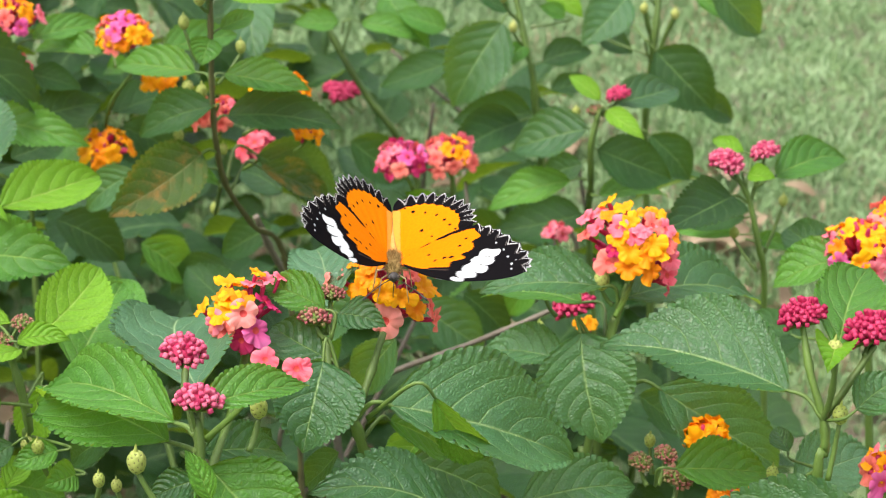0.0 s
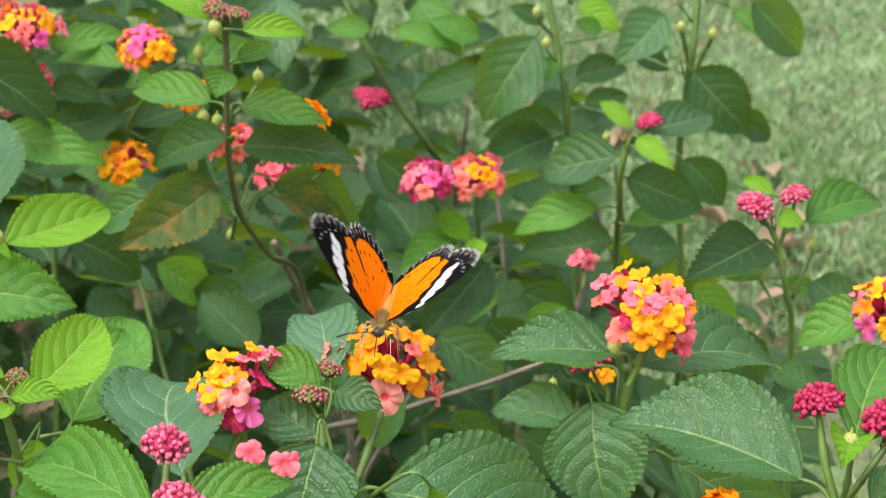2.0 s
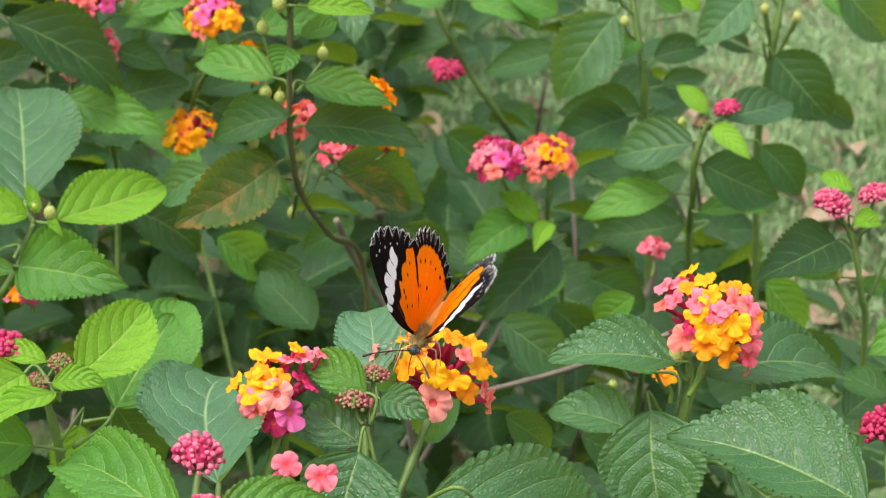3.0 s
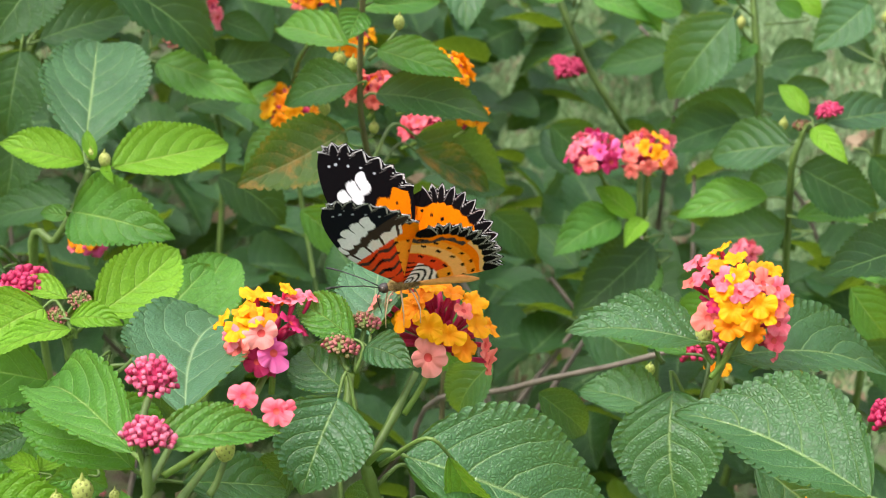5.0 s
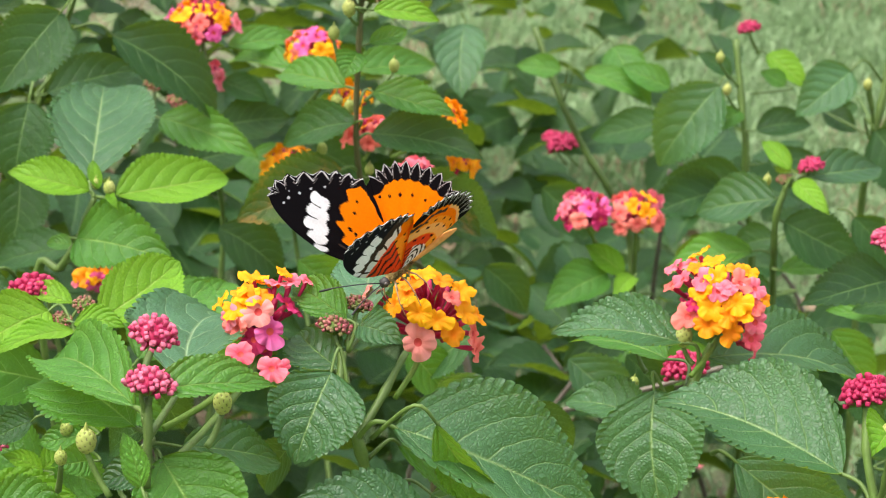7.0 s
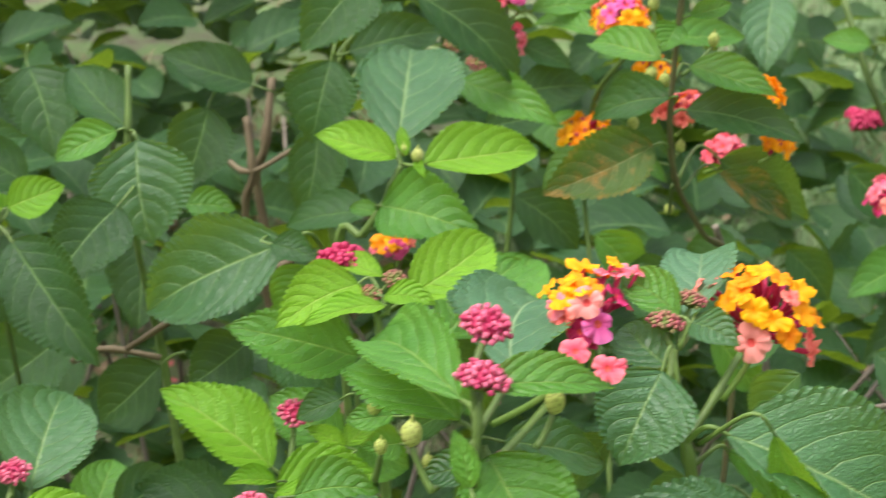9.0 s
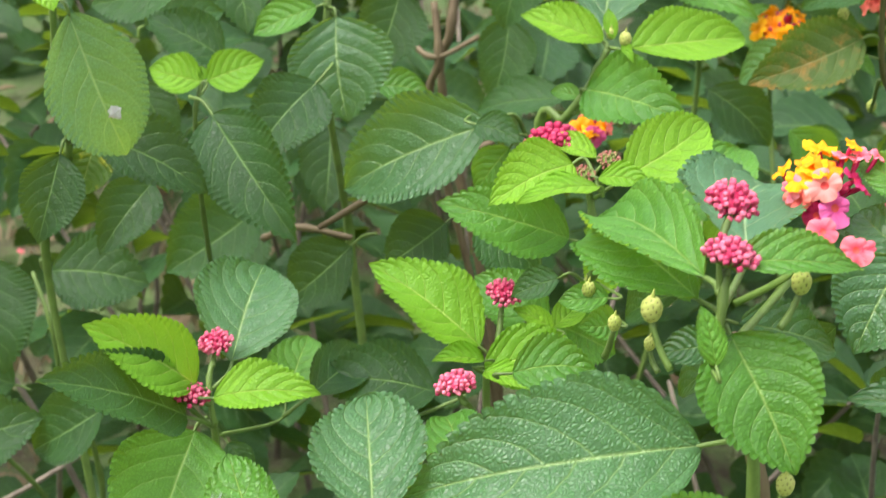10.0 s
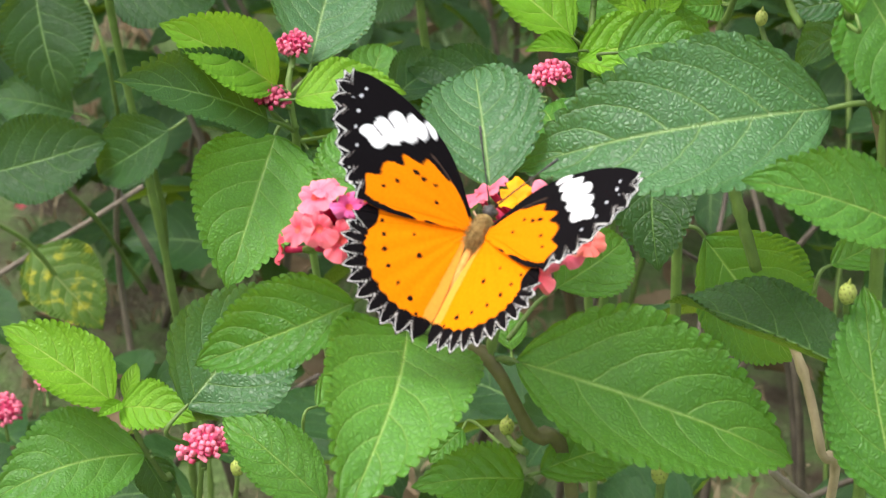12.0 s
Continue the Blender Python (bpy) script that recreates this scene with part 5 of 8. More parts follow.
floret(h, (-0.1521, -0.1531, 0.5416), (-0.20, -0.35, 0.91), "rose2", 1.12)
floret(h, (-0.1506, -0.1505, 0.5426), (-0.09, -0.17, 0.98), "rose2", 0.95)
floret(h, (-0.1446, -0.1521, 0.5405), (0.33, -0.30, 0.89), "rose", 0.95)
floret(h, (-0.1416, -0.1489, 0.5381), (0.61, -0.08, 0.79), "rose", 0.86)
floret(h, (-0.1542, -0.1576, 0.5354), (-0.38, -0.74, 0.55), "rosy", 1.03)
floret(h, (-0.1587, -0.1567, 0.5285), (-0.73, -0.68, 0.10), "rosy", 0.95)
floret(h, (-0.1489, -0.1578, 0.5371), (0.03, -0.75, 0.67), "rosy", 1.03)
floret(h, (-0.1443, -0.1567, 0.5350), (0.41, -0.72, 0.56), "rosy", 1.07)
floret(h, (-0.1413, -0.1535, 0.5339), (0.70, -0.50, 0.51), "rosy", 0.95)
floret(h, (-0.1426, -0.1454, 0.5385), (0.53, 0.20, 0.83), "yellow", 0.90)
floret(h, (-0.1402, -0.1449, 0.5319), (0.88, 0.29, 0.39), "rosy", 0.86)
floret(h, (-0.1389, -0.1422, 0.5349), (0.72, 0.39, 0.58), "rose2", 0.86)
h = flower_head(landing, (-0.1126, -0.1310, 0.5317), (0.15, -0.19, 0.97), 0.0113, (-0.1154, -0.1391, 0.5126))
floret(h, (-0.1223, -0.1302, 0.5384), (-0.59, -0.02, 0.80), "rose2", 1.03)
floret(h, (-0.1242, -0.1317, 0.5373), (-0.68, -0.12, 0.72), "rose2", 0.86)
floret(h, (-0.1141, -0.1351, 0.5421), (-0.04, -0.31, 0.95), "yellow", 1.12)
floret(h, (-0.1111, -0.1404, 0.5378), (0.15, -0.67, 0.72), "yellow", 1.12)
floret(h, (-0.1072, -0.1319, 0.5416), (0.38, -0.12, 0.92), "rose2", 1.12)
floret(h, (-0.1048, -0.1243, 0.5379), (0.56, 0.36, 0.75), "rose2", 1.03)
floret(h, (-0.1040, -0.1362, 0.5367), (0.62, -0.41, 0.67), "rose2", 1.20)
floret(h, (-0.1001, -0.1285, 0.5296), (0.96, 0.09, 0.27), "rose2", 0.95)
floret(h, (-0.1146, -0.1421, 0.5329), (-0.09, -0.88, 0.46), "rosy", 1.03)
floret(h, (-0.1063, -0.1402, 0.5300), (0.55, -0.80, 0.26), "rose2", 1.20)
floret(h, (-0.1085, -0.1415, 0.5329), (0.35, -0.82, 0.45), "rosy", 0.86)
floret(h, (-0.1025, -0.1319, 0.5366), (0.73, -0.13, 0.67), "rose2", 0.95)
floret(h, (-0.0970, -0.1380, 0.5368), (0.52, -0.55, 0.65), "salmon", 1.10)
floret(h, (-0.1008, -0.1400, 0.5350), (0.40, -0.70, 0.59), "rose2", 1.05)
floret(h, (-0.1068, -0.1420, 0.5282), (0.15, -0.90, 0.40), "rosy", 1.20)
low = plant((-0.251, -0.002, 0.0), "low lantana sprout with bright leaves and a magenta bud")
stem(low, [(-0.261, -0.068, 0.389), (-0.256, -0.068, 0.376), (-0.252, -0.064, 0.362), (-0.250, -0.057, 0.344), (-0.241, -0.043, 0.223), (-0.253, -0.024, 0.103), (-0.251, -0.002, -0.010)], 0.0011, 0.0018, "green")
stem(low, [(-0.228, -0.079, 0.391), (-0.230, -0.079, 0.373), (-0.237, -0.071, 0.353)], 0.0009, 0.0011, "green")
leaf(low, (-0.2645, -0.0688, 0.3897), (-0.3007, -0.0708, 0.4079), 0.50, (0.44, -0.34, 0.83), 16, 0.06, "young", node=(-0.2607, -0.0680, 0.3887))
leaf(low, (-0.2613, -0.0701, 0.3896), (-0.2360, -0.0683, 0.3919), 0.57, (-0.04, -0.53, 0.85), 14, 0.10, "young", node=(-0.2605, -0.0684, 0.3880))
leaf(low, (-0.2625, -0.0655, 0.3896), (-0.2652, -0.0533, 0.3936), 0.37, (0.33, -0.23, 0.92), 18, 0.05, "young")
leaf(low, (-0.2608, -0.0697, 0.3917), (-0.2631, -0.0794, 0.3923), 0.44, (0.43, -0.05, 0.90), 18, 0.05, "young")
leaf(low, (-0.2565, -0.0662, 0.3707), (-0.2908, -0.0981, 0.3645), 0.58, (0.26, -0.45, 0.86), 12, 0.10, "mid", node=(-0.2538, -0.0672, 0.3731))
leaf(low, (-0.2606, -0.0603, 0.3632), (-0.2500, -0.0642, 0.3517), 0.70, (0.48, -0.60, 0.64), 10, 0.06, "dark", node=(-0.2526, -0.0678, 0.3717))
bud_head(low, (-0.2280, -0.0778, 0.3922), 0.0079, tone="bud_pink", stalk=(-0.2264, -0.0811, 0.3867))
seed_head(low, (-0.2158, -0.0804, 0.3904), 0.0024, stalk=(-0.2180, -0.0792, 0.3754))
bud_head(low, (-0.4203, 0.0764, 0.2304), 0.0084, tone="bud_pink", stalk=(-0.4199, 0.0770, 0.2130))
bud_head(low, (-0.3819, 0.0571, 0.2715), 0.0045, tone="bud_pink", stalk=(-0.3788, 0.0523, 0.2631))
# most leaves here take the dark tone, which stands in for shade
thicket = plant((-0.283, 0.256, 0.0), "dense dark lantana shoot with broad drooping leaves")
stem(thicket, [(-0.299, 0.202, 0.544), (-0.294, 0.191, 0.520), (-0.295, 0.190, 0.497), (-0.293, 0.206, 0.435), (-0.296, 0.222, 0.400), (-0.282, 0.229, 0.260), (-0.288, 0.240, 0.120), (-0.283, 0.256, -0.010)], 0.0016, 0.0026, "green")
stem(thicket, [(-0.274, 0.176, 0.433), (-0.295, 0.169, 0.436), (-0.315, 0.178, 0.422)], 0.0014, 0.0018, "brown")
stem(thicket, [(-0.279, 0.157, 0.445), (-0.247, 0.159, 0.471), (-0.208, 0.153, 0.498)], 0.0014, 0.0018, "brown")
leaf(thicket, (-0.2884, 0.1870, 0.5198), (-0.2755, 0.1730, 0.4840), 0.86, (0.39, -0.80, 0.46), 10, 0.06, "pale", node=(-0.2939, 0.1916, 0.5213))
leaf(thicket, (-0.2043, 0.1381, 0.5120), (-0.2588, 0.1334, 0.4762), 0.50, (-0.18, -0.86, 0.48), 14, 0.06, "pale", node=(-0.1972, 0.1588, 0.5007))
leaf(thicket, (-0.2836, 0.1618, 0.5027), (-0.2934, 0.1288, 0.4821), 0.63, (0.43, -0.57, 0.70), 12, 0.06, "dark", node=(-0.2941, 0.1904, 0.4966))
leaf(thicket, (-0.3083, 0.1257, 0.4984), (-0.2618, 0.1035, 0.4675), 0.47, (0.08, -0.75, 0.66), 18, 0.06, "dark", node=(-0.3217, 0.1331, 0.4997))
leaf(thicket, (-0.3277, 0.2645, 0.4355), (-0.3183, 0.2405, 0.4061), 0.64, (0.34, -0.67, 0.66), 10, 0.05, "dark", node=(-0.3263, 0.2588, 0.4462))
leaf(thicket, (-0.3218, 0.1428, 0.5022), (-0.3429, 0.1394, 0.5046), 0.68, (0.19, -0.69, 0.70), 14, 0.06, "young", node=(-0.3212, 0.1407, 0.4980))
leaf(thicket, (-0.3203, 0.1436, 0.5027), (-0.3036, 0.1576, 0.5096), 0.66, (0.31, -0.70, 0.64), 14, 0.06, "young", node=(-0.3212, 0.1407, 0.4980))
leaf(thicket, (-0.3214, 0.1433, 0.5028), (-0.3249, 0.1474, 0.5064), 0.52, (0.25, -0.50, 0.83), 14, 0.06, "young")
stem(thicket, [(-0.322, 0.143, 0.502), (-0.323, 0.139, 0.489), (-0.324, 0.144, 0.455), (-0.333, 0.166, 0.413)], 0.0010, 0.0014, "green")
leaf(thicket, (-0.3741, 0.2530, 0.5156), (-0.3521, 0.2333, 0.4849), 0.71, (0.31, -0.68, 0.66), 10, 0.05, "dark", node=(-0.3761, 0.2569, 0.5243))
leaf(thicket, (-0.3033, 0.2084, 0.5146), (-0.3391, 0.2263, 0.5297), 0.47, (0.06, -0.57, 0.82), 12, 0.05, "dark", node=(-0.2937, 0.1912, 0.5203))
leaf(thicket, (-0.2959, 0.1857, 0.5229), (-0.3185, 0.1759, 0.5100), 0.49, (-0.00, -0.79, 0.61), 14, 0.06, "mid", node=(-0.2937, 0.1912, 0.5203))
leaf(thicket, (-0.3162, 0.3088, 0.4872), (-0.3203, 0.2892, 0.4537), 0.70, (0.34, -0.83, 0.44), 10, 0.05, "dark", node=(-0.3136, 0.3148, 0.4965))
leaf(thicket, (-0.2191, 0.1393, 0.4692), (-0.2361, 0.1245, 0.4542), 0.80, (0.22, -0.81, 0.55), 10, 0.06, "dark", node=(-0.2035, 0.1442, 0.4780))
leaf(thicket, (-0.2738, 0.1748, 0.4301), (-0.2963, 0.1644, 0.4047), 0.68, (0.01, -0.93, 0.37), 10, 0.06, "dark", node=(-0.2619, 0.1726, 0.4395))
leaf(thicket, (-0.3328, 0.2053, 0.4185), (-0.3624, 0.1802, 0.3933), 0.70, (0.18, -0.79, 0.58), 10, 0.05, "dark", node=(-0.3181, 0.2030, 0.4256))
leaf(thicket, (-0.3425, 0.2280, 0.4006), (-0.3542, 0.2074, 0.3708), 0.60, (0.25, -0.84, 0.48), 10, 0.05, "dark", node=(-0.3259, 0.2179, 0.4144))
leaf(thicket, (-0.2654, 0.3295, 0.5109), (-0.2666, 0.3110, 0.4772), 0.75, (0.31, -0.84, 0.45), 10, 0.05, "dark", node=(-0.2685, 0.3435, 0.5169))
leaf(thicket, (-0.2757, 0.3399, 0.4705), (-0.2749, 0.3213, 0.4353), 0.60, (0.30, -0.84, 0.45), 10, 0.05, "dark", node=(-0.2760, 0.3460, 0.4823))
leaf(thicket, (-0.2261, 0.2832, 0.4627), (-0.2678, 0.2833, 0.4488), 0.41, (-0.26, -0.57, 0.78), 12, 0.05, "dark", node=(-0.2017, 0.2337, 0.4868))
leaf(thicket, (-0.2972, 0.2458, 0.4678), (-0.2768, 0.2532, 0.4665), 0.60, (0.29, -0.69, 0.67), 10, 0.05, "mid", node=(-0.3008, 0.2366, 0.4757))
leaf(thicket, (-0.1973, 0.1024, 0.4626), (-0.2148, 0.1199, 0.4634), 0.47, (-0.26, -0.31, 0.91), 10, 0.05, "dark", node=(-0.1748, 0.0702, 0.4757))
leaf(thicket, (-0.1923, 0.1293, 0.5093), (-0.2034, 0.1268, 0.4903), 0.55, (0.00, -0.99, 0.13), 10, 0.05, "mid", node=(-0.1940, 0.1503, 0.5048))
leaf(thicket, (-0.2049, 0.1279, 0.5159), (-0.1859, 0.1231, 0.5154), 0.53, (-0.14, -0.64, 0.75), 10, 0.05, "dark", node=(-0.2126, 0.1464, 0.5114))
# shade on this side comes from the dark leaf tone too
hedge = plant((-0.354, 0.153, 0.0), "dark lantana shoot with spotted and yellowing leaves")
stem(hedge, [(-0.334, 0.066, 0.563), (-0.338, 0.072, 0.532), (-0.339, 0.079, 0.501), (-0.353, 0.091, 0.467), (-0.383, 0.124, 0.415), (-0.364, 0.128, 0.270), (-0.364, 0.138, 0.125), (-0.354, 0.153, -0.010)], 0.0016, 0.0026, "green")
leaf(hedge, (-0.3241, 0.0604, 0.5565), (-0.3128, 0.0765, 0.4996), 0.51, (0.70, -0.66, 0.26), 14, 0.06, "sheen", node=(-0.3321, 0.0642, 0.5581))
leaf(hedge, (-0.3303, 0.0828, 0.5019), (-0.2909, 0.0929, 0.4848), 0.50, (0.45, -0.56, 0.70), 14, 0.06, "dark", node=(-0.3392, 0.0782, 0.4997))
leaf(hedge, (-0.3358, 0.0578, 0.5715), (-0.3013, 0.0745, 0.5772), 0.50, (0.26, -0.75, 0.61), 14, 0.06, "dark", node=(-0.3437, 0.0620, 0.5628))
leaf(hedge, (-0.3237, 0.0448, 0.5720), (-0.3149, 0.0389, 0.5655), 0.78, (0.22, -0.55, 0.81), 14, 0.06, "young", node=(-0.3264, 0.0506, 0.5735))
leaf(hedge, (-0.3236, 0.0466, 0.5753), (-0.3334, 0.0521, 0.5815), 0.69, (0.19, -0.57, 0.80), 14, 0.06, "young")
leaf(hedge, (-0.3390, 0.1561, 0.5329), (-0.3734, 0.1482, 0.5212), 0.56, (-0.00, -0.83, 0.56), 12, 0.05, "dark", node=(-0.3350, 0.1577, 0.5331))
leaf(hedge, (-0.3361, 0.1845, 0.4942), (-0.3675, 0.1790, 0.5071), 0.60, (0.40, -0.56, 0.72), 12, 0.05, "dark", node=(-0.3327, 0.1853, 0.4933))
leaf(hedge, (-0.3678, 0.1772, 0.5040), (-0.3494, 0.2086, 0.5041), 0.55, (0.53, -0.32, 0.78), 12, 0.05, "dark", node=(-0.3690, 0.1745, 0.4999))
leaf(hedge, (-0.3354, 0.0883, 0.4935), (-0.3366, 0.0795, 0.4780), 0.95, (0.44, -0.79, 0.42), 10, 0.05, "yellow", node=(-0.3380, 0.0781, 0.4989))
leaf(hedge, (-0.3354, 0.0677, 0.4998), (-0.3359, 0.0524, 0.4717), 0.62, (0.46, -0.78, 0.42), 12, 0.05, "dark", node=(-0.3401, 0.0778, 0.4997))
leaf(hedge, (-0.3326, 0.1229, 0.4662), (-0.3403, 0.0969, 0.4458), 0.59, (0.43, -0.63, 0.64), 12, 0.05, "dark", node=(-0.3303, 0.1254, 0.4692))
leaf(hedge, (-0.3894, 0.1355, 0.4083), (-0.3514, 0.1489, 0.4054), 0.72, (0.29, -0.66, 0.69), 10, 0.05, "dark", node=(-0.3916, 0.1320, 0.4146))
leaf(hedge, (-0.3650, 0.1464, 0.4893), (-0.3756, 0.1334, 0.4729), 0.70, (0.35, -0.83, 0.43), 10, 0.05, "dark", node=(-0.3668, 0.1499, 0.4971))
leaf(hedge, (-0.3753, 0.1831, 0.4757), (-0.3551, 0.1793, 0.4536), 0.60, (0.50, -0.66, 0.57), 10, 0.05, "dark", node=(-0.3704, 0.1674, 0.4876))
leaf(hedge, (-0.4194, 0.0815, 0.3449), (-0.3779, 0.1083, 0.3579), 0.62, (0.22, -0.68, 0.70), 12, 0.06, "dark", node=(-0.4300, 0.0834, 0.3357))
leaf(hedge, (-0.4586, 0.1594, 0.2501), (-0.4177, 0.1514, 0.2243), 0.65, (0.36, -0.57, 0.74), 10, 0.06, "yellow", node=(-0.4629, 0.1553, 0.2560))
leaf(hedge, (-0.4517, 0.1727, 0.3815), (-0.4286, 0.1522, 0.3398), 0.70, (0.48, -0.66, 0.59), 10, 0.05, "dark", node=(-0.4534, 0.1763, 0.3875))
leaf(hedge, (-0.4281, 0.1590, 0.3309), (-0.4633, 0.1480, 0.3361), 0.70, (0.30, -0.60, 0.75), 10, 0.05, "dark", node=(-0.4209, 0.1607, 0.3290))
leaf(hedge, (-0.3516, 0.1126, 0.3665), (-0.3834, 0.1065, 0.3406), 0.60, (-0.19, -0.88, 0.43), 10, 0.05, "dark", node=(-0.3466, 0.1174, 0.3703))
stem(hedge, [(-0.461, 0.135, 0.281), (-0.450, 0.150, 0.260), (-0.436, 0.164, 0.217)], 0.0012, 0.0014, "green")
stem(hedge, [(-0.448, 0.170, 0.285), (-0.439, 0.189, 0.252), (-0.435, 0.216, 0.198)], 0.0012, 0.0016, "green")
stem(hedge, [(-0.389, 0.156, 0.323), (-0.400, 0.181, 0.274), (-0.411, 0.200, 0.215), (-0.382, 0.178, 0.140), (-0.373, 0.161, 0.065), (-0.354, 0.153, -0.010)], 0.0018, 0.0020, "green")
stem(hedge, [(-0.456, 0.216, 0.353), (-0.441, 0.207, 0.332), (-0.440, 0.211, 0.301)], 0.0012, 0.0014, "green")
tall = plant((-0.092, 0.321, 0.0), "tall lantana shoot with brown-tinged leaves and seed heads")
stem(tall, [(-0.092, 0.250, 0.602), (-0.093, 0.250, 0.578), (-0.094, 0.253, 0.548), (-0.094, 0.259, 0.526), (-0.092, 0.271, 0.503), (-0.084, 0.291, 0.476), (-0.072, 0.326, 0.434), (-0.070, 0.319, 0.282), (-0.088, 0.317, 0.130), (-0.092, 0.321, -0.010)], 0.0012, 0.0018, "olive")
leaf(tall, (-0.0932, 0.2497, 0.5766), (-0.0960, 0.2403, 0.5683), 0.87, (0.19, -0.68, 0.71), 12, 0.04, "mid", node=(-0.0925, 0.2514, 0.5803))
leaf(tall, (-0.1022, 0.2675, 0.5558), (-0.1410, 0.3022, 0.5473), 0.30, (-0.48, -0.34, 0.81), 16, 0.06, "mid", node=(-0.0938, 0.2541, 0.5553))
leaf(tall, (-0.0895, 0.2624, 0.5566), (-0.0542, 0.2550, 0.5525), 0.41, (-0.02, -0.56, 0.83), 16, 0.08, "mid", node=(-0.0936, 0.2550, 0.5525))
leaf(tall, (-0.0936, 0.2523, 0.5467), (-0.1263, 0.2610, 0.5298), 0.45, (-0.47, -0.69, 0.55), 14, 0.06, "dark", node=(-0.0937, 0.2558, 0.5423))
leaf(tall, (-0.0891, 0.2599, 0.5395), (-0.0413, 0.2529, 0.5362), 0.40, (-0.02, -0.55, 0.83), 16, 0.08, "dark", node=(-0.0936, 0.2571, 0.5381))
leaf(tall, (-0.0994, 0.2533, 0.5253), (-0.1342, 0.2225, 0.5112), 0.49, (0.33, -0.67, 0.67), 18, 0.06, "brown", node=(-0.0939, 0.2600, 0.5231))
leaf(tall, (-0.0819, 0.3040, 0.5038), (-0.0479, 0.3422, 0.4674), 0.40, (0.84, -0.43, 0.33), 12, 0.06, "dark", node=(-0.0923, 0.2716, 0.5054))
leaf(tall, (-0.0792, 0.2923, 0.5024), (-0.0506, 0.3142, 0.4784), 0.34, (0.75, -0.47, 0.46), 16, 0.06, "brown", node=(-0.0904, 0.2747, 0.5001))
leaf(tall, (-0.1384, 0.3193, 0.4892), (-0.1644, 0.3304, 0.4657), 0.45, (-0.58, -0.76, 0.28), 12, 0.05, "pale", node=(-0.1268, 0.3116, 0.4965))
leaf(tall, (-0.0847, 0.2375, 0.5978), (-0.0601, 0.2463, 0.5931), 0.39, (0.34, -0.51, 0.79), 16, 0.05, "young", node=(-0.0919, 0.2514, 0.5921))
leaf(tall, (-0.0891, 0.2514, 0.5803), (-0.0765, 0.2638, 0.5833), 0.44, (0.38, -0.56, 0.73), 14, 0.05, "mid", node=(-0.0923, 0.2505, 0.5783))
leaf(tall, (-0.1043, 0.2644, 0.5136), (-0.0925, 0.2522, 0.5111), 0.32, (-0.28, -0.45, 0.85), 14, 0.05, "mid", node=(-0.0931, 0.2644, 0.5136))
stem(tall, [(-0.0925, 0.2500, 0.6000), (-0.0930, 0.2500, 0.5900), (-0.0925, 0.2502, 0.5810)], 0.0010, 0.0013, "green")
bud_head(tall, (-0.0962, 0.2500, 0.6012), 0.0052, tone="bud_dull", stalk=(-0.0930, 0.2510, 0.5930))
bud_head(tall, (-0.0882, 0.2500, 0.5992), 0.0052, tone="bud_dull", stalk=(-0.0922, 0.2510, 0.5930))
seed_head(tall, (-0.0962, 0.2460, 0.5950), 0.0032, stalk=(-0.0932, 0.2500, 0.5880))
leaf(tall, (-0.0985, 0.2500, 0.5975), (-0.1260, 0.2620, 0.6062), 0.42, (0.10, -0.55, 0.83), 16, 0.08, "young", node=(-0.0930, 0.2505, 0.5920))
seed_head(tall, (-0.1038, 0.2524, 0.5824), 0.0027, stalk=(-0.0988, 0.2504, 0.5663))
seed_head(tall, (-0.0836, 0.2729, 0.5649), 0.0026, stalk=(-0.0925, 0.2607, 0.5528))
seed_head(tall, (-0.1058, 0.2677, 0.5490), 0.0030, stalk=(-0.0952, 0.2549, 0.5476))
seed_head(tall, (-0.0997, 0.2651, 0.5482), 0.0028, stalk=(-0.0947, 0.2539, 0.5455))
seed_head(tall, (-0.1098, 0.2611, 0.5302), 0.0026, stalk=(-0.1042, 0.2572, 0.5217))
seed_head(tall, (-0.0935, 0.2772, 0.5174), 0.0024, stalk=(-0.0941, 0.2664, 0.5179))
seed_head(tall, (-0.1028, 0.3123, 0.4743), 0.0025, stalk=(-0.0958, 0.2798, 0.4993))
round_head(tall, (-0.0703, 0.2965, 0.5350), (0.00, -0.20, 0.98), 0.0122, (-0.0851, 0.2798, 0.5228), 22, "yellow", 21)
round_head(tall, (-0.0959, 0.2833, 0.5304), (0.00, -0.20, 0.98), 0.0096, (-0.0953, 0.2741, 0.5225), 12, "salmon", 22)
round_head(tall, (-0.0825, 0.3239, 0.4992), (0.00, -0.20, 0.98), 0.0097, (-0.0891, 0.3106, 0.4943), 10, "pink", 23)
round_head(tall, (-0.0595, 0.3085, 0.5135), (0.00, -0.20, 0.98), 0.0055, (-0.0657, 0.3045, 0.5049), 6, "yellow", 24)
round_head(tall, (-0.1568, 0.4215, 0.5193), (-0.05, -0.24, 0.97), 0.0155, (-0.1537, 0.4230, 0.4987), 22, "centre", 25)
round_head(tall, (-0.1411, 0.4313, 0.4928), (0.00, -0.20, 0.98), 0.0107, (-0.1397, 0.4265, 0.4825), 10, "yellow", 26)
round_head(tall, (-0.1719, 0.4349, 0.4532), (0.00, -0.29, 0.96), 0.0133, (-0.1701, 0.4386, 0.4375), 14, "yellow", 27)
stem(tall, [(-0.154, 0.423, 0.499), (-0.171, 0.443, 0.470), (-0.184, 0.482, 0.413), (-0.193, 0.534, 0.358), (-0.148, 0.454, 0.233), (-0.124, 0.379, 0.108), (-0.092, 0.321, -0.010)], 0.0013, 0.0018, "green")
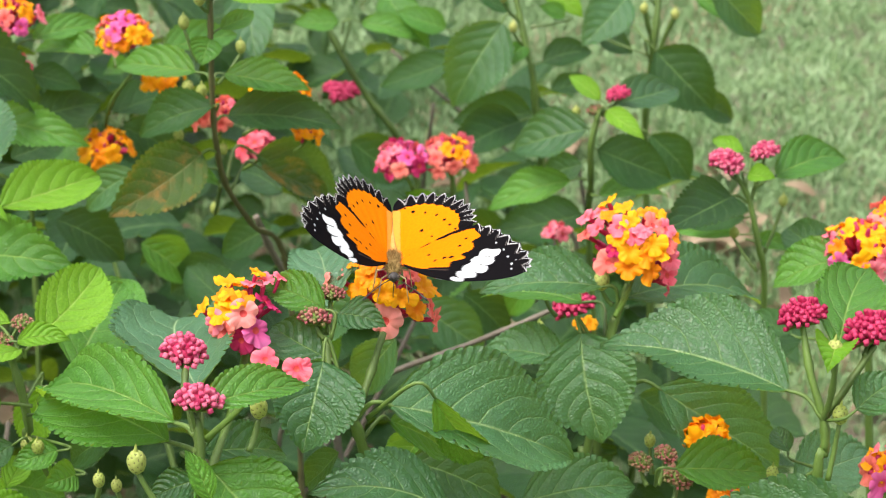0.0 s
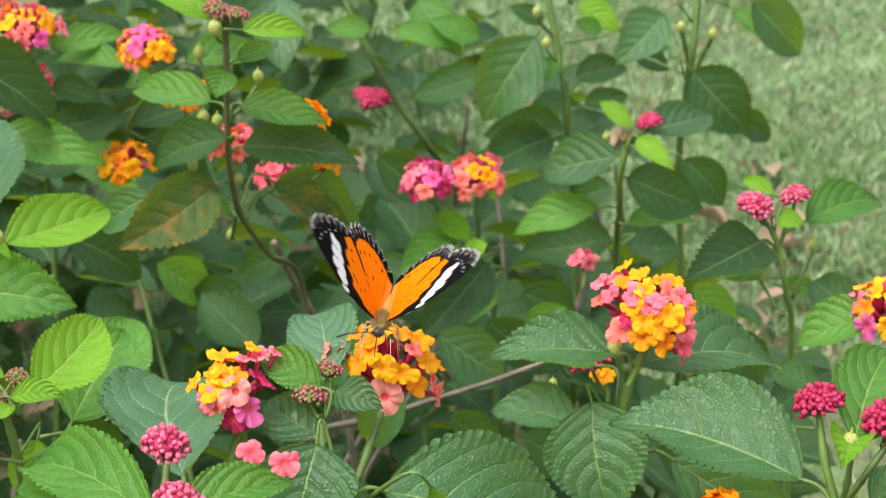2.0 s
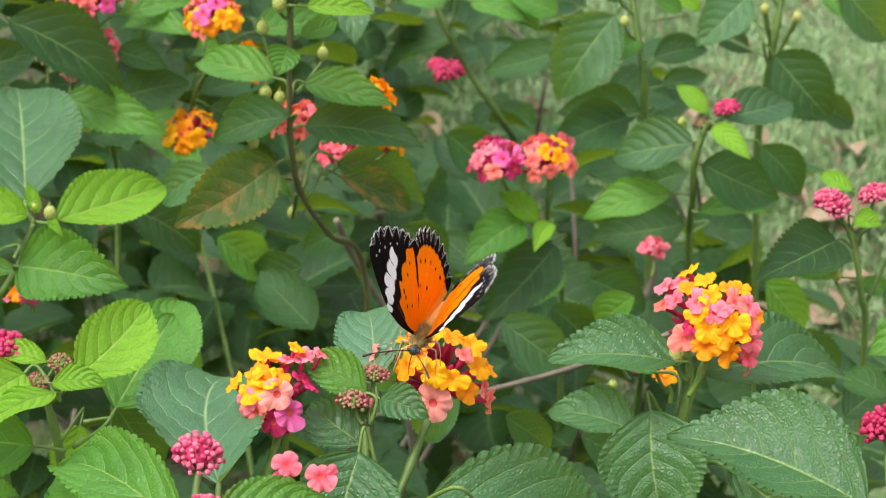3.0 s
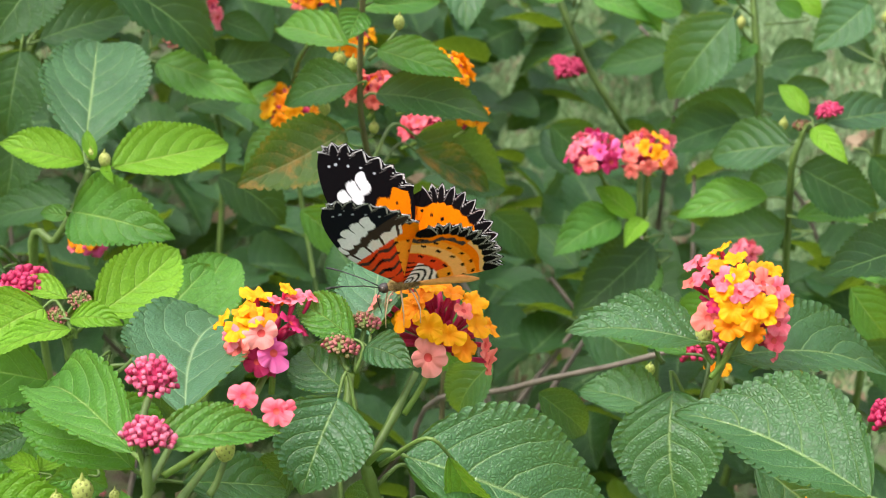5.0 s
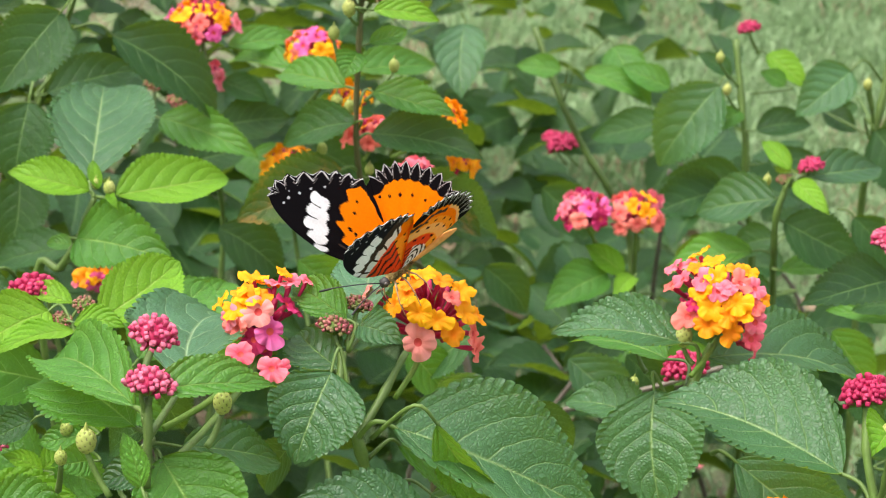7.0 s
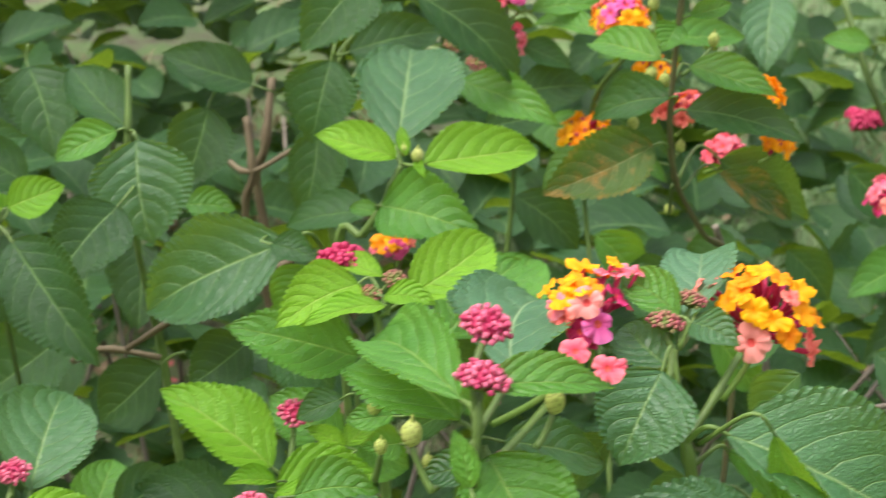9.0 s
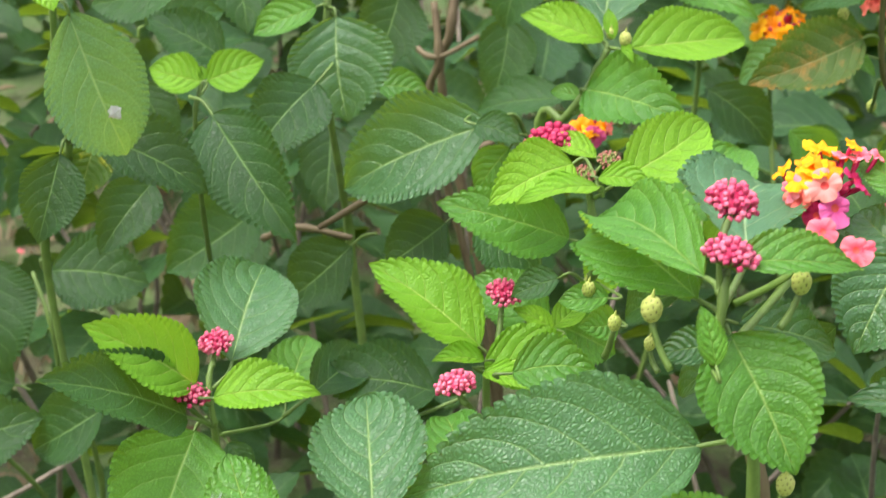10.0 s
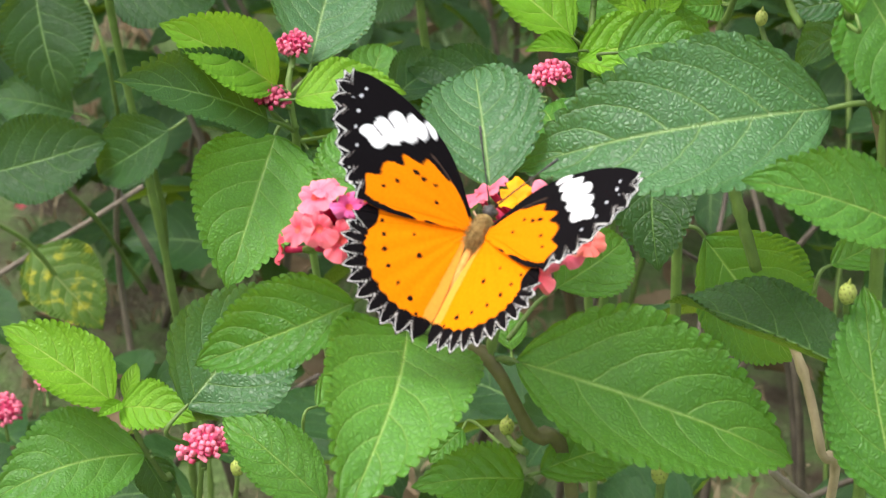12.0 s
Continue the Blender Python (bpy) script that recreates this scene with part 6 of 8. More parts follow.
leaf(tall, (-0.1708, 0.4366, 0.5043), (-0.2103, 0.4562, 0.4989), 0.34, (-0.26, -0.27, 0.93), 14, 0.06, "mid", node=(-0.1621, 0.4242, 0.5013))
leaf(tall, (-0.1397, 0.4378, 0.5068), (-0.1070, 0.4789, 0.5003), 0.35, (0.45, -0.21, 0.87), 12, 0.05, "mid", node=(-0.1523, 0.4254, 0.5038))
leaf(tall, (-0.1701, 0.4521, 0.4665), (-0.1361, 0.4846, 0.4652), 0.44, (0.36, -0.34, 0.87), 12, 0.05, "dark", node=(-0.1699, 0.4416, 0.4675))
leaf(tall, (-0.1689, 0.4677, 0.4526), (-0.1361, 0.4701, 0.4340), 0.50, (0.36, -0.76, 0.54), 12, 0.05, "dark", node=(-0.1730, 0.4484, 0.4586))
leaf(tall, (-0.1713, 0.4525, 0.4911), (-0.1538, 0.4336, 0.4979), 0.43, (-0.63, -0.34, 0.70), 12, 0.05, "mid")
leaf(tall, (-0.2016, 0.4646, 0.4459), (-0.1609, 0.4085, 0.4441), 0.32, (-0.27, -0.22, 0.94), 12, 0.05, "mid", node=(-0.2031, 0.4671, 0.4513))
upper = plant((-0.265, 0.439, 0.0), "tall lantana shoot with a pink and orange head")
stem(upper, [(-0.255, 0.363, 0.553), (-0.264, 0.358, 0.521), (-0.277, 0.364, 0.490), (-0.297, 0.394, 0.441), (-0.276, 0.404, 0.287), (-0.276, 0.420, 0.132), (-0.265, 0.439, -0.010)], 0.0016, 0.0022, "green")
leaf(upper, (-0.2359, 0.3592, 0.5371), (-0.1884, 0.3722, 0.4967), 0.48, (0.64, -0.49, 0.59), 16, 0.06, "dark", node=(-0.2572, 0.3608, 0.5371))
leaf(upper, (-0.2621, 0.3430, 0.5115), (-0.2275, 0.3743, 0.5175), 0.47, (0.37, -0.55, 0.75), 12, 0.05, "dark", node=(-0.2642, 0.3557, 0.5160))
leaf(upper, (-0.2379, 0.3039, 0.5632), (-0.2571, 0.2758, 0.5331), 0.61, (0.35, -0.79, 0.51), 12, 0.05, "dark", node=(-0.2572, 0.3581, 0.5433))
leaf(upper, (-0.2704, 0.3490, 0.5037), (-0.2772, 0.3355, 0.4763), 0.70, (0.30, -0.88, 0.36), 10, 0.05, "dark", node=(-0.2706, 0.3597, 0.5029))
leaf(upper, (-0.2193, 0.3761, 0.4933), (-0.1667, 0.3605, 0.4864), 0.36, (-0.09, -0.63, 0.77), 14, 0.06, "mid", node=(-0.2335, 0.3845, 0.4932))
leaf(upper, (-0.2060, 0.4416, 0.5101), (-0.1726, 0.4692, 0.5084), 0.33, (0.38, -0.41, 0.83), 12, 0.05, "mid", node=(-0.2164, 0.4371, 0.5045))
leaf(upper, (-0.2068, 0.4345, 0.4945), (-0.1821, 0.4355, 0.4864), 0.50, (0.26, -0.66, 0.71), 12, 0.05, "dark", node=(-0.2151, 0.4328, 0.4941))
leaf(upper, (-0.2744, 0.3858, 0.4882), (-0.2700, 0.4296, 0.5099), 0.41, (0.34, -0.44, 0.83), 12, 0.05, "dark", node=(-0.2750, 0.3663, 0.4946))
leaf(upper, (-0.2995, 0.3207, 0.4971), (-0.3402, 0.3110, 0.5091), 0.50, (0.35, -0.61, 0.71), 12, 0.05, "dark", node=(-0.2963, 0.3401, 0.4861))
stem(upper, [(-0.218, 0.432, 0.518), (-0.212, 0.432, 0.492), (-0.222, 0.471, 0.434), (-0.230, 0.509, 0.372), (-0.233, 0.479, 0.242), (-0.256, 0.454, 0.112), (-0.265, 0.439, -0.010)], 0.0014, 0.0020, "green")
round_head(upper, (-0.2177, 0.4342, 0.5233), (-0.05, -0.20, 0.98), 0.0185, (-0.2175, 0.4358, 0.5018), 24, "mixed", 31)
round_head(upper, (-0.2122, 0.4347, 0.4974), (0.22, -0.44, 0.87), 0.0062, (-0.2164, 0.4371, 0.5045), 5, "pink", 32)
bud_head(upper, (-0.2278, 0.4261, 0.4845), 0.0057, tone="bud_dull", stalk=(-0.2290, 0.4206, 0.4727))
bud_head(upper, (-0.2398, 0.4271, 0.4917), 0.0057, tone="bud_dull", stalk=(-0.2383, 0.4222, 0.4801))
stem(upper, [(-0.338, 0.429, 0.459), (-0.335, 0.414, 0.428), (-0.339, 0.417, 0.392), (-0.304, 0.419, 0.255), (-0.289, 0.427, 0.117), (-0.265, 0.439, -0.010)], 0.0026, 0.0034, "brown")
stem(upper, [(-0.331, 0.382, 0.455), (-0.323, 0.372, 0.430), (-0.326, 0.375, 0.395), (-0.295, 0.392, 0.257), (-0.285, 0.414, 0.118), (-0.265, 0.439, -0.010)], 0.0022, 0.0026, "brown")
stem(upper, [(-0.344, 0.378, 0.436), (-0.325, 0.371, 0.431), (-0.307, 0.384, 0.441)], 0.0018, 0.0018, "brown")
pinkback = plant((-0.007, 0.520, 0.0), "lantana shoot with a double pink head")
stem(pinkback, [(0.005, 0.448, 0.435), (0.005, 0.451, 0.416), (0.006, 0.461, 0.392), (0.014, 0.478, 0.357), (0.016, 0.487, 0.232), (-0.002, 0.502, 0.107), (-0.007, 0.520, -0.010)], 0.0013, 0.0020, "green")
round_head(pinkback, (-0.0210, 0.4415, 0.4438), (-0.10, -0.20, 0.98), 0.0151, (-0.0160, 0.4533, 0.4217), 16, "magenta", 41)
round_head(pinkback, (0.0032, 0.4518, 0.4421), (0.05, -0.20, 0.98), 0.0159, (0.0062, 0.4533, 0.4217), 18, "salmony", 42)
stem(pinkback, [(-0.016, 0.455, 0.424), (0.002, 0.470, 0.388)], 0.0010, 0.0010, "green")
leaf(pinkback, (-0.0074, 0.4394, 0.4133), (-0.0338, 0.4084, 0.4030), 0.49, (0.26, -0.50, 0.83), 12, 0.06, "mid", node=(0.0053, 0.4402, 0.4125))
leaf(pinkback, (0.0010, 0.4404, 0.4136), (-0.0198, 0.4446, 0.4255), 0.50, (0.25, -0.69, 0.68), 12, 0.05, "young", node=(0.0053, 0.4402, 0.4125))
leaf(pinkback, (0.0070, 0.4314, 0.4170), (0.0004, 0.4061, 0.4135), 0.34, (0.21, -0.18, 0.96), 12, 0.05, "young", node=(0.0053, 0.4402, 0.4125))
leaf(pinkback, (0.0100, 0.4533, 0.3935), (-0.0230, 0.4141, 0.3691), 0.47, (0.12, -0.60, 0.79), 12, 0.05, "dark", node=(0.0074, 0.4364, 0.4050))
leaf(pinkback, (0.0130, 0.4763, 0.3721), (-0.0086, 0.4625, 0.3504), 0.60, (-0.10, -0.79, 0.60), 12, 0.05, "mid", node=(0.0074, 0.4516, 0.3909))
bud_head(pinkback, (-0.0603, 0.6537, 0.4019), 0.0105, stalk=(-0.0509, 0.6579, 0.3871))
bud_head(pinkback, (-0.0686, 0.6641, 0.4006), 0.0071, stalk=(-0.0580, 0.6579, 0.3871))
stem(pinkback, [(-0.084, 0.663, 0.470), (-0.062, 0.645, 0.431), (-0.047, 0.644, 0.404), (-0.029, 0.643, 0.378), (-0.016, 0.666, 0.334), (-0.003, 0.609, 0.217), (-0.011, 0.558, 0.100), (-0.007, 0.520, -0.010)], 0.0022, 0.0026, "green")
leaf(pinkback, (0.0052, 0.5767, 0.4498), (-0.0367, 0.5803, 0.4339), 0.44, (-0.31, -0.69, 0.65), 12, 0.06, "dark", node=(0.0150, 0.5781, 0.4527))
leaf(pinkback, (-0.0624, 0.6340, 0.4544), (-0.0896, 0.6340, 0.4544), 0.50, (0.00, -0.69, 0.72), 12, 0.05, "mid", node=(-0.0618, 0.6451, 0.4308))
leaf(pinkback, (-0.0359, 0.6604, 0.4636), (-0.0081, 0.6276, 0.4406), 0.45, (-0.06, -0.61, 0.79), 12, 0.05, "mid", node=(-0.0497, 0.6575, 0.4574))
leaf(pinkback, (-0.0489, 0.6340, 0.4544), (-0.0132, 0.6297, 0.4452), 0.40, (0.13, -0.60, 0.79), 12, 0.05, "mid", node=(-0.0618, 0.6502, 0.4417))
leaf(pinkback, (-0.1089, 0.5657, 0.4972), (-0.1023, 0.5294, 0.4667), 0.53, (0.04, -0.64, 0.77), 10, 0.05, "pale", node=(-0.1121, 0.5684, 0.5029))
backbud = plant((0.074, 0.469, 0.0), "lantana shoot with small magenta buds and pale leaves")
stem(backbud, [(0.076, 0.405, 0.483), (0.073, 0.403, 0.468), (0.074, 0.409, 0.444), (0.076, 0.434, 0.404), (0.085, 0.441, 0.263), (0.073, 0.452, 0.121), (0.074, 0.469, -0.010)], 0.0016, 0.0022, "green")
leaf(backbud, (0.0719, 0.4068, 0.4757), (0.0346, 0.4256, 0.4569), 0.52, (-0.58, -0.58, 0.57), 12, 0.06, "pale", node=(0.0733, 0.4042, 0.4702))
leaf(backbud, (0.0770, 0.4080, 0.4901), (0.0621, 0.4228, 0.4982), 0.38, (-0.15, -0.59, 0.80), 14, 0.06, "young", node=(0.0743, 0.4042, 0.4821))
leaf(backbud, (0.0852, 0.4118, 0.4866), (0.1191, 0.4483, 0.4819), 0.41, (0.43, -0.29, 0.86), 12, 0.05, "pale", node=(0.0751, 0.4042, 0.4821))
leaf(backbud, (0.0802, 0.4013, 0.4876), (0.0966, 0.3815, 0.4807), 0.37, (-0.24, -0.49, 0.84), 14, 0.05, "young", node=(0.0751, 0.4036, 0.4808))
leaf(backbud, (0.0767, 0.4070, 0.4645), (0.1148, 0.4102, 0.4476), 0.60, (0.31, -0.78, 0.54), 12, 0.05, "dark", node=(0.0733, 0.4024, 0.4664))
leaf(backbud, (0.0639, 0.4097, 0.4466), (0.0223, 0.4157, 0.4286), 0.41, (-0.40, -0.54, 0.74), 12, 0.05, "mid", node=(0.0738, 0.4097, 0.4466))
leaf(backbud, (0.0780, 0.4068, 0.4402), (0.1168, 0.4343, 0.4283), 0.27, (0.40, -0.18, 0.90), 12, 0.05, "mid", node=(0.0738, 0.4068, 0.4402))
leaf(backbud, (0.0730, 0.4595, 0.4351), (0.0528, 0.4650, 0.4231), 0.67, (-0.48, -0.72, 0.49), 12, 0.05, "dark", node=(0.0738, 0.4109, 0.4492))
leaf(backbud, (0.1107, 0.4844, 0.4411), (0.1338, 0.4834, 0.4153), 0.57, (0.31, -0.90, 0.31), 12, 0.05, "dark", node=(0.1017, 0.4857, 0.4439))
leaf(backbud, (0.0751, 0.4757, 0.3987), (0.0263, 0.4718, 0.3904), 0.50, (-0.08, -0.65, 0.76), 12, 0.05, "dark", node=(0.0751, 0.4287, 0.4164))
bud_head(backbud, (0.0862, 0.4121, 0.4918), 0.0064, stalk=(0.0806, 0.4048, 0.4833))
bud_head(backbud, (0.0760, 0.4104, 0.4835), 0.0056, tone="bud_dull", stalk=(0.0746, 0.4071, 0.4765))
seed_head(backbud, (0.0667, 0.4243, 0.4779), 0.0025, stalk=(0.0703, 0.4112, 0.4734))
round_head(backbud, (0.0568, 0.3987, 0.4230), (0.00, -0.20, 0.98), 0.0052, (0.0568, 0.3930, 0.4107), 6, "pink", 51)
backtall = plant((0.048, 0.602, 0.0), "tall lantana shoot with dark drooping leaves")
stem(backtall, [(0.039, 0.578, 0.500), (0.047, 0.562, 0.465), (0.051, 0.554, 0.448), (0.054, 0.560, 0.414), (0.060, 0.592, 0.365), (0.065, 0.591, 0.237), (0.050, 0.594, 0.110), (0.048, 0.602, -0.010)], 0.0020, 0.0026, "green")
leaf(backtall, (0.0336, 0.5577, 0.4800), (0.0051, 0.5470, 0.4334), 0.58, (-0.13, -0.94, 0.30), 12, 0.06, "pale", node=(0.0435, 0.5673, 0.4768))
leaf(backtall, (0.0557, 0.5483, 0.4599), (0.0850, 0.5605, 0.4623), 0.52, (0.19, -0.61, 0.77), 12, 0.05, "dark", node=(0.0498, 0.5578, 0.4565))
leaf(backtall, (0.0467, 0.5618, 0.4652), (0.0304, 0.5463, 0.4556), 0.49, (0.09, -0.59, 0.80), 12, 0.05, "mid", node=(0.0482, 0.5618, 0.4652))
leaf(backtall, (0.0684, 0.5590, 0.4829), (0.0542, 0.5617, 0.4886), 0.60, (0.13, -0.74, 0.66), 12, 0.05, "mid", node=(0.0498, 0.5659, 0.4739))
leaf(backtall, (0.0562, 0.5754, 0.4942), (0.0792, 0.5686, 0.4797), 0.50, (0.16, -0.78, 0.61), 12, 0.05, "young", node=(0.0498, 0.5754, 0.4942))
leaf(backtall, (0.0512, 0.5737, 0.4196), (0.0052, 0.5716, 0.4152), 0.50, (-0.03, -0.76, 0.65), 12, 0.05, "dark", node=(0.0529, 0.5564, 0.4298))
leaf(backtall, (0.0442, 0.5623, 0.4188), (0.0019, 0.5256, 0.4111), 0.43, (0.32, -0.54, 0.78), 12, 0.05, "dark", node=(0.0533, 0.5630, 0.4203))
leaf(backtall, (0.0632, 0.5886, 0.4280), (0.0888, 0.6009, 0.4306), 0.46, (0.20, -0.58, 0.79), 12, 0.05, "dark", node=(0.0529, 0.5591, 0.4356))
leaf(backtall, (0.0020, 0.6326, 0.4513), (-0.0285, 0.6369, 0.4605), 0.50, (0.11, -0.71, 0.69), 12, 0.05, "mid", node=(0.0156, 0.6340, 0.4544))
leaf(backtall, (0.0377, 0.5891, 0.4763), (0.0182, 0.5932, 0.4851), 0.50, (0.14, -0.74, 0.66), 12, 0.05, "dark", node=(0.0419, 0.5713, 0.4855))
seed_head(backtall, (0.0386, 0.5376, 0.4841), 0.0028, stalk=(0.0447, 0.5524, 0.4685))
seed_head(backtall, (0.0330, 0.5445, 0.4991), 0.0028, stalk=(0.0399, 0.5590, 0.4829))
backright = plant((0.119, 0.610, 0.0), "tall lantana shoot reaching over the lawn")
stem(backright, [(0.122, 0.571, 0.509), (0.119, 0.555, 0.474), (0.117, 0.554, 0.448), (0.117, 0.565, 0.402), (0.127, 0.575, 0.261), (0.117, 0.591, 0.121), (0.119, 0.610, -0.010)], 0.0020, 0.0026, "green")
stem(backright, [(0.128, 0.541, 0.492), (0.123, 0.544, 0.475), (0.119, 0.548, 0.460)], 0.0012, 0.0012, "green")
stem(backright, [(0.111, 0.543, 0.495), (0.115, 0.546, 0.477), (0.117, 0.550, 0.463)], 0.0012, 0.0012, "green")
leaf(backright, (0.1014, 0.5445, 0.4991), (0.0758, 0.5236, 0.4779), 0.59, (0.08, -0.75, 0.65), 12, 0.06, "pale", node=(0.1191, 0.5617, 0.4886))
leaf(backright, (0.1170, 0.5321, 0.4723), (0.1498, 0.5219, 0.4410), 0.66, (0.07, -0.92, 0.38), 12, 0.06, "dark", node=(0.1159, 0.5483, 0.4599))
leaf(backright, (0.1508, 0.5671, 0.5001), (0.1834, 0.5833, 0.4639), 0.46, (0.55, -0.83, 0.12), 12, 0.06, "pale", node=(0.1254, 0.5684, 0.5029))
leaf(backright, (0.1450, 0.5932, 0.4851), (0.1645, 0.5866, 0.4710), 0.50, (0.14, -0.81, 0.57), 12, 0.05, "mid", node=(0.1254, 0.5671, 0.5001))
leaf(backright, (0.0898, 0.5829, 0.4630), (0.1093, 0.5788, 0.4542), 0.60, (0.14, -0.75, 0.65), 12, 0.05, "dark", node=(0.1169, 0.5591, 0.4594))
leaf(backright, (0.1488, 0.5959, 0.4200), (0.1751, 0.6097, 0.4021), 0.48, (0.62, -0.68, 0.39), 12, 0.05, "dark", node=(0.1201, 0.5524, 0.4449))
leaf(backright, (0.1069, 0.5952, 0.4657), (0.1004, 0.5910, 0.4568), 0.70, (-0.16, -0.84, 0.51), 12, 0.05, "dark", node=(0.1159, 0.5524, 0.4685))
seed_head(backright, (0.1278, 0.5406, 0.4906), 0.0028, stalk=(0.1243, 0.5455, 0.4775))
seed_head(backright, (0.1107, 0.5419, 0.4934), 0.0028, stalk=(0.1149, 0.5455, 0.4775))
bud_head(backright, (0.0460, 0.5564, 0.5134), 0.0063, stalk=(0.0527, 0.5619, 0.4980))
lawnside = plant((0.140, 0.338, 0.0), "lantana shoot with magenta buds beside the lawn")
stem(lawnside, [(0.123, 0.265, 0.511), (0.129, 0.264, 0.501), (0.134, 0.260, 0.481), (0.140, 0.267, 0.447), (0.149, 0.286, 0.291), (0.138, 0.311, 0.134), (0.140, 0.338, -0.010)], 0.0011, 0.0020, "green")
stem(lawnside, [(0.135, 0.267, 0.515), (0.132, 0.266, 0.505), (0.130, 0.264, 0.498)], 0.0010, 0.0010, "green")
leaf(lawnside, (0.1224, 0.2614, 0.5025), (0.0873, 0.2168, 0.5061), 0.39, (0.36, -0.21, 0.91), 14, 0.06, "dark", node=(0.1294, 0.2639, 0.4983))
leaf(lawnside, (0.1405, 0.2678, 0.5091), (0.1782, 0.3041, 0.5040), 0.35, (0.39, -0.29, 0.87), 14, 0.06, "mid", node=(0.1317, 0.2655, 0.5041))
leaf(lawnside, (0.1282, 0.2618, 0.5127), (0.1380, 0.2537, 0.5143), 0.63, (-0.48, -0.43, 0.77), 14, 0.05, "young", node=(0.1286, 0.2650, 0.5030))
leaf(lawnside, (0.1299, 0.2742, 0.4871), (0.1085, 0.2812, 0.4786), 0.49, (-0.46, -0.46, 0.76), 12, 0.05, "dark", node=(0.1321, 0.2627, 0.4909))
leaf(lawnside, (0.1291, 0.2860, 0.5125), (0.1189, 0.3071, 0.5105), 0.30, (-0.46, -0.14, 0.88), 14, 0.05, "young", node=(0.1281, 0.2660, 0.5052))
leaf(lawnside, (0.1340, 0.2700, 0.4783), (0.1515, 0.2776, 0.4708), 0.42, (0.52, -0.52, 0.68), 12, 0.05, "mid", node=(0.1341, 0.2605, 0.4814))
leaf(lawnside, (0.1294, 0.2802, 0.4764), (0.0985, 0.2898, 0.4733), 0.30, (-0.21, -0.39, 0.90), 12, 0.05, "mid", node=(0.1343, 0.2603, 0.4788))
bud_head(lawnside, (0.1190, 0.2657, 0.5164), 0.0078, tone="bud_pink", stalk=(0.1240, 0.2643, 0.5085))
bud_head(lawnside, (0.1357, 0.2695, 0.5197), 0.0064, tone="bud_pink", stalk=(0.1343, 0.2663, 0.5128))
seed_head(lawnside, (0.1461, 0.2754, 0.4945), 0.0024, stalk=(0.1381, 0.2675, 0.4728))
seed_head(lawnside, (0.1261, 0.2768, 0.4787), 0.0024, stalk=(0.1352, 0.2644, 0.4662))
middle = plant((-0.052, 0.446, 0.0), "lantana shoot with dark shaded leaves")
stem(middle, [(-0.087, 0.338, 0.459), (-0.082, 0.350, 0.437), (-0.075, 0.370, 0.409), (-0.063, 0.376, 0.375), (-0.050, 0.395, 0.244), (-0.057, 0.419, 0.112), (-0.052, 0.446, -0.010)], 0.0017, 0.0022, "woody")
stem(middle, [(0.060, 0.262, 0.455), (0.018, 0.256, 0.438), (-0.030, 0.270, 0.410), (-0.076, 0.300, 0.365), (-0.075, 0.360, 0.200), (-0.052, 0.446, -0.010)], 0.0010, 0.0016, "woody")
stem(middle, [(0.059, 0.426, 0.412), (0.055, 0.421, 0.383), (0.018, 0.417, 0.357)], 0.0018, 0.0022, "woody")
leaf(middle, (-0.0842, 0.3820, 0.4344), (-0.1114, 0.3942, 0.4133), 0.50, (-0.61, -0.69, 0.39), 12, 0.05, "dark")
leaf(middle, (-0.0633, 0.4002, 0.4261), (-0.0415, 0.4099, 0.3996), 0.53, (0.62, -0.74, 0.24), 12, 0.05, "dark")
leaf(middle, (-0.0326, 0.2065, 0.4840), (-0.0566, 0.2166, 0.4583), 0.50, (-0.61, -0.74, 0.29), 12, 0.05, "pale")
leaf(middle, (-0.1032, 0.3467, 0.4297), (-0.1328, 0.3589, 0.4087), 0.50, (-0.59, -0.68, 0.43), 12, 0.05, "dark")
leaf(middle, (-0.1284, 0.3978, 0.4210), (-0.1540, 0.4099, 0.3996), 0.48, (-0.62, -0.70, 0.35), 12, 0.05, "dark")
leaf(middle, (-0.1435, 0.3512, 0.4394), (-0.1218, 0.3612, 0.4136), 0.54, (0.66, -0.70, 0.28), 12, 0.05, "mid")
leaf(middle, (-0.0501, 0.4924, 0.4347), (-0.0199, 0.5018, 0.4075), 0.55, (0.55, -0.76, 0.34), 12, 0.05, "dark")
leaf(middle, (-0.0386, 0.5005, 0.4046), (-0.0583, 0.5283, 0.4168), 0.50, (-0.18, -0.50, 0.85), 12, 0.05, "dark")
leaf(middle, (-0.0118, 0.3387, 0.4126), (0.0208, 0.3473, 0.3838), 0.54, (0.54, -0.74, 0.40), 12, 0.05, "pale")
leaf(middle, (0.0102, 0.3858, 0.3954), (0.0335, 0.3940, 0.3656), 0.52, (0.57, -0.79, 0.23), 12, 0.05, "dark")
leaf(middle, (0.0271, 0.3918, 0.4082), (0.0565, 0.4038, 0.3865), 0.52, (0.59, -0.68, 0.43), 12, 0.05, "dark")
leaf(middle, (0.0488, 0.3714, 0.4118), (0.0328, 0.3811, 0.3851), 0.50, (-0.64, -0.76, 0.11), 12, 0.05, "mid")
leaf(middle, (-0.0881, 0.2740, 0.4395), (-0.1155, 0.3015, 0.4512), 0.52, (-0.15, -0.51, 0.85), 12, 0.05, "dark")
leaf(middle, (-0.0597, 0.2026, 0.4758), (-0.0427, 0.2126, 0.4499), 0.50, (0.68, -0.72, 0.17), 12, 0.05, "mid")
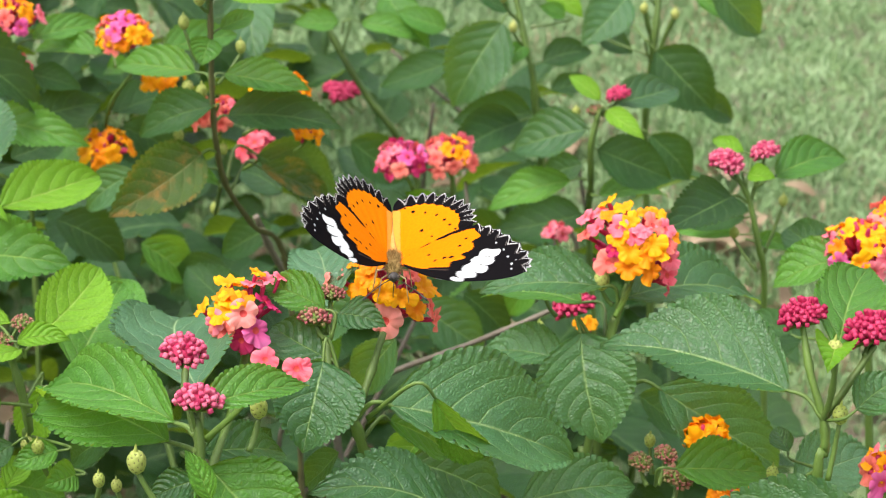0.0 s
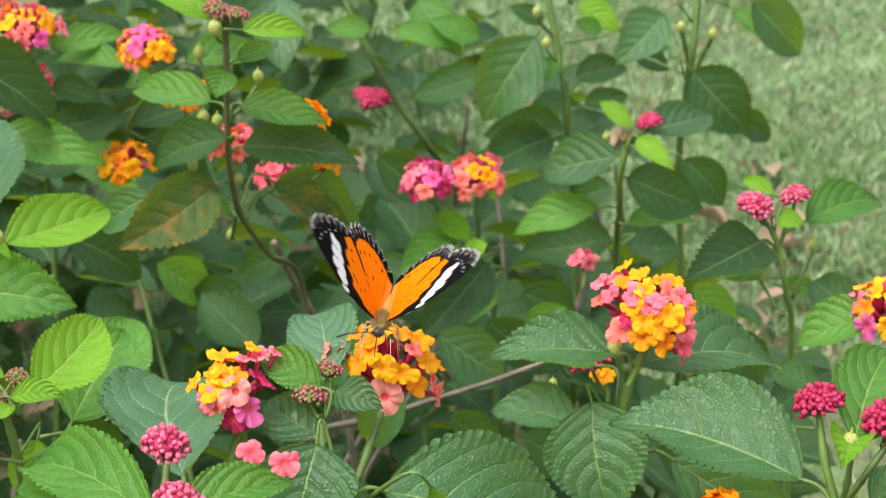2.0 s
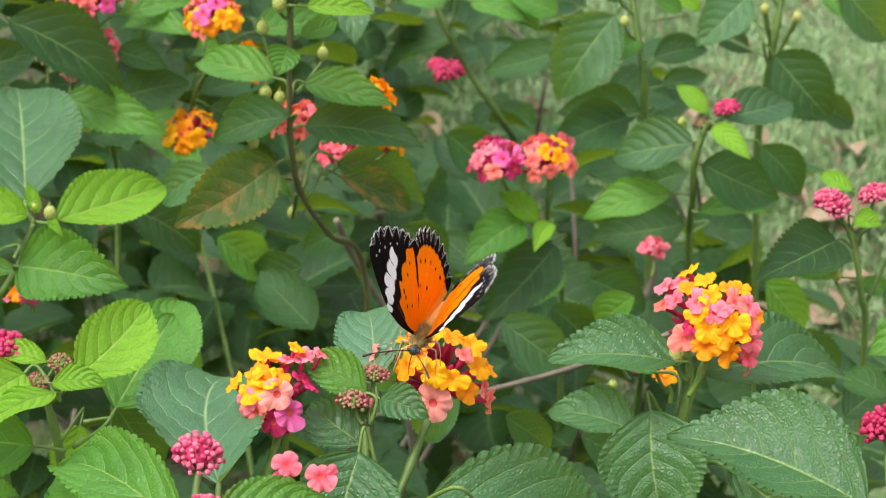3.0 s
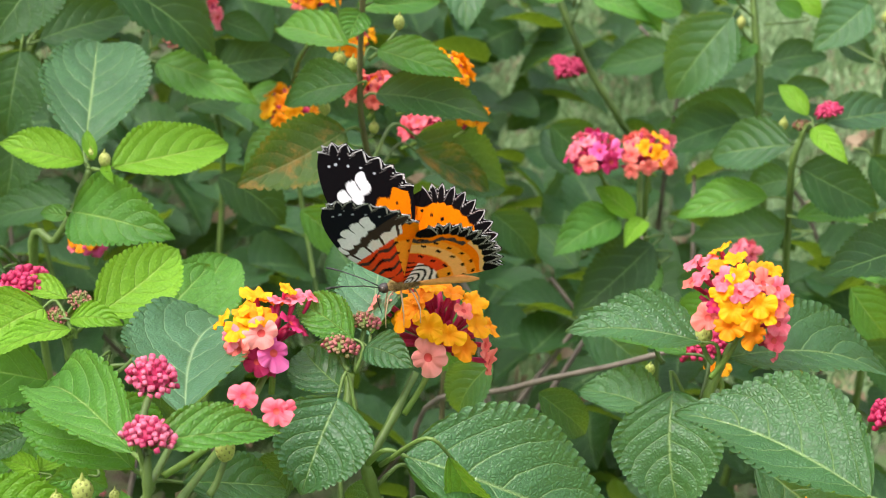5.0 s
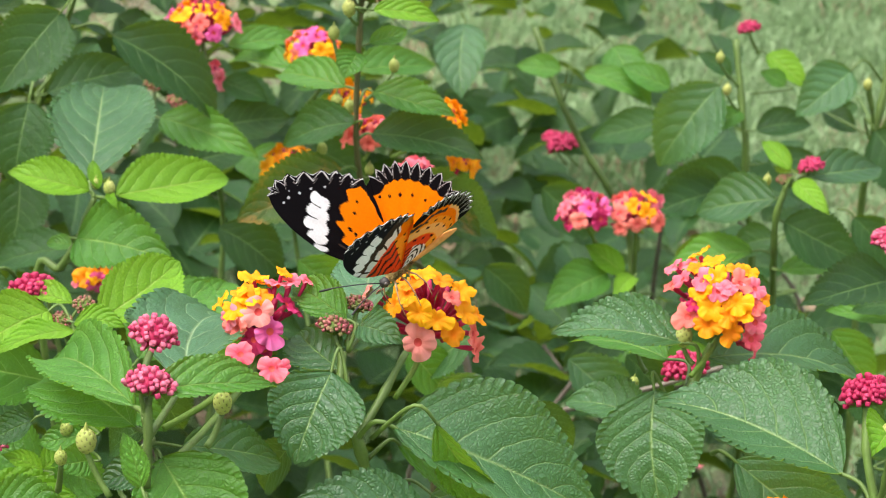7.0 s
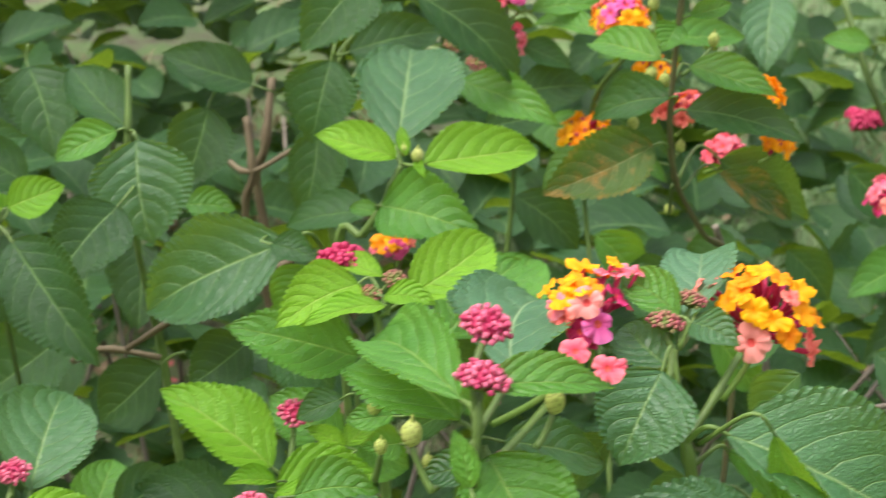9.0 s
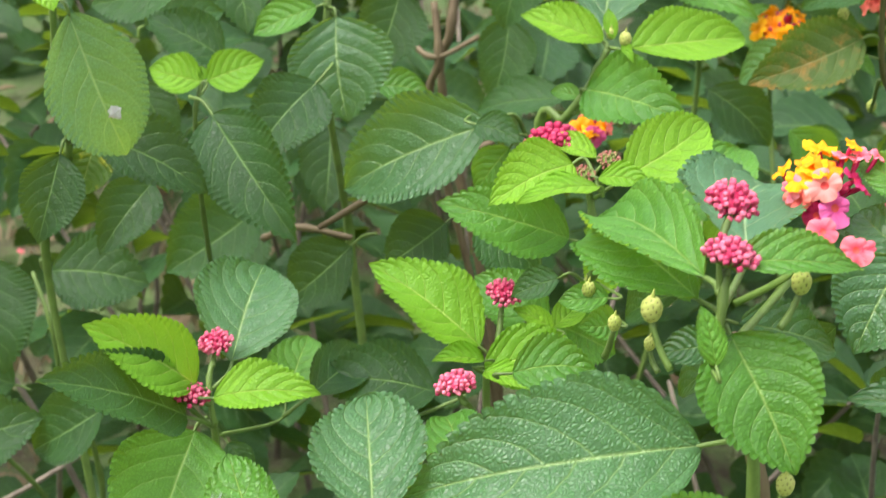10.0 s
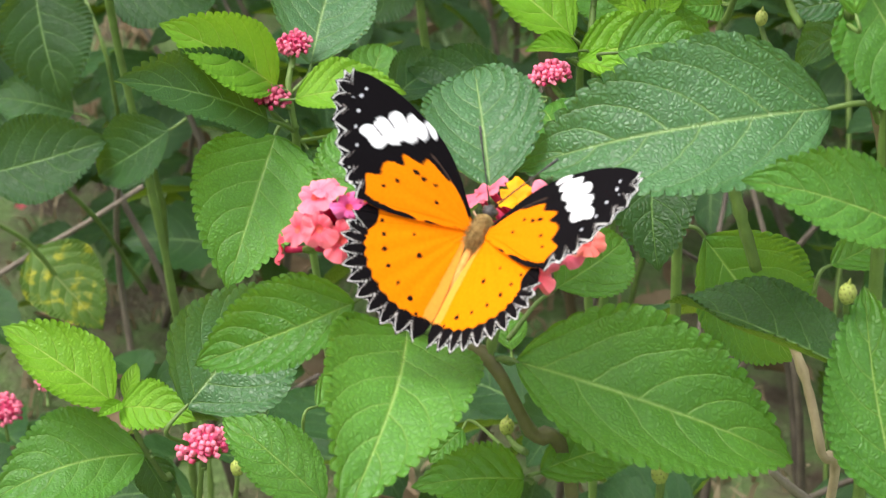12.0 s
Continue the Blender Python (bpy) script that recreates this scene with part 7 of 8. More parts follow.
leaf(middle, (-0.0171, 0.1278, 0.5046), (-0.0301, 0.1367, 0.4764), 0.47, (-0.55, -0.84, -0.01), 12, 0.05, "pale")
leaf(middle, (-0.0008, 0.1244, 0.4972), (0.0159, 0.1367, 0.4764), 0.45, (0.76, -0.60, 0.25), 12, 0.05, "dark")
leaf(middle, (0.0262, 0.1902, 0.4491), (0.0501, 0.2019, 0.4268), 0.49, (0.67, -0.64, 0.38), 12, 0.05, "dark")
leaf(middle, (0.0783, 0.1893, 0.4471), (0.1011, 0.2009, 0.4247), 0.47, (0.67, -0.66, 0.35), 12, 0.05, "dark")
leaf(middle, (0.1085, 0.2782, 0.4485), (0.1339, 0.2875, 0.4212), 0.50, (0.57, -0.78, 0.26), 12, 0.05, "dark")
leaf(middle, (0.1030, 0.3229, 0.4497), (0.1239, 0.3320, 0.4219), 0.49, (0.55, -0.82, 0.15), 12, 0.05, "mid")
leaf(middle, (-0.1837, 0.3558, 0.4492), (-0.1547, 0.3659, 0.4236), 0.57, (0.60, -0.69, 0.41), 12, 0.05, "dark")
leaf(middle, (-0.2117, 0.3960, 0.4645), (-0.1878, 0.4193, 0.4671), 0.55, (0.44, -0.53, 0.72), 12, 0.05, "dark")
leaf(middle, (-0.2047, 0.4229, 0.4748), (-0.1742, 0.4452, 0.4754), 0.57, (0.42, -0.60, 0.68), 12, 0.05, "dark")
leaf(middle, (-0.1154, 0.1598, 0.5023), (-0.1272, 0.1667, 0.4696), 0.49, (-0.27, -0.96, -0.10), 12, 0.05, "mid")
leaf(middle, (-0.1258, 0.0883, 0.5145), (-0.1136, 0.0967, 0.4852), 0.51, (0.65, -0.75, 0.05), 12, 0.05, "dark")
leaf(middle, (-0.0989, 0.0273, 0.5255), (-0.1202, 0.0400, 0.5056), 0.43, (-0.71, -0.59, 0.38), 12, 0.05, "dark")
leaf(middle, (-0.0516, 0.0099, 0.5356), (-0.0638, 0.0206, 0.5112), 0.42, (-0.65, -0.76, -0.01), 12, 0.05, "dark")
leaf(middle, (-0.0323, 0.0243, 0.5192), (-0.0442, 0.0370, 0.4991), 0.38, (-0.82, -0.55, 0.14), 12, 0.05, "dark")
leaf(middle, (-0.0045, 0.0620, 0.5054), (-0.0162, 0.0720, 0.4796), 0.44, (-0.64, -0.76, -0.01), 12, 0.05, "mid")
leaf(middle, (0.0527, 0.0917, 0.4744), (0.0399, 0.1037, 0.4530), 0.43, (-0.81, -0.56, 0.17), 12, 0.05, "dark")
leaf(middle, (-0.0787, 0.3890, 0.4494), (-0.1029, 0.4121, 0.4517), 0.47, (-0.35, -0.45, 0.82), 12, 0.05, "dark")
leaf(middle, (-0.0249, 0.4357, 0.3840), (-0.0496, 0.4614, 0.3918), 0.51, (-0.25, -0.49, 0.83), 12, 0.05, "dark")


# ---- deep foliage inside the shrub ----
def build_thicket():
    """The inner leaves and twigs of the shrub, too many and too dim to tell apart; shade is put into the leaf colour.
    """
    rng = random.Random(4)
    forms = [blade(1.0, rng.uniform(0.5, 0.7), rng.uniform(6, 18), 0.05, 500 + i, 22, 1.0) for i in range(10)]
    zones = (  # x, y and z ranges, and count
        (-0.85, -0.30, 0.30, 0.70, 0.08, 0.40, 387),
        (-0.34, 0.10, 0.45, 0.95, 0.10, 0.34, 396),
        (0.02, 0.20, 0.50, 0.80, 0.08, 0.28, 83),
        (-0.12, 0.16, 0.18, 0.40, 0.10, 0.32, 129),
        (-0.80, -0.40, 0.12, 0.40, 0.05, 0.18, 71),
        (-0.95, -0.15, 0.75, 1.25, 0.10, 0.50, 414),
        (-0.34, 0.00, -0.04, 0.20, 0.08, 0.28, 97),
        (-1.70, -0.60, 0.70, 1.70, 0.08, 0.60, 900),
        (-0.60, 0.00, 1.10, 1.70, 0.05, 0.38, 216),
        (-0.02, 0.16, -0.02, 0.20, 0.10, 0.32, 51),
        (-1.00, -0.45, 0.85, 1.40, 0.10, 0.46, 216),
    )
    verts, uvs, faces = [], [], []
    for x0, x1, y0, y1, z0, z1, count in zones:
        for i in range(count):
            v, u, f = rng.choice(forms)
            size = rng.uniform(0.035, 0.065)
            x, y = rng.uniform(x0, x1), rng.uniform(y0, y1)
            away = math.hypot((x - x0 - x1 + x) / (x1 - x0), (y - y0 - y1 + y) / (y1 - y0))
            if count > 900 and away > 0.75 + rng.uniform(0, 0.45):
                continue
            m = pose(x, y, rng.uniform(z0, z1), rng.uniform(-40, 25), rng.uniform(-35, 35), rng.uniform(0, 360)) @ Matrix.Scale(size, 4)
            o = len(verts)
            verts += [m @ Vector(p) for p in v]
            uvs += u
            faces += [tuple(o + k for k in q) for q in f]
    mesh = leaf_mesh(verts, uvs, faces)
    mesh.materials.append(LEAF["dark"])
    return tagged(new("inner_foliage", mesh), "inner leaves of the lantana shrub, shade put into their dark green", "foliage", kind="stuff")


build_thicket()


def build_twigs():
    bush = thing("lantana_bush", Matrix.Identity(4), "bare woody twigs inside the lantana shrub", "twigs")
    rng = random.Random(9)
    for i in range(46):
        verts, faces = [], []
        x, y = rng.uniform(-0.75, 0.15), rng.uniform(0.12, 0.9)
        h = rng.uniform(0.2, 0.40)
        p = [Vector((x, y, -0.01)), Vector((x + rng.uniform(-0.05, 0.05), y + rng.uniform(-0.05, 0.05), h * 0.5)), Vector((x + rng.uniform(-0.12, 0.12), y + rng.uniform(-0.1, 0.1), h))]
        path = spline(p, 5)
        tube(path, [0.0026 * (1 - 0.6 * k / len(path)) for k in range(len(path))], 6, verts, faces)
        part("twig", mesh_of("twig", verts, faces), STEM["woody"], bush)


build_twigs()


# ---- the butterfly ----
def wing_material():
    m, n, l, p = nodes_of("butterfly wing scales")
    at = n.new("ShaderNodeAttribute")
    at.attribute_name = "scales"
    geo = n.new("ShaderNodeTexCoord")
    fine = noise_node(n, l, 1400, 3.0, 0.6, geo.outputs["Object"])
    shade = math_node(n, l, "MULTIPLY_ADD", fine, 0.30, 0.85)
    col = n.new("ShaderNodeVectorMath")
    col.operation = "SCALE"
    l.new(at.outputs["Color"], col.inputs[0])
    l.new(shade, col.inputs["Scale"])
    l.new(col.outputs[0], p.inputs["Base Color"])
    p.inputs["Roughness"].default_value = 0.7
    p.inputs["Specular IOR Level"].default_value = 0.03
    tr = n.new("ShaderNodeBsdfTranslucent")
    l.new(col.outputs[0], tr.inputs["Color"])
    both = n.new("ShaderNodeMixShader")
    both.inputs["Fac"].default_value = 0.22
    l.new(p.outputs["BSDF"], both.inputs[1])
    l.new(tr.outputs["BSDF"], both.inputs[2])
    l.new(both.outputs["Shader"], n["Material Output"].inputs["Surface"])
    return m


ORANGE, AMBER, BLACK, WHITE, RED, BROWN = (0.88, 0.225, 0.002), (0.90, 0.36, 0.025), (0.006, 0.005, 0.006), (0.82, 0.82, 0.84), (0.80, 0.075, 0.015), (0.055, 0.035, 0.028)
# outlines in millimetres: out from the hinge, and ahead
FORE_FRONT = ((0.5, 1.0), (7.9, 8.2), (13.7, 12.2), (19.1, 14.4), (26.3, 16.2), (32.8, 16.6), (36.9, 15.7))
FORE_EDGE = ((36.9, 15.7), (38.5, 13.7), (38.2, 9.6), (35.6, 4.6), (32.0, -0.6), (28.6, -4.2), (24.4, -6.8))
FORE_BACK = ((24.4, -6.8), (18.5, -6.6), (11.0, -4.6), (0.8, -1.0))
HIND_FRONT = ((0.5, -0.5), (11.5, -3.0), (20.5, -5.6), (23.0, -9.4))
HIND_EDGE = ((23.0, -9.4), (23.2, -13.5), (21.2, -18.0), (17.5, -21.9), (12.4, -24.9), (6.8, -26.3), (0.6, -26.0))
HIND_BACK = ((0.6, -26.0), (-0.9, -23.0), (-1.0, -14.0), (0.2, -3.0))


FORE_SCALLOPS, HIND_SCALLOPS = 8, 10
FORE_DEEP, HIND_DEEP = 1.3, 2.0
# the white streaks of the forewing: middle, turn, half length, half width
FINGERS = ((17.2, 13.1, 0.50, 2.0, 0.80), (20.1, 12.0, 0.46, 2.9, 1.45), (22.7, 10.4, 0.40, 3.7, 1.65), (25.0, 8.1, 0.30, 3.3, 1.60), (27.2, 5.7, 0.20, 3.0, 1.50))


def inside(x, y, poly):
    hit, n = False, len(poly)
    for i in range(n):
        (x0, y0), (x1, y1) = poly[i], poly[(i + 1) % n]
        if (y0 > y) != (y1 > y) and x < (x1 - x0) * (y - y0) / (y1 - y0) + x0:
            hit = not hit
    return hit


def edge_near(x, y, edge):
    """For arrays of places, the distance to the outer margin, and how far along it the nearest place lies, 0 to 1."""
    best, along, n = np.full(len(x), 1e9), np.zeros(len(x)), len(edge) - 1
    for i in range(n):
        (x0, y0), (x1, y1) = edge[i], edge[i + 1]
        dx, dy = x1 - x0, y1 - y0
        t = np.clip(((x - x0) * dx + (y - y0) * dy) / (dx * dx + dy * dy), 0, 1)
        d = np.hypot(x - x0 - t * dx, y - y0 - t * dy)
        near = d < best
        best, along = np.where(near, d, best), np.where(near, (i + t) / n, along)
    return best, along


def margin_colour(d, q, scallops, lace, deep, upper):
    """Black border with white lacework: a white fringe in each notch, and a thin zigzag whose points reach in from it."""
    s = abs((q * scallops) % 1.0 - 0.5) * 2
    rim = deep * (1 - s)
    zig = 0.45 + (rim + lace) * (1 - s) ** 0.9
    if d < rim + 0.24 and s < 0.66:
        return WHITE
    if abs(d - zig) < 0.15 + 0.06 * math.sin(q * 61) + 0.08 * s:
        return (0.66, 0.64, 0.62)
    if abs(d - zig - 0.85) < 0.10 and s < 0.5:
        return (0.22, 0.19, 0.18)
    if not upper and lace > 1.6 and abs(d - zig - 0.9) < 0.2:
        return (0.6, 0.55, 0.5)
    return BLACK


def fore_colour(x, y, upper, d, q):
    # black tongues that run into the orange along the veins
    turn = math.atan2(y + 1.5, x + 1.0)
    jag = 2.2 * abs(math.sin(turn * 17 + 0.6)) ** 1.8 - 0.8 + 0.35 * math.sin(y * 2.3 - x * 0.7)
    if d < 4.0 and x > 22:
        c = margin_colour(d, q, FORE_SCALLOPS, 1.2, FORE_DEEP, upper)
        if c is not BLACK:
            return c
    for cx, cy, tilt, long, wide in FINGERS:
        ux, uy = (x - cx) * math.cos(tilt) + (y - cy) * math.sin(tilt), (y - cy) * math.cos(tilt) - (x - cx) * math.sin(tilt)
        uy += 0.25 * math.sin(x * 1.3 + cy)
        if abs(ux / long) ** 1.5 + abs(uy / wide) ** 4 < 1:
            return WHITE
    for sx, sy, r in ((33.1, 11.8, 0.55), (32.9, 13.6, 0.4), (32.2, 8.7, 0.5), (34.4, 10.6, 0.3), (31.2, 5.6, 0.45), (29.2, 2.4, 0.4)):
        if math.hypot(x - sx, y - sy) < 0.75 * r:
            return (0.52, 0.52, 0.56) if upper else (0.45, 0.48, 0.58)
    if upper:
        orange = ((24.6, -2.2), (21.4, 3.6), (16.2, 7.0), (9.4, 6.6), (1.0, 1.2), (0.4, -1.2), (11.0, -4.8), (20.4, -6.0), (23.8, -4.8))
        if inside(x + jag * 0.55, y + jag * 0.6, orange):
            for sx, sy, r in ((9.5, 0.6, 0.35), (13.8, 3.4, 0.45), (18.6, 0.2, 0.4), (16.0, 3.8, 0.5), (11.2, 3.6, 0.4), (20.6, -2.2, 0.35)):
                if math.hypot((x - sx) * 0.7, y - sy) < r:
                    return BLACK
            return ORANGE
        # dark strokes between the tongues of the front margin, dusted with orange
        if x < 15 and 0 < y < 10.5 and math.sin(turn * 34 + x * 0.5) > 0.93:
            return BROWN
        return BLACK
    # underside: a second pale band across the cell, a red base with dark bars, an orange patch at the hind corner
    u = x * 0.80 + y * 0.60
    if 15.2 < u < 19.0 and y > -2.6:
        return WHITE if abs(math.sin(turn * 14)) > 0.22 and u < 18.6 - 0.5 * math.sin(y * 2) else BROWN
    if x > 17.5 and y < -0.8 and x < 24.2 + 0.5 * math.sin(y * 3):
        return ORANGE
    if u < 15.2:
        if y < -1.0 + 0.05 * x:
            return BLACK if math.hypot((x - 15) % 4.2 - 2.1, (y + 20) % 3.0 - 1.5) < 0.5 else AMBER
        if (u * 1.0 + 0.6 * math.sin(y * 1.1)) % 3.2 < 1.1 and u > 3.5:
            return BROWN if math.sin(turn * 9) > -0.5 else BLACK
        return RED
    return BROWN if u < 22 else (0.010, 0.011, 0.018)


def hind_colour(x, y, upper, d, q):
    s = abs((q * HIND_SCALLOPS) % 1.0 - 0.5) * 2
    if d < 5.2 + 0.6 * s and y < -5.6:
        return margin_colour(d, q, HIND_SCALLOPS, 1.7, HIND_DEEP, upper)
    if upper:
        for sx, sy, r in ((14.3, -13.0, 0.5), (7.4, -10.6, 0.55), (12.1, -15.6, 0.42), (8.8, -17.6, 0.42), (5.1, -19.2, 0.55), (15.8, -10.4, 0.42), (10.4, -7.3, 0.32), (17.4, -8.2, 0.4), (2.6, -21.4, 0.35)):
            if math.hypot((x - sx) * 0.9, y - sy) < r:
                return BLACK
        # a paler, buff fold beside the body
        if x < 0.8 + 0.02 * abs(y):
            return (0.84, 0.33, 0.05)
        return ORANGE if y > -4.6 else (0.88, 0.240, 0.002)
    r, turn = math.hypot(x, y), math.atan2(-y, x)
    if r < 9.5:
        # black and white zebra bars round the root
        bar = (r * 0.95 + 1.1 * math.sin(turn * 5)) % 1.9
        if bar < 0.75:
            return BLACK
        return WHITE if turn > 0.55 else RED
    for row, gap in ((12.2, 0.34), (16.2, 0.30), (18.6, 0.24)):
        if abs(r - row - 0.5 * math.sin(turn * 6)) < 0.42 and abs((turn / gap) % 1.0 - 0.5) * gap * row < 0.75:
            return BLACK
    if r < 13.2 and turn < 1.25:
        return RED
    if d < 8.2 and turn < 0.95:
        return (0.06, 0.05, 0.045) if d > 6.9 + 0.4 * math.sin(turn * 40) else ORANGE
    if 13.5 < r < 17.0:
        return (0.88, 0.52, 0.17)
    return AMBER if r < 19.5 else (0.86, 0.56, 0.22) if d < 6.6 else ORANGE


def fine_edge(points, n, scallops, deep):
    """A smooth margin drawn out into pointed teeth, and the plain line over the tips of the teeth."""
    pts = spline([(a, b, 0) for a, b in points], n)
    toothed, over = [], []
    for i, p in enumerate(pts):
        t = pts[min(i + 1, len(pts) - 1)] - pts[max(i - 1, 0)]
        out = Vector((t.y, -t.x, 0)).normalized() * -1
        s = abs((i / (len(pts) - 1) * scallops) % 1.0 - 0.5) * 2
        toothed.append((p.x + out.x * deep * (s**1.4 - 0.5), p.y + out.y * deep * (s**1.4 - 0.5)))
        over.append((p.x + out.x * deep * 0.5, p.y + out.y * deep * 0.5))
    return toothed, over


FORE_EDGE_FINE, FORE_OVER = fine_edge(FORE_EDGE, 20, FORE_SCALLOPS, FORE_DEEP)
HIND_EDGE_FINE, HIND_OVER = fine_edge(HIND_EDGE, 22, HIND_SCALLOPS, HIND_DEEP)


def wing_mesh(name, front, edge, over, back, colour, side, lift):
    """A closed, slightly cambered wing, its scales coloured on both faces. side: 1 right, -1 left."""
    line = [(p.x, p.y) for p in spline([(a, b, 0) for a, b in front], 10)][:-1] + list(edge) + [(p.x, p.y) for p in spline([(a, b, 0) for a, b in back], 12)][1:]
    hinge, rings = (0.3, front[0][1] * 0.3), 126
    n = len(line)
    verts, cols, faces = [], [], []
    for upper in (True, False):
        for r in range(rings + 1):
            k = 0.74 * r / 50 if r < 50 else 0.74 + 0.26 * (r - 50) / 76
            row = np.array([(hinge[0] + (x - hinge[0]) * k, hinge[1] + (y - hinge[1]) * k) for x, y in line])
            far, along = edge_near(row[:, 0], row[:, 1], over) if k > 0.5 else (np.full(n, 9.0), np.zeros(n))
            for (px, py), d, q in zip(row.tolist(), far.tolist(), along.tolist()):
                rad = math.hypot(px, py)
                ripple = 0.05 * math.sin(math.atan2(py, px) * 26) * min(1, rad / 12)
                z = lift + 0.7 * math.sin(min(1, rad / 38) * math.pi) + ripple + (0.07 if upper else -0.07)
                verts.append((side * px * 0.001, py * 0.001, z * 0.001))
                cols.append(colour(px, py, upper, d, q))
    for sheet in (0, 1):
        o = sheet * (rings + 1) * n
        for r in range(rings):
            for i in range(n - 1):
                a = o + r * n + i
                q = (a, a + n, a + n + 1, a + 1)
                faces.append(q if (sheet == 0) == (side < 0) else q[::-1])
    o, last = (rings + 1) * n, rings * n
    for i in range(n - 1):
        q = (last + i, last + i + 1, o + last + i + 1, o + last + i)
        faces.append(q if side < 0 else q[::-1])
    mesh = mesh_of(name, verts, faces)
    at = mesh.color_attributes.new("scales", "FLOAT_COLOR", "POINT")
    at.data.foreach_set("color", np.array([(*c, 1.0) for c in cols], dtype=np.float32).ravel())
    return mesh


def swell(path, radii, sides, material, name, parent, label=""):
    verts, faces = [], []
    tube([Vector(p) for p in path], radii, sides, verts, faces)
    return part(name, mesh_of(name, verts, faces), material, parent, None, label)


def build_butterfly():
    fly = thing("butterfly", Matrix.Identity(4), "orange butterfly with black white-laced wing borders on a flower", "butterfly")
    fur = plain_material("butterfly fur", (0.22, 0.13, 0.03), (0.62, 0.42, 0.15), 0.85, 900, loose=0.8, bumps=0.9, reach=0.0005)
    belly = plain_material("butterfly abdomen", (0.62, 0.27, 0.05), (0.80, 0.42, 0.12), 0.7, 700, bumps=0.6)
    dark = plain_material("butterfly dark parts", (0.012, 0.010, 0.010), (0.05, 0.04, 0.035), 0.45, 600)
    eye = plain_material("butterfly eye", (0.03, 0.02, 0.015), (0.10, 0.07, 0.05), 0.15, 500)
    pale = plain_material("butterfly leg", (0.50, 0.30, 0.16), (0.68, 0.48, 0.30), 0.6, 500)
    mm = 0.001
    swell([(0, -4 * mm, 0.2 * mm), (0, -2 * mm, 0.5 * mm), (0, 0.5 * mm, 0.7 * mm), (0, 2.6 * mm, 0.4 * mm), (0, 4 * mm, 0.1 * mm)], [1.0 * mm, 1.7 * mm, 1.95 * mm, 1.7 * mm, 0.9 * mm], 14, fur, "thorax", fly)
    rng = random.Random(3)
    verts, faces = [], []
    for i in range(900):
        y = rng.uniform(-4.2, 3.6)
        a = rng.uniform(-0.5, math.pi + 0.5)
        r = 1.8 * math.sqrt(max(0.05, 1 - (y / 4.6) ** 2))
        p = Vector((r * math.cos(a), y, 0.5 + r * math.sin(a))) * mm
        d = Vector((math.cos(a), rng.uniform(-1.6, 0.0), math.sin(a))).normalized() * rng.uniform(0.8, 2.1) * mm
        side = d.cross(Vector((0.3, 0.5, 0.8))).normalized() * 0.08 * mm
        o = len(verts)
        verts += [p - side, p + side, p + d]
        faces.append((o, o + 1, o + 2))
    part("fur", mesh_of("fur", verts, faces), fur, fly)
    swell([(0, -3.6 * mm, 0.2 * mm), (0, -7 * mm, 0.0), (0, -11 * mm, -0.3 * mm), (0, -15 * mm, -0.8 * mm), (0, -18 * mm, -1.3 * mm), (0, -20 * mm, -1.6 * mm)], [0.9 * mm, 1.1 * mm, 1.2 * mm, 1.05 * mm, 0.8 * mm, 0.25 * mm], 14, belly, "abdomen", fly)
    head = swell([(0, 3.6 * mm, 0.1 * mm), (0, 4.4 * mm, 0.2 * mm), (0, 5.6 * mm, 0.1 * mm), (0, 6.4 * mm, -0.2 * mm)], [0.8 * mm, 1.4 * mm, 1.35 * mm, 0.5 * mm], 12, dark, "head", fly)
    for s in (-1, 1):
        bm = bmesh.new()
        bmesh.ops.create_uvsphere(bm, u_segments=14, v_segments=10, radius=0.75 * mm, matrix=Matrix.Translation((s * 1.05 * mm, 5.2 * mm, 0.25 * mm)))
        part("eye", bm, eye, head)
        swell([(s * 0.5 * mm, 6 * mm, 0.6 * mm), (s * 3 * mm, 10 * mm, 2.6 * mm), (s * 6.5 * mm, 15.5 * mm, 4.6 * mm), (s * 8 * mm, 18 * mm, 5.2 * mm), (s * 8.8 * mm, 19.3 * mm, 5.4 * mm)], [0.16 * mm, 0.15 * mm, 0.16 * mm, 0.3 * mm, 0.28 * mm], 6, dark, "antenna", head)
        for y0, y1, out in ((2.6, 5.5, 3.4), (0.6, 0.8, 4.6), (-1.4, -3.6, 4.2)):
            swell([(s * 1.0 * mm, y0 * mm, -0.8 * mm), (s * out * mm, (y0 + y1) / 2 * mm, -1.4 * mm), (s * (out + 0.6) * mm, y1 * mm, -5.4 * mm), (s * (out + 1.2) * mm, (y1 + 0.6) * mm, -9.2 * mm)], [0.28 * mm, 0.24 * mm, 0.16 * mm, 0.10 * mm], 6, pale, "leg", fly)
    swell([(0, 6.2 * mm, -0.4 * mm), (0, 7.2 * mm, -2.0 * mm), (0.1 * mm, 7.0 * mm, -4.4 * mm), (0, 6.6 * mm, -6.6 * mm)], [0.16 * mm, 0.15 * mm, 0.14 * mm, 0.10 * mm], 6, dark, "proboscis", head)
    scales = wing_material()
    wings = []
    for s in (-1, 1):
        fore = part("forewing", wing_mesh("forewing", FORE_FRONT, FORE_EDGE_FINE, FORE_OVER, FORE_BACK, fore_colour, s, 0.0), scales, fly)
        hind = part("hindwing", wing_mesh("hindwing", HIND_FRONT, HIND_EDGE_FINE, HIND_OVER, HIND_BACK, hind_colour, s, -0.35), scales, fly)
        wings.append((s, fore, hind))
    return fly, wings


butterfly, butterfly_wings = build_butterfly()


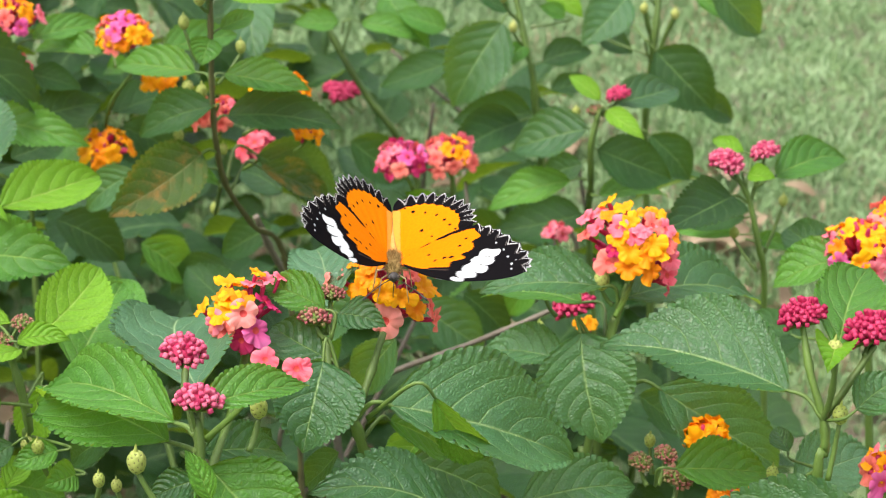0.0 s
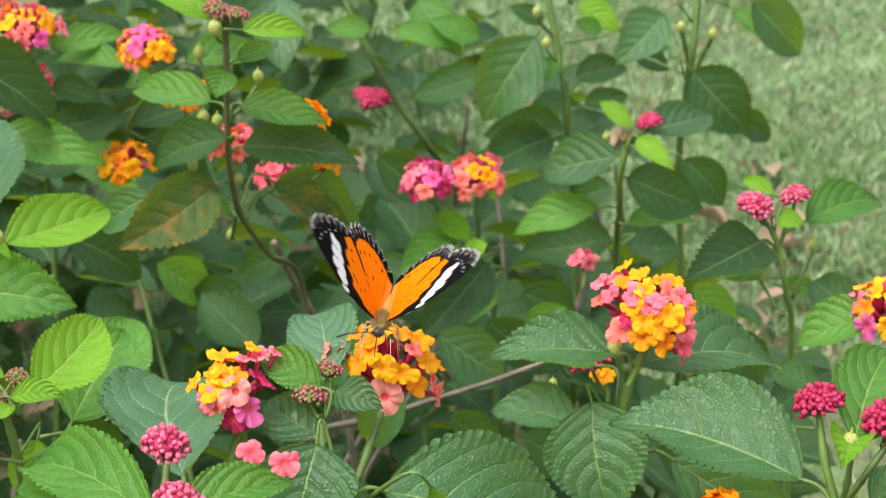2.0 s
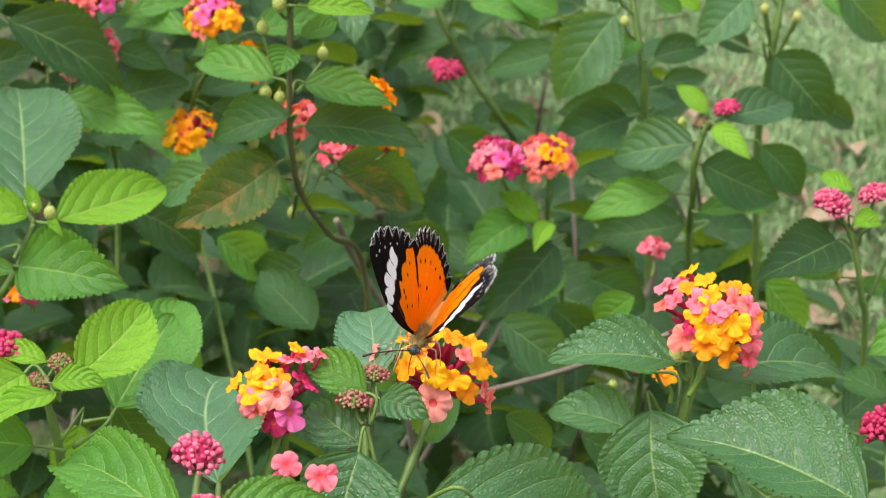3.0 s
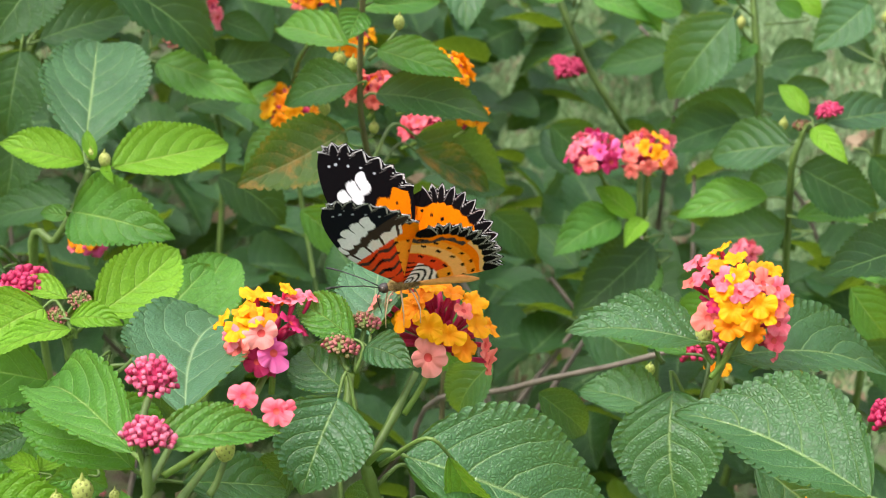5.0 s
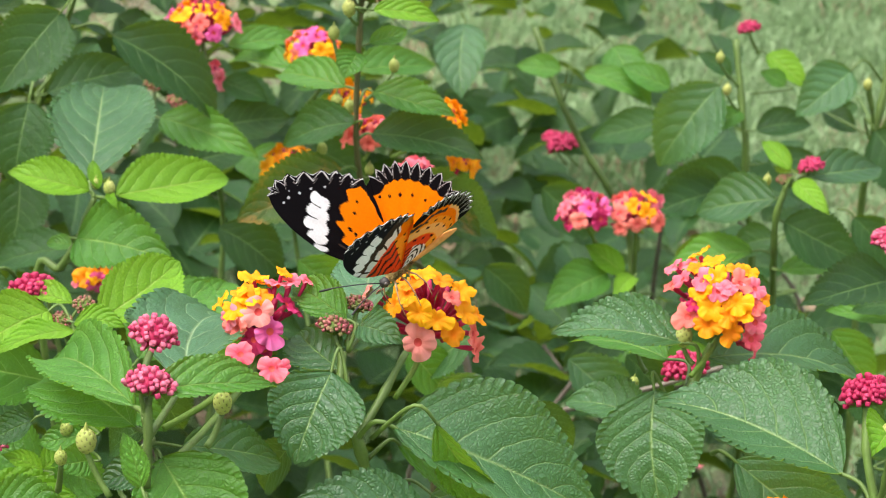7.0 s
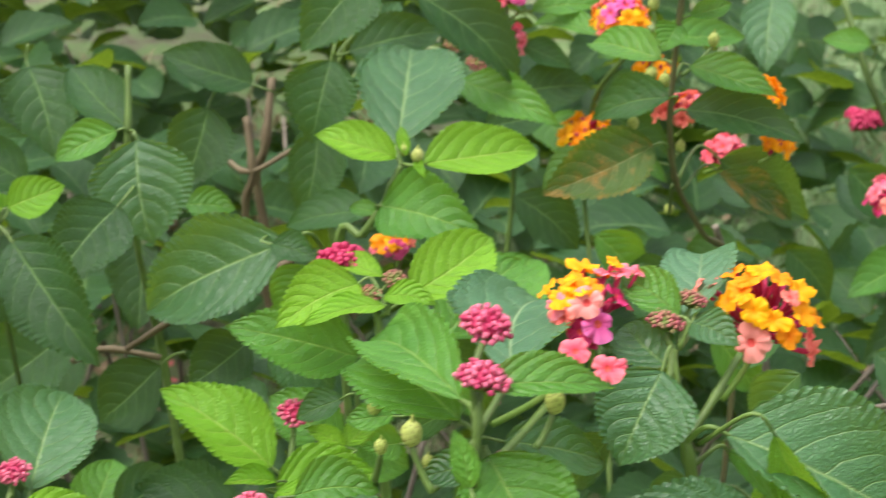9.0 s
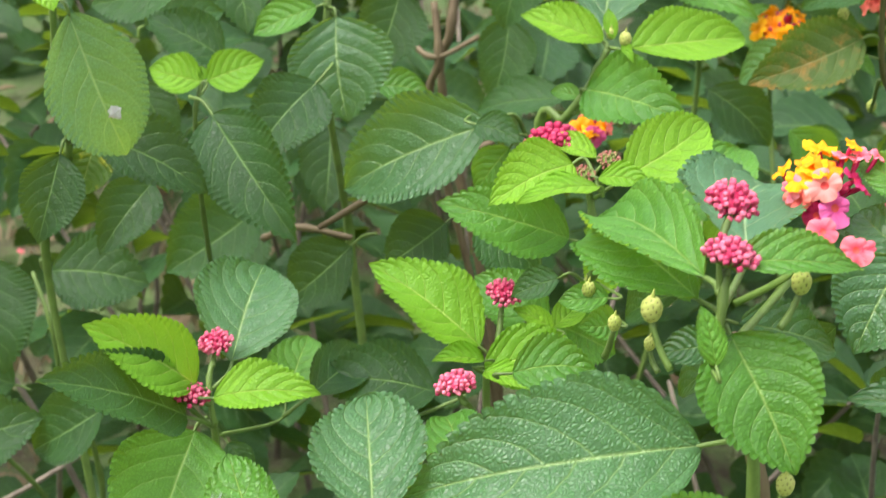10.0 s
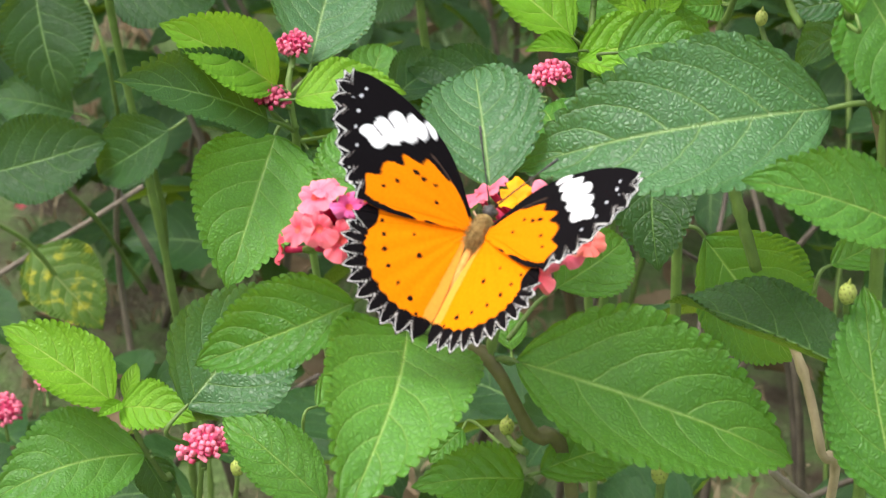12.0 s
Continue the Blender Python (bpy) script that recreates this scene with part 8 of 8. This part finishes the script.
def build_dropping():
    """A dried splash with a raised, dark-flecked middle."""
    rng = random.Random(8)
    verts, faces, n, rings = [Vector((0, 0, 0.0011))], [], 22, 4
    lumps = [rng.uniform(0.7, 1.25) for _ in range(n)]
    for r in range(1, rings + 1):
        for k in range(n):
            a, q = 2 * math.pi * k / n, r / rings
            rad = 0.0026 * q * (1 + (lumps[k] - 1) * q)
            verts.append(Vector((rad * math.cos(a), 1.35 * rad * math.sin(a), 0.0011 * (1 - q**2) + 0.0002 * math.sin(5 * a + r))))
    faces += [(0, 1 + k, 1 + (k + 1) % n) for k in range(n)]
    for r in range(rings - 1):
        for k in range(n):
            a, b = 1 + r * n + k, 1 + r * n + (k + 1) % n
            faces.append((a, a + n, b + n, b))
    mesh = mesh_of("bird_dropping", verts, faces)
    mesh.materials.append(plain_material("dried dropping", (0.35, 0.33, 0.30), (0.88, 0.87, 0.84), 0.8, 420, bumps=0.5))
    ob = new("bird_dropping", mesh)
    ob.matrix_basis = Matrix.Translation(DROPPING) @ Vector(DROPPING_FACE).to_track_quat("Z", "Y").to_matrix().to_4x4()
    return tagged(ob, "small dried white bird dropping on a leaf", "dropping")


DROPPING, DROPPING_FACE = (-0.3132, 0.0691, 0.5203), (0.70, -0.66, 0.26)
build_dropping()

# the butterfly's way: seconds, place, heading, pitch and lean, and the lift of its left and right wings
FLIGHT = (
    (0, -0.0141, 0.0028, 0.5936, 182, -19, -2, 20, 50),
    (0.3, -0.0132, 0.0018, 0.5932, 181, -17, -2, 45, 71),
    (0.4, -0.0145, 0.0012, 0.5943, 176, -5, -3, 57, 88),
    (0.5, -0.0129, 0.0006, 0.5943, 178, -10, -2, 57, 90),
    (0.6, -0.0127, 0.0007, 0.5952, 179, -15, -2, 46, 69),
    (0.7, -0.0142, -0.0006, 0.5962, 182, -10, -2, 27, 46),
    (0.8, -0.0134, -0.0024, 0.5972, 179, -2, -3, 13, 25),
    (0.9, -0.0133, -0.0035, 0.5976, 179, 4, -2, -2, 20),
    (1, -0.0137, -0.0038, 0.5991, 179, 5, -3, 4, 27),
    (1.1, -0.0142, -0.0040, 0.5994, 181, 9, -3, 25, 43),
    (1.2, -0.0159, -0.0036, 0.6002, 186, 5, -3, 47, 69),
    (1.3, -0.0164, -0.0029, 0.6014, 204, -8, -2, 62, 68),
    (1.4, -0.0177, -0.0031, 0.6018, 191, 2, -2, 37, 57),
    (1.5, -0.0141, -0.0044, 0.6014, 181, 6, -4, 22, 37),
    (1.6, -0.0146, -0.0036, 0.6031, 177, 8, -4, 8, 27),
    (1.7, -0.0156, -0.0035, 0.6041, 180, 2, -5, -15, 20),
    (1.8, -0.0161, -0.0040, 0.6043, 175, 0, -6, 1, 19),
    (1.9, -0.0162, -0.0041, 0.6041, 174, 1, -5, 26, 35),
    (2, -0.0170, -0.0044, 0.6034, 174, -1, -5, 52, 63),
    (2.1, -0.0184, -0.0056, 0.6020, 177, 7, -5, 62, 72),
    (2.2, -0.0194, -0.0060, 0.6013, 163, 1, -5, 55, 63),
    (2.3, -0.0196, -0.0062, 0.6013, 168, 3, -5, 36, 41),
    (2.4, -0.0190, -0.0066, 0.6017, 174, 7, -6, 19, 31),
    (2.5, -0.0182, -0.0066, 0.6039, 180, 7, -6, 3, 22),
    (2.6, -0.0170, -0.0064, 0.6012, 175, 7, -3, 1, 15),
    (2.7, -0.0172, -0.0047, 0.6007, 170, 4, -2, -1, 6),
    (2.8, -0.0177, -0.0046, 0.6007, 170, 2, -3, 4, 21),
    (2.9, -0.0180, -0.0053, 0.5998, 170, 6, -3, 41, 49),
    (3, -0.0190, -0.0088, 0.6030, 165, -7, -8, 62, 74),
    (3.1, -0.0184, -0.0088, 0.6026, 165, -9, -8, 65, 72),
    (3.3, -0.0185, -0.0089, 0.6019, 163, -18, -7, 9, 51),
    (3.5, -0.0179, -0.0094, 0.6016, 161, -17, -8, 53, 59),
    (3.7, -0.0186, -0.0090, 0.6017, 163, -22, -7, 49, 70),
    (4, -0.0191, -0.0071, 0.6008, 157, -21, -5, 20, 40),
    (4.3, -0.0205, -0.0025, 0.5987, 143, -18, -1, 60, 75),
    (4.6, -0.0221, 0.0033, 0.5960, 126, -15, 4, 25, 45),
    (4.9, -0.0236, 0.0085, 0.5936, 110, -12, 8, 60, 80),
    (5.1, -0.0242, 0.0108, 0.5925, 103, -10, 11, 40, 85),
    (5.3, -0.0245, 0.0117, 0.5921, 101, -10, 11, 22, 51),
    (5.5, -0.0238, 0.0115, 0.5911, 103, -2, 11, 58, 76),
    (5.6, -0.0209, 0.0135, 0.5947, 96, 3, 13, 92, 86),
    (5.8, -0.0196, 0.0083, 0.5956, 114, 6, 6, 55, 65),
    (5.9, -0.0189, 0.0056, 0.5961, 122, 8, 3, 8, 32),
    (6, -0.0182, 0.0030, 0.5965, 131, 10, 0, 0, 14),
    (6.2, -0.0168, 0.0036, 0.5985, 129, 6, 0, 8, 20),
    (6.3, -0.0181, 0.0011, 0.5976, 130, -9, 1, 60, 74),
    (6.5, -0.0195, -0.0013, 0.5966, 130, -24, 2, 62, 84),
    (6.7, -0.0202, -0.0012, 0.5977, 135, -31, 2, 31, 40),
    (7, -0.0202, -0.0012, 0.5977, 135, -31, 2, 55, 70),
    (7.3, -0.0202, -0.0012, 0.5977, 135, -31, 2, 15, 30),
    (7.6, -0.0202, -0.0012, 0.5977, 135, -31, 2, 60, 75),
    (7.9, -0.0202, -0.0012, 0.5977, 135, -31, 2, 25, 40),
    (8.05, -0.0202, -0.0012, 0.5977, 135, -31, 2, 70, 75),
    (8.2, -0.0447, -0.0010, 0.6152, 130, 25, 5, 15, 15),
    (8.3, -0.0610, -0.0009, 0.6202, 110, 55, 5, 72, 60),
    (8.4, -0.1271, -0.0468, 0.6210, 95, 20, 0, -10, -10),
    (8.5, -0.1787, -0.0581, 0.6248, 95, 10, 0, 65, 65),
    (8.6, -0.2305, -0.0705, 0.6261, 100, 5, 0, -5, -5),
    (8.8, -0.3400, -0.2200, 0.6200, 110, 0, 0, -5, -5),
    (9, -0.4000, -0.2700, 0.6300, 120, 0, 0, 60, 60),
    (9.2, -0.4000, -0.3300, 0.6200, 60, 0, 0, -5, -5),
    (9.4, -0.3400, -0.3700, 0.5500, 0, 5, 0, 60, 60),
    (9.6, -0.2500, -0.3400, 0.4900, -30, 10, 0, -5, -5),
    (9.75, -0.1700, -0.2600, 0.4800, -12, 15, 0, 60, 60),
    (9.9, -0.1253, -0.1986, 0.4980, -12, 21, 13, -5, -5),
    (10, -0.1153, -0.1656, 0.5260, -12, 29, 13, 20, 20),
    (10.1, -0.1153, -0.1536, 0.5380, -12, 29, 13, 36, 40),
    (10.3, -0.1153, -0.1536, 0.5380, -12, 29, 13, 44, 44),
    (10.5, -0.1153, -0.1536, 0.5380, -12, 29, 13, 38, 34),
    (10.6, -0.1176, -0.1552, 0.5376, -12, 30, 19, 33, -16),
    (10.7, -0.1199, -0.1567, 0.5372, -13, 31, 25, 28, -66),
    (10.9, -0.1168, -0.1517, 0.5377, 6, 7, 37, -32, -73),
    (11, -0.1144, -0.1534, 0.5384, 1, 16, 19, -1, -66),
    (11.1, -0.1152, -0.1536, 0.5410, -3, 19, 13, 16, -48),
    (11.3, -0.1141, -0.1546, 0.5439, -7, 19, 19, -2, -12),
    (11.5, -0.1160, -0.1533, 0.5395, -7, 53, 12, 18, 37),
    (11.7, -0.1135, -0.1496, 0.5420, -12, 38, 13, 50, 72),
    (11.8, -0.1160, -0.1510, 0.5414, -8, 35, 13, 42, 56),
    (12, -0.1160, -0.1510, 0.5414, -8, 35, 13, 26, 43),
)


def motions():
    walk(butterfly, [(t, Matrix.Translation((x, y, z)) @ pose(0, 0, 0, 0, 0, yaw) @ pose(0, 0, 0, up) @ pose(0, 0, 0, 0, lean)) for t, x, y, z, yaw, up, lean, _, _ in FLIGHT])
    for s, fore, hind in butterfly_wings:
        for ob, spread in ((fore, 0), (hind, 2)):
            walk(ob, [(row[0], pose(s * 0.0012, 0, 0.001, 0, -s * (row[7] if s < 0 else row[8]) + s * spread)) for row in FLIGHT])


motions()
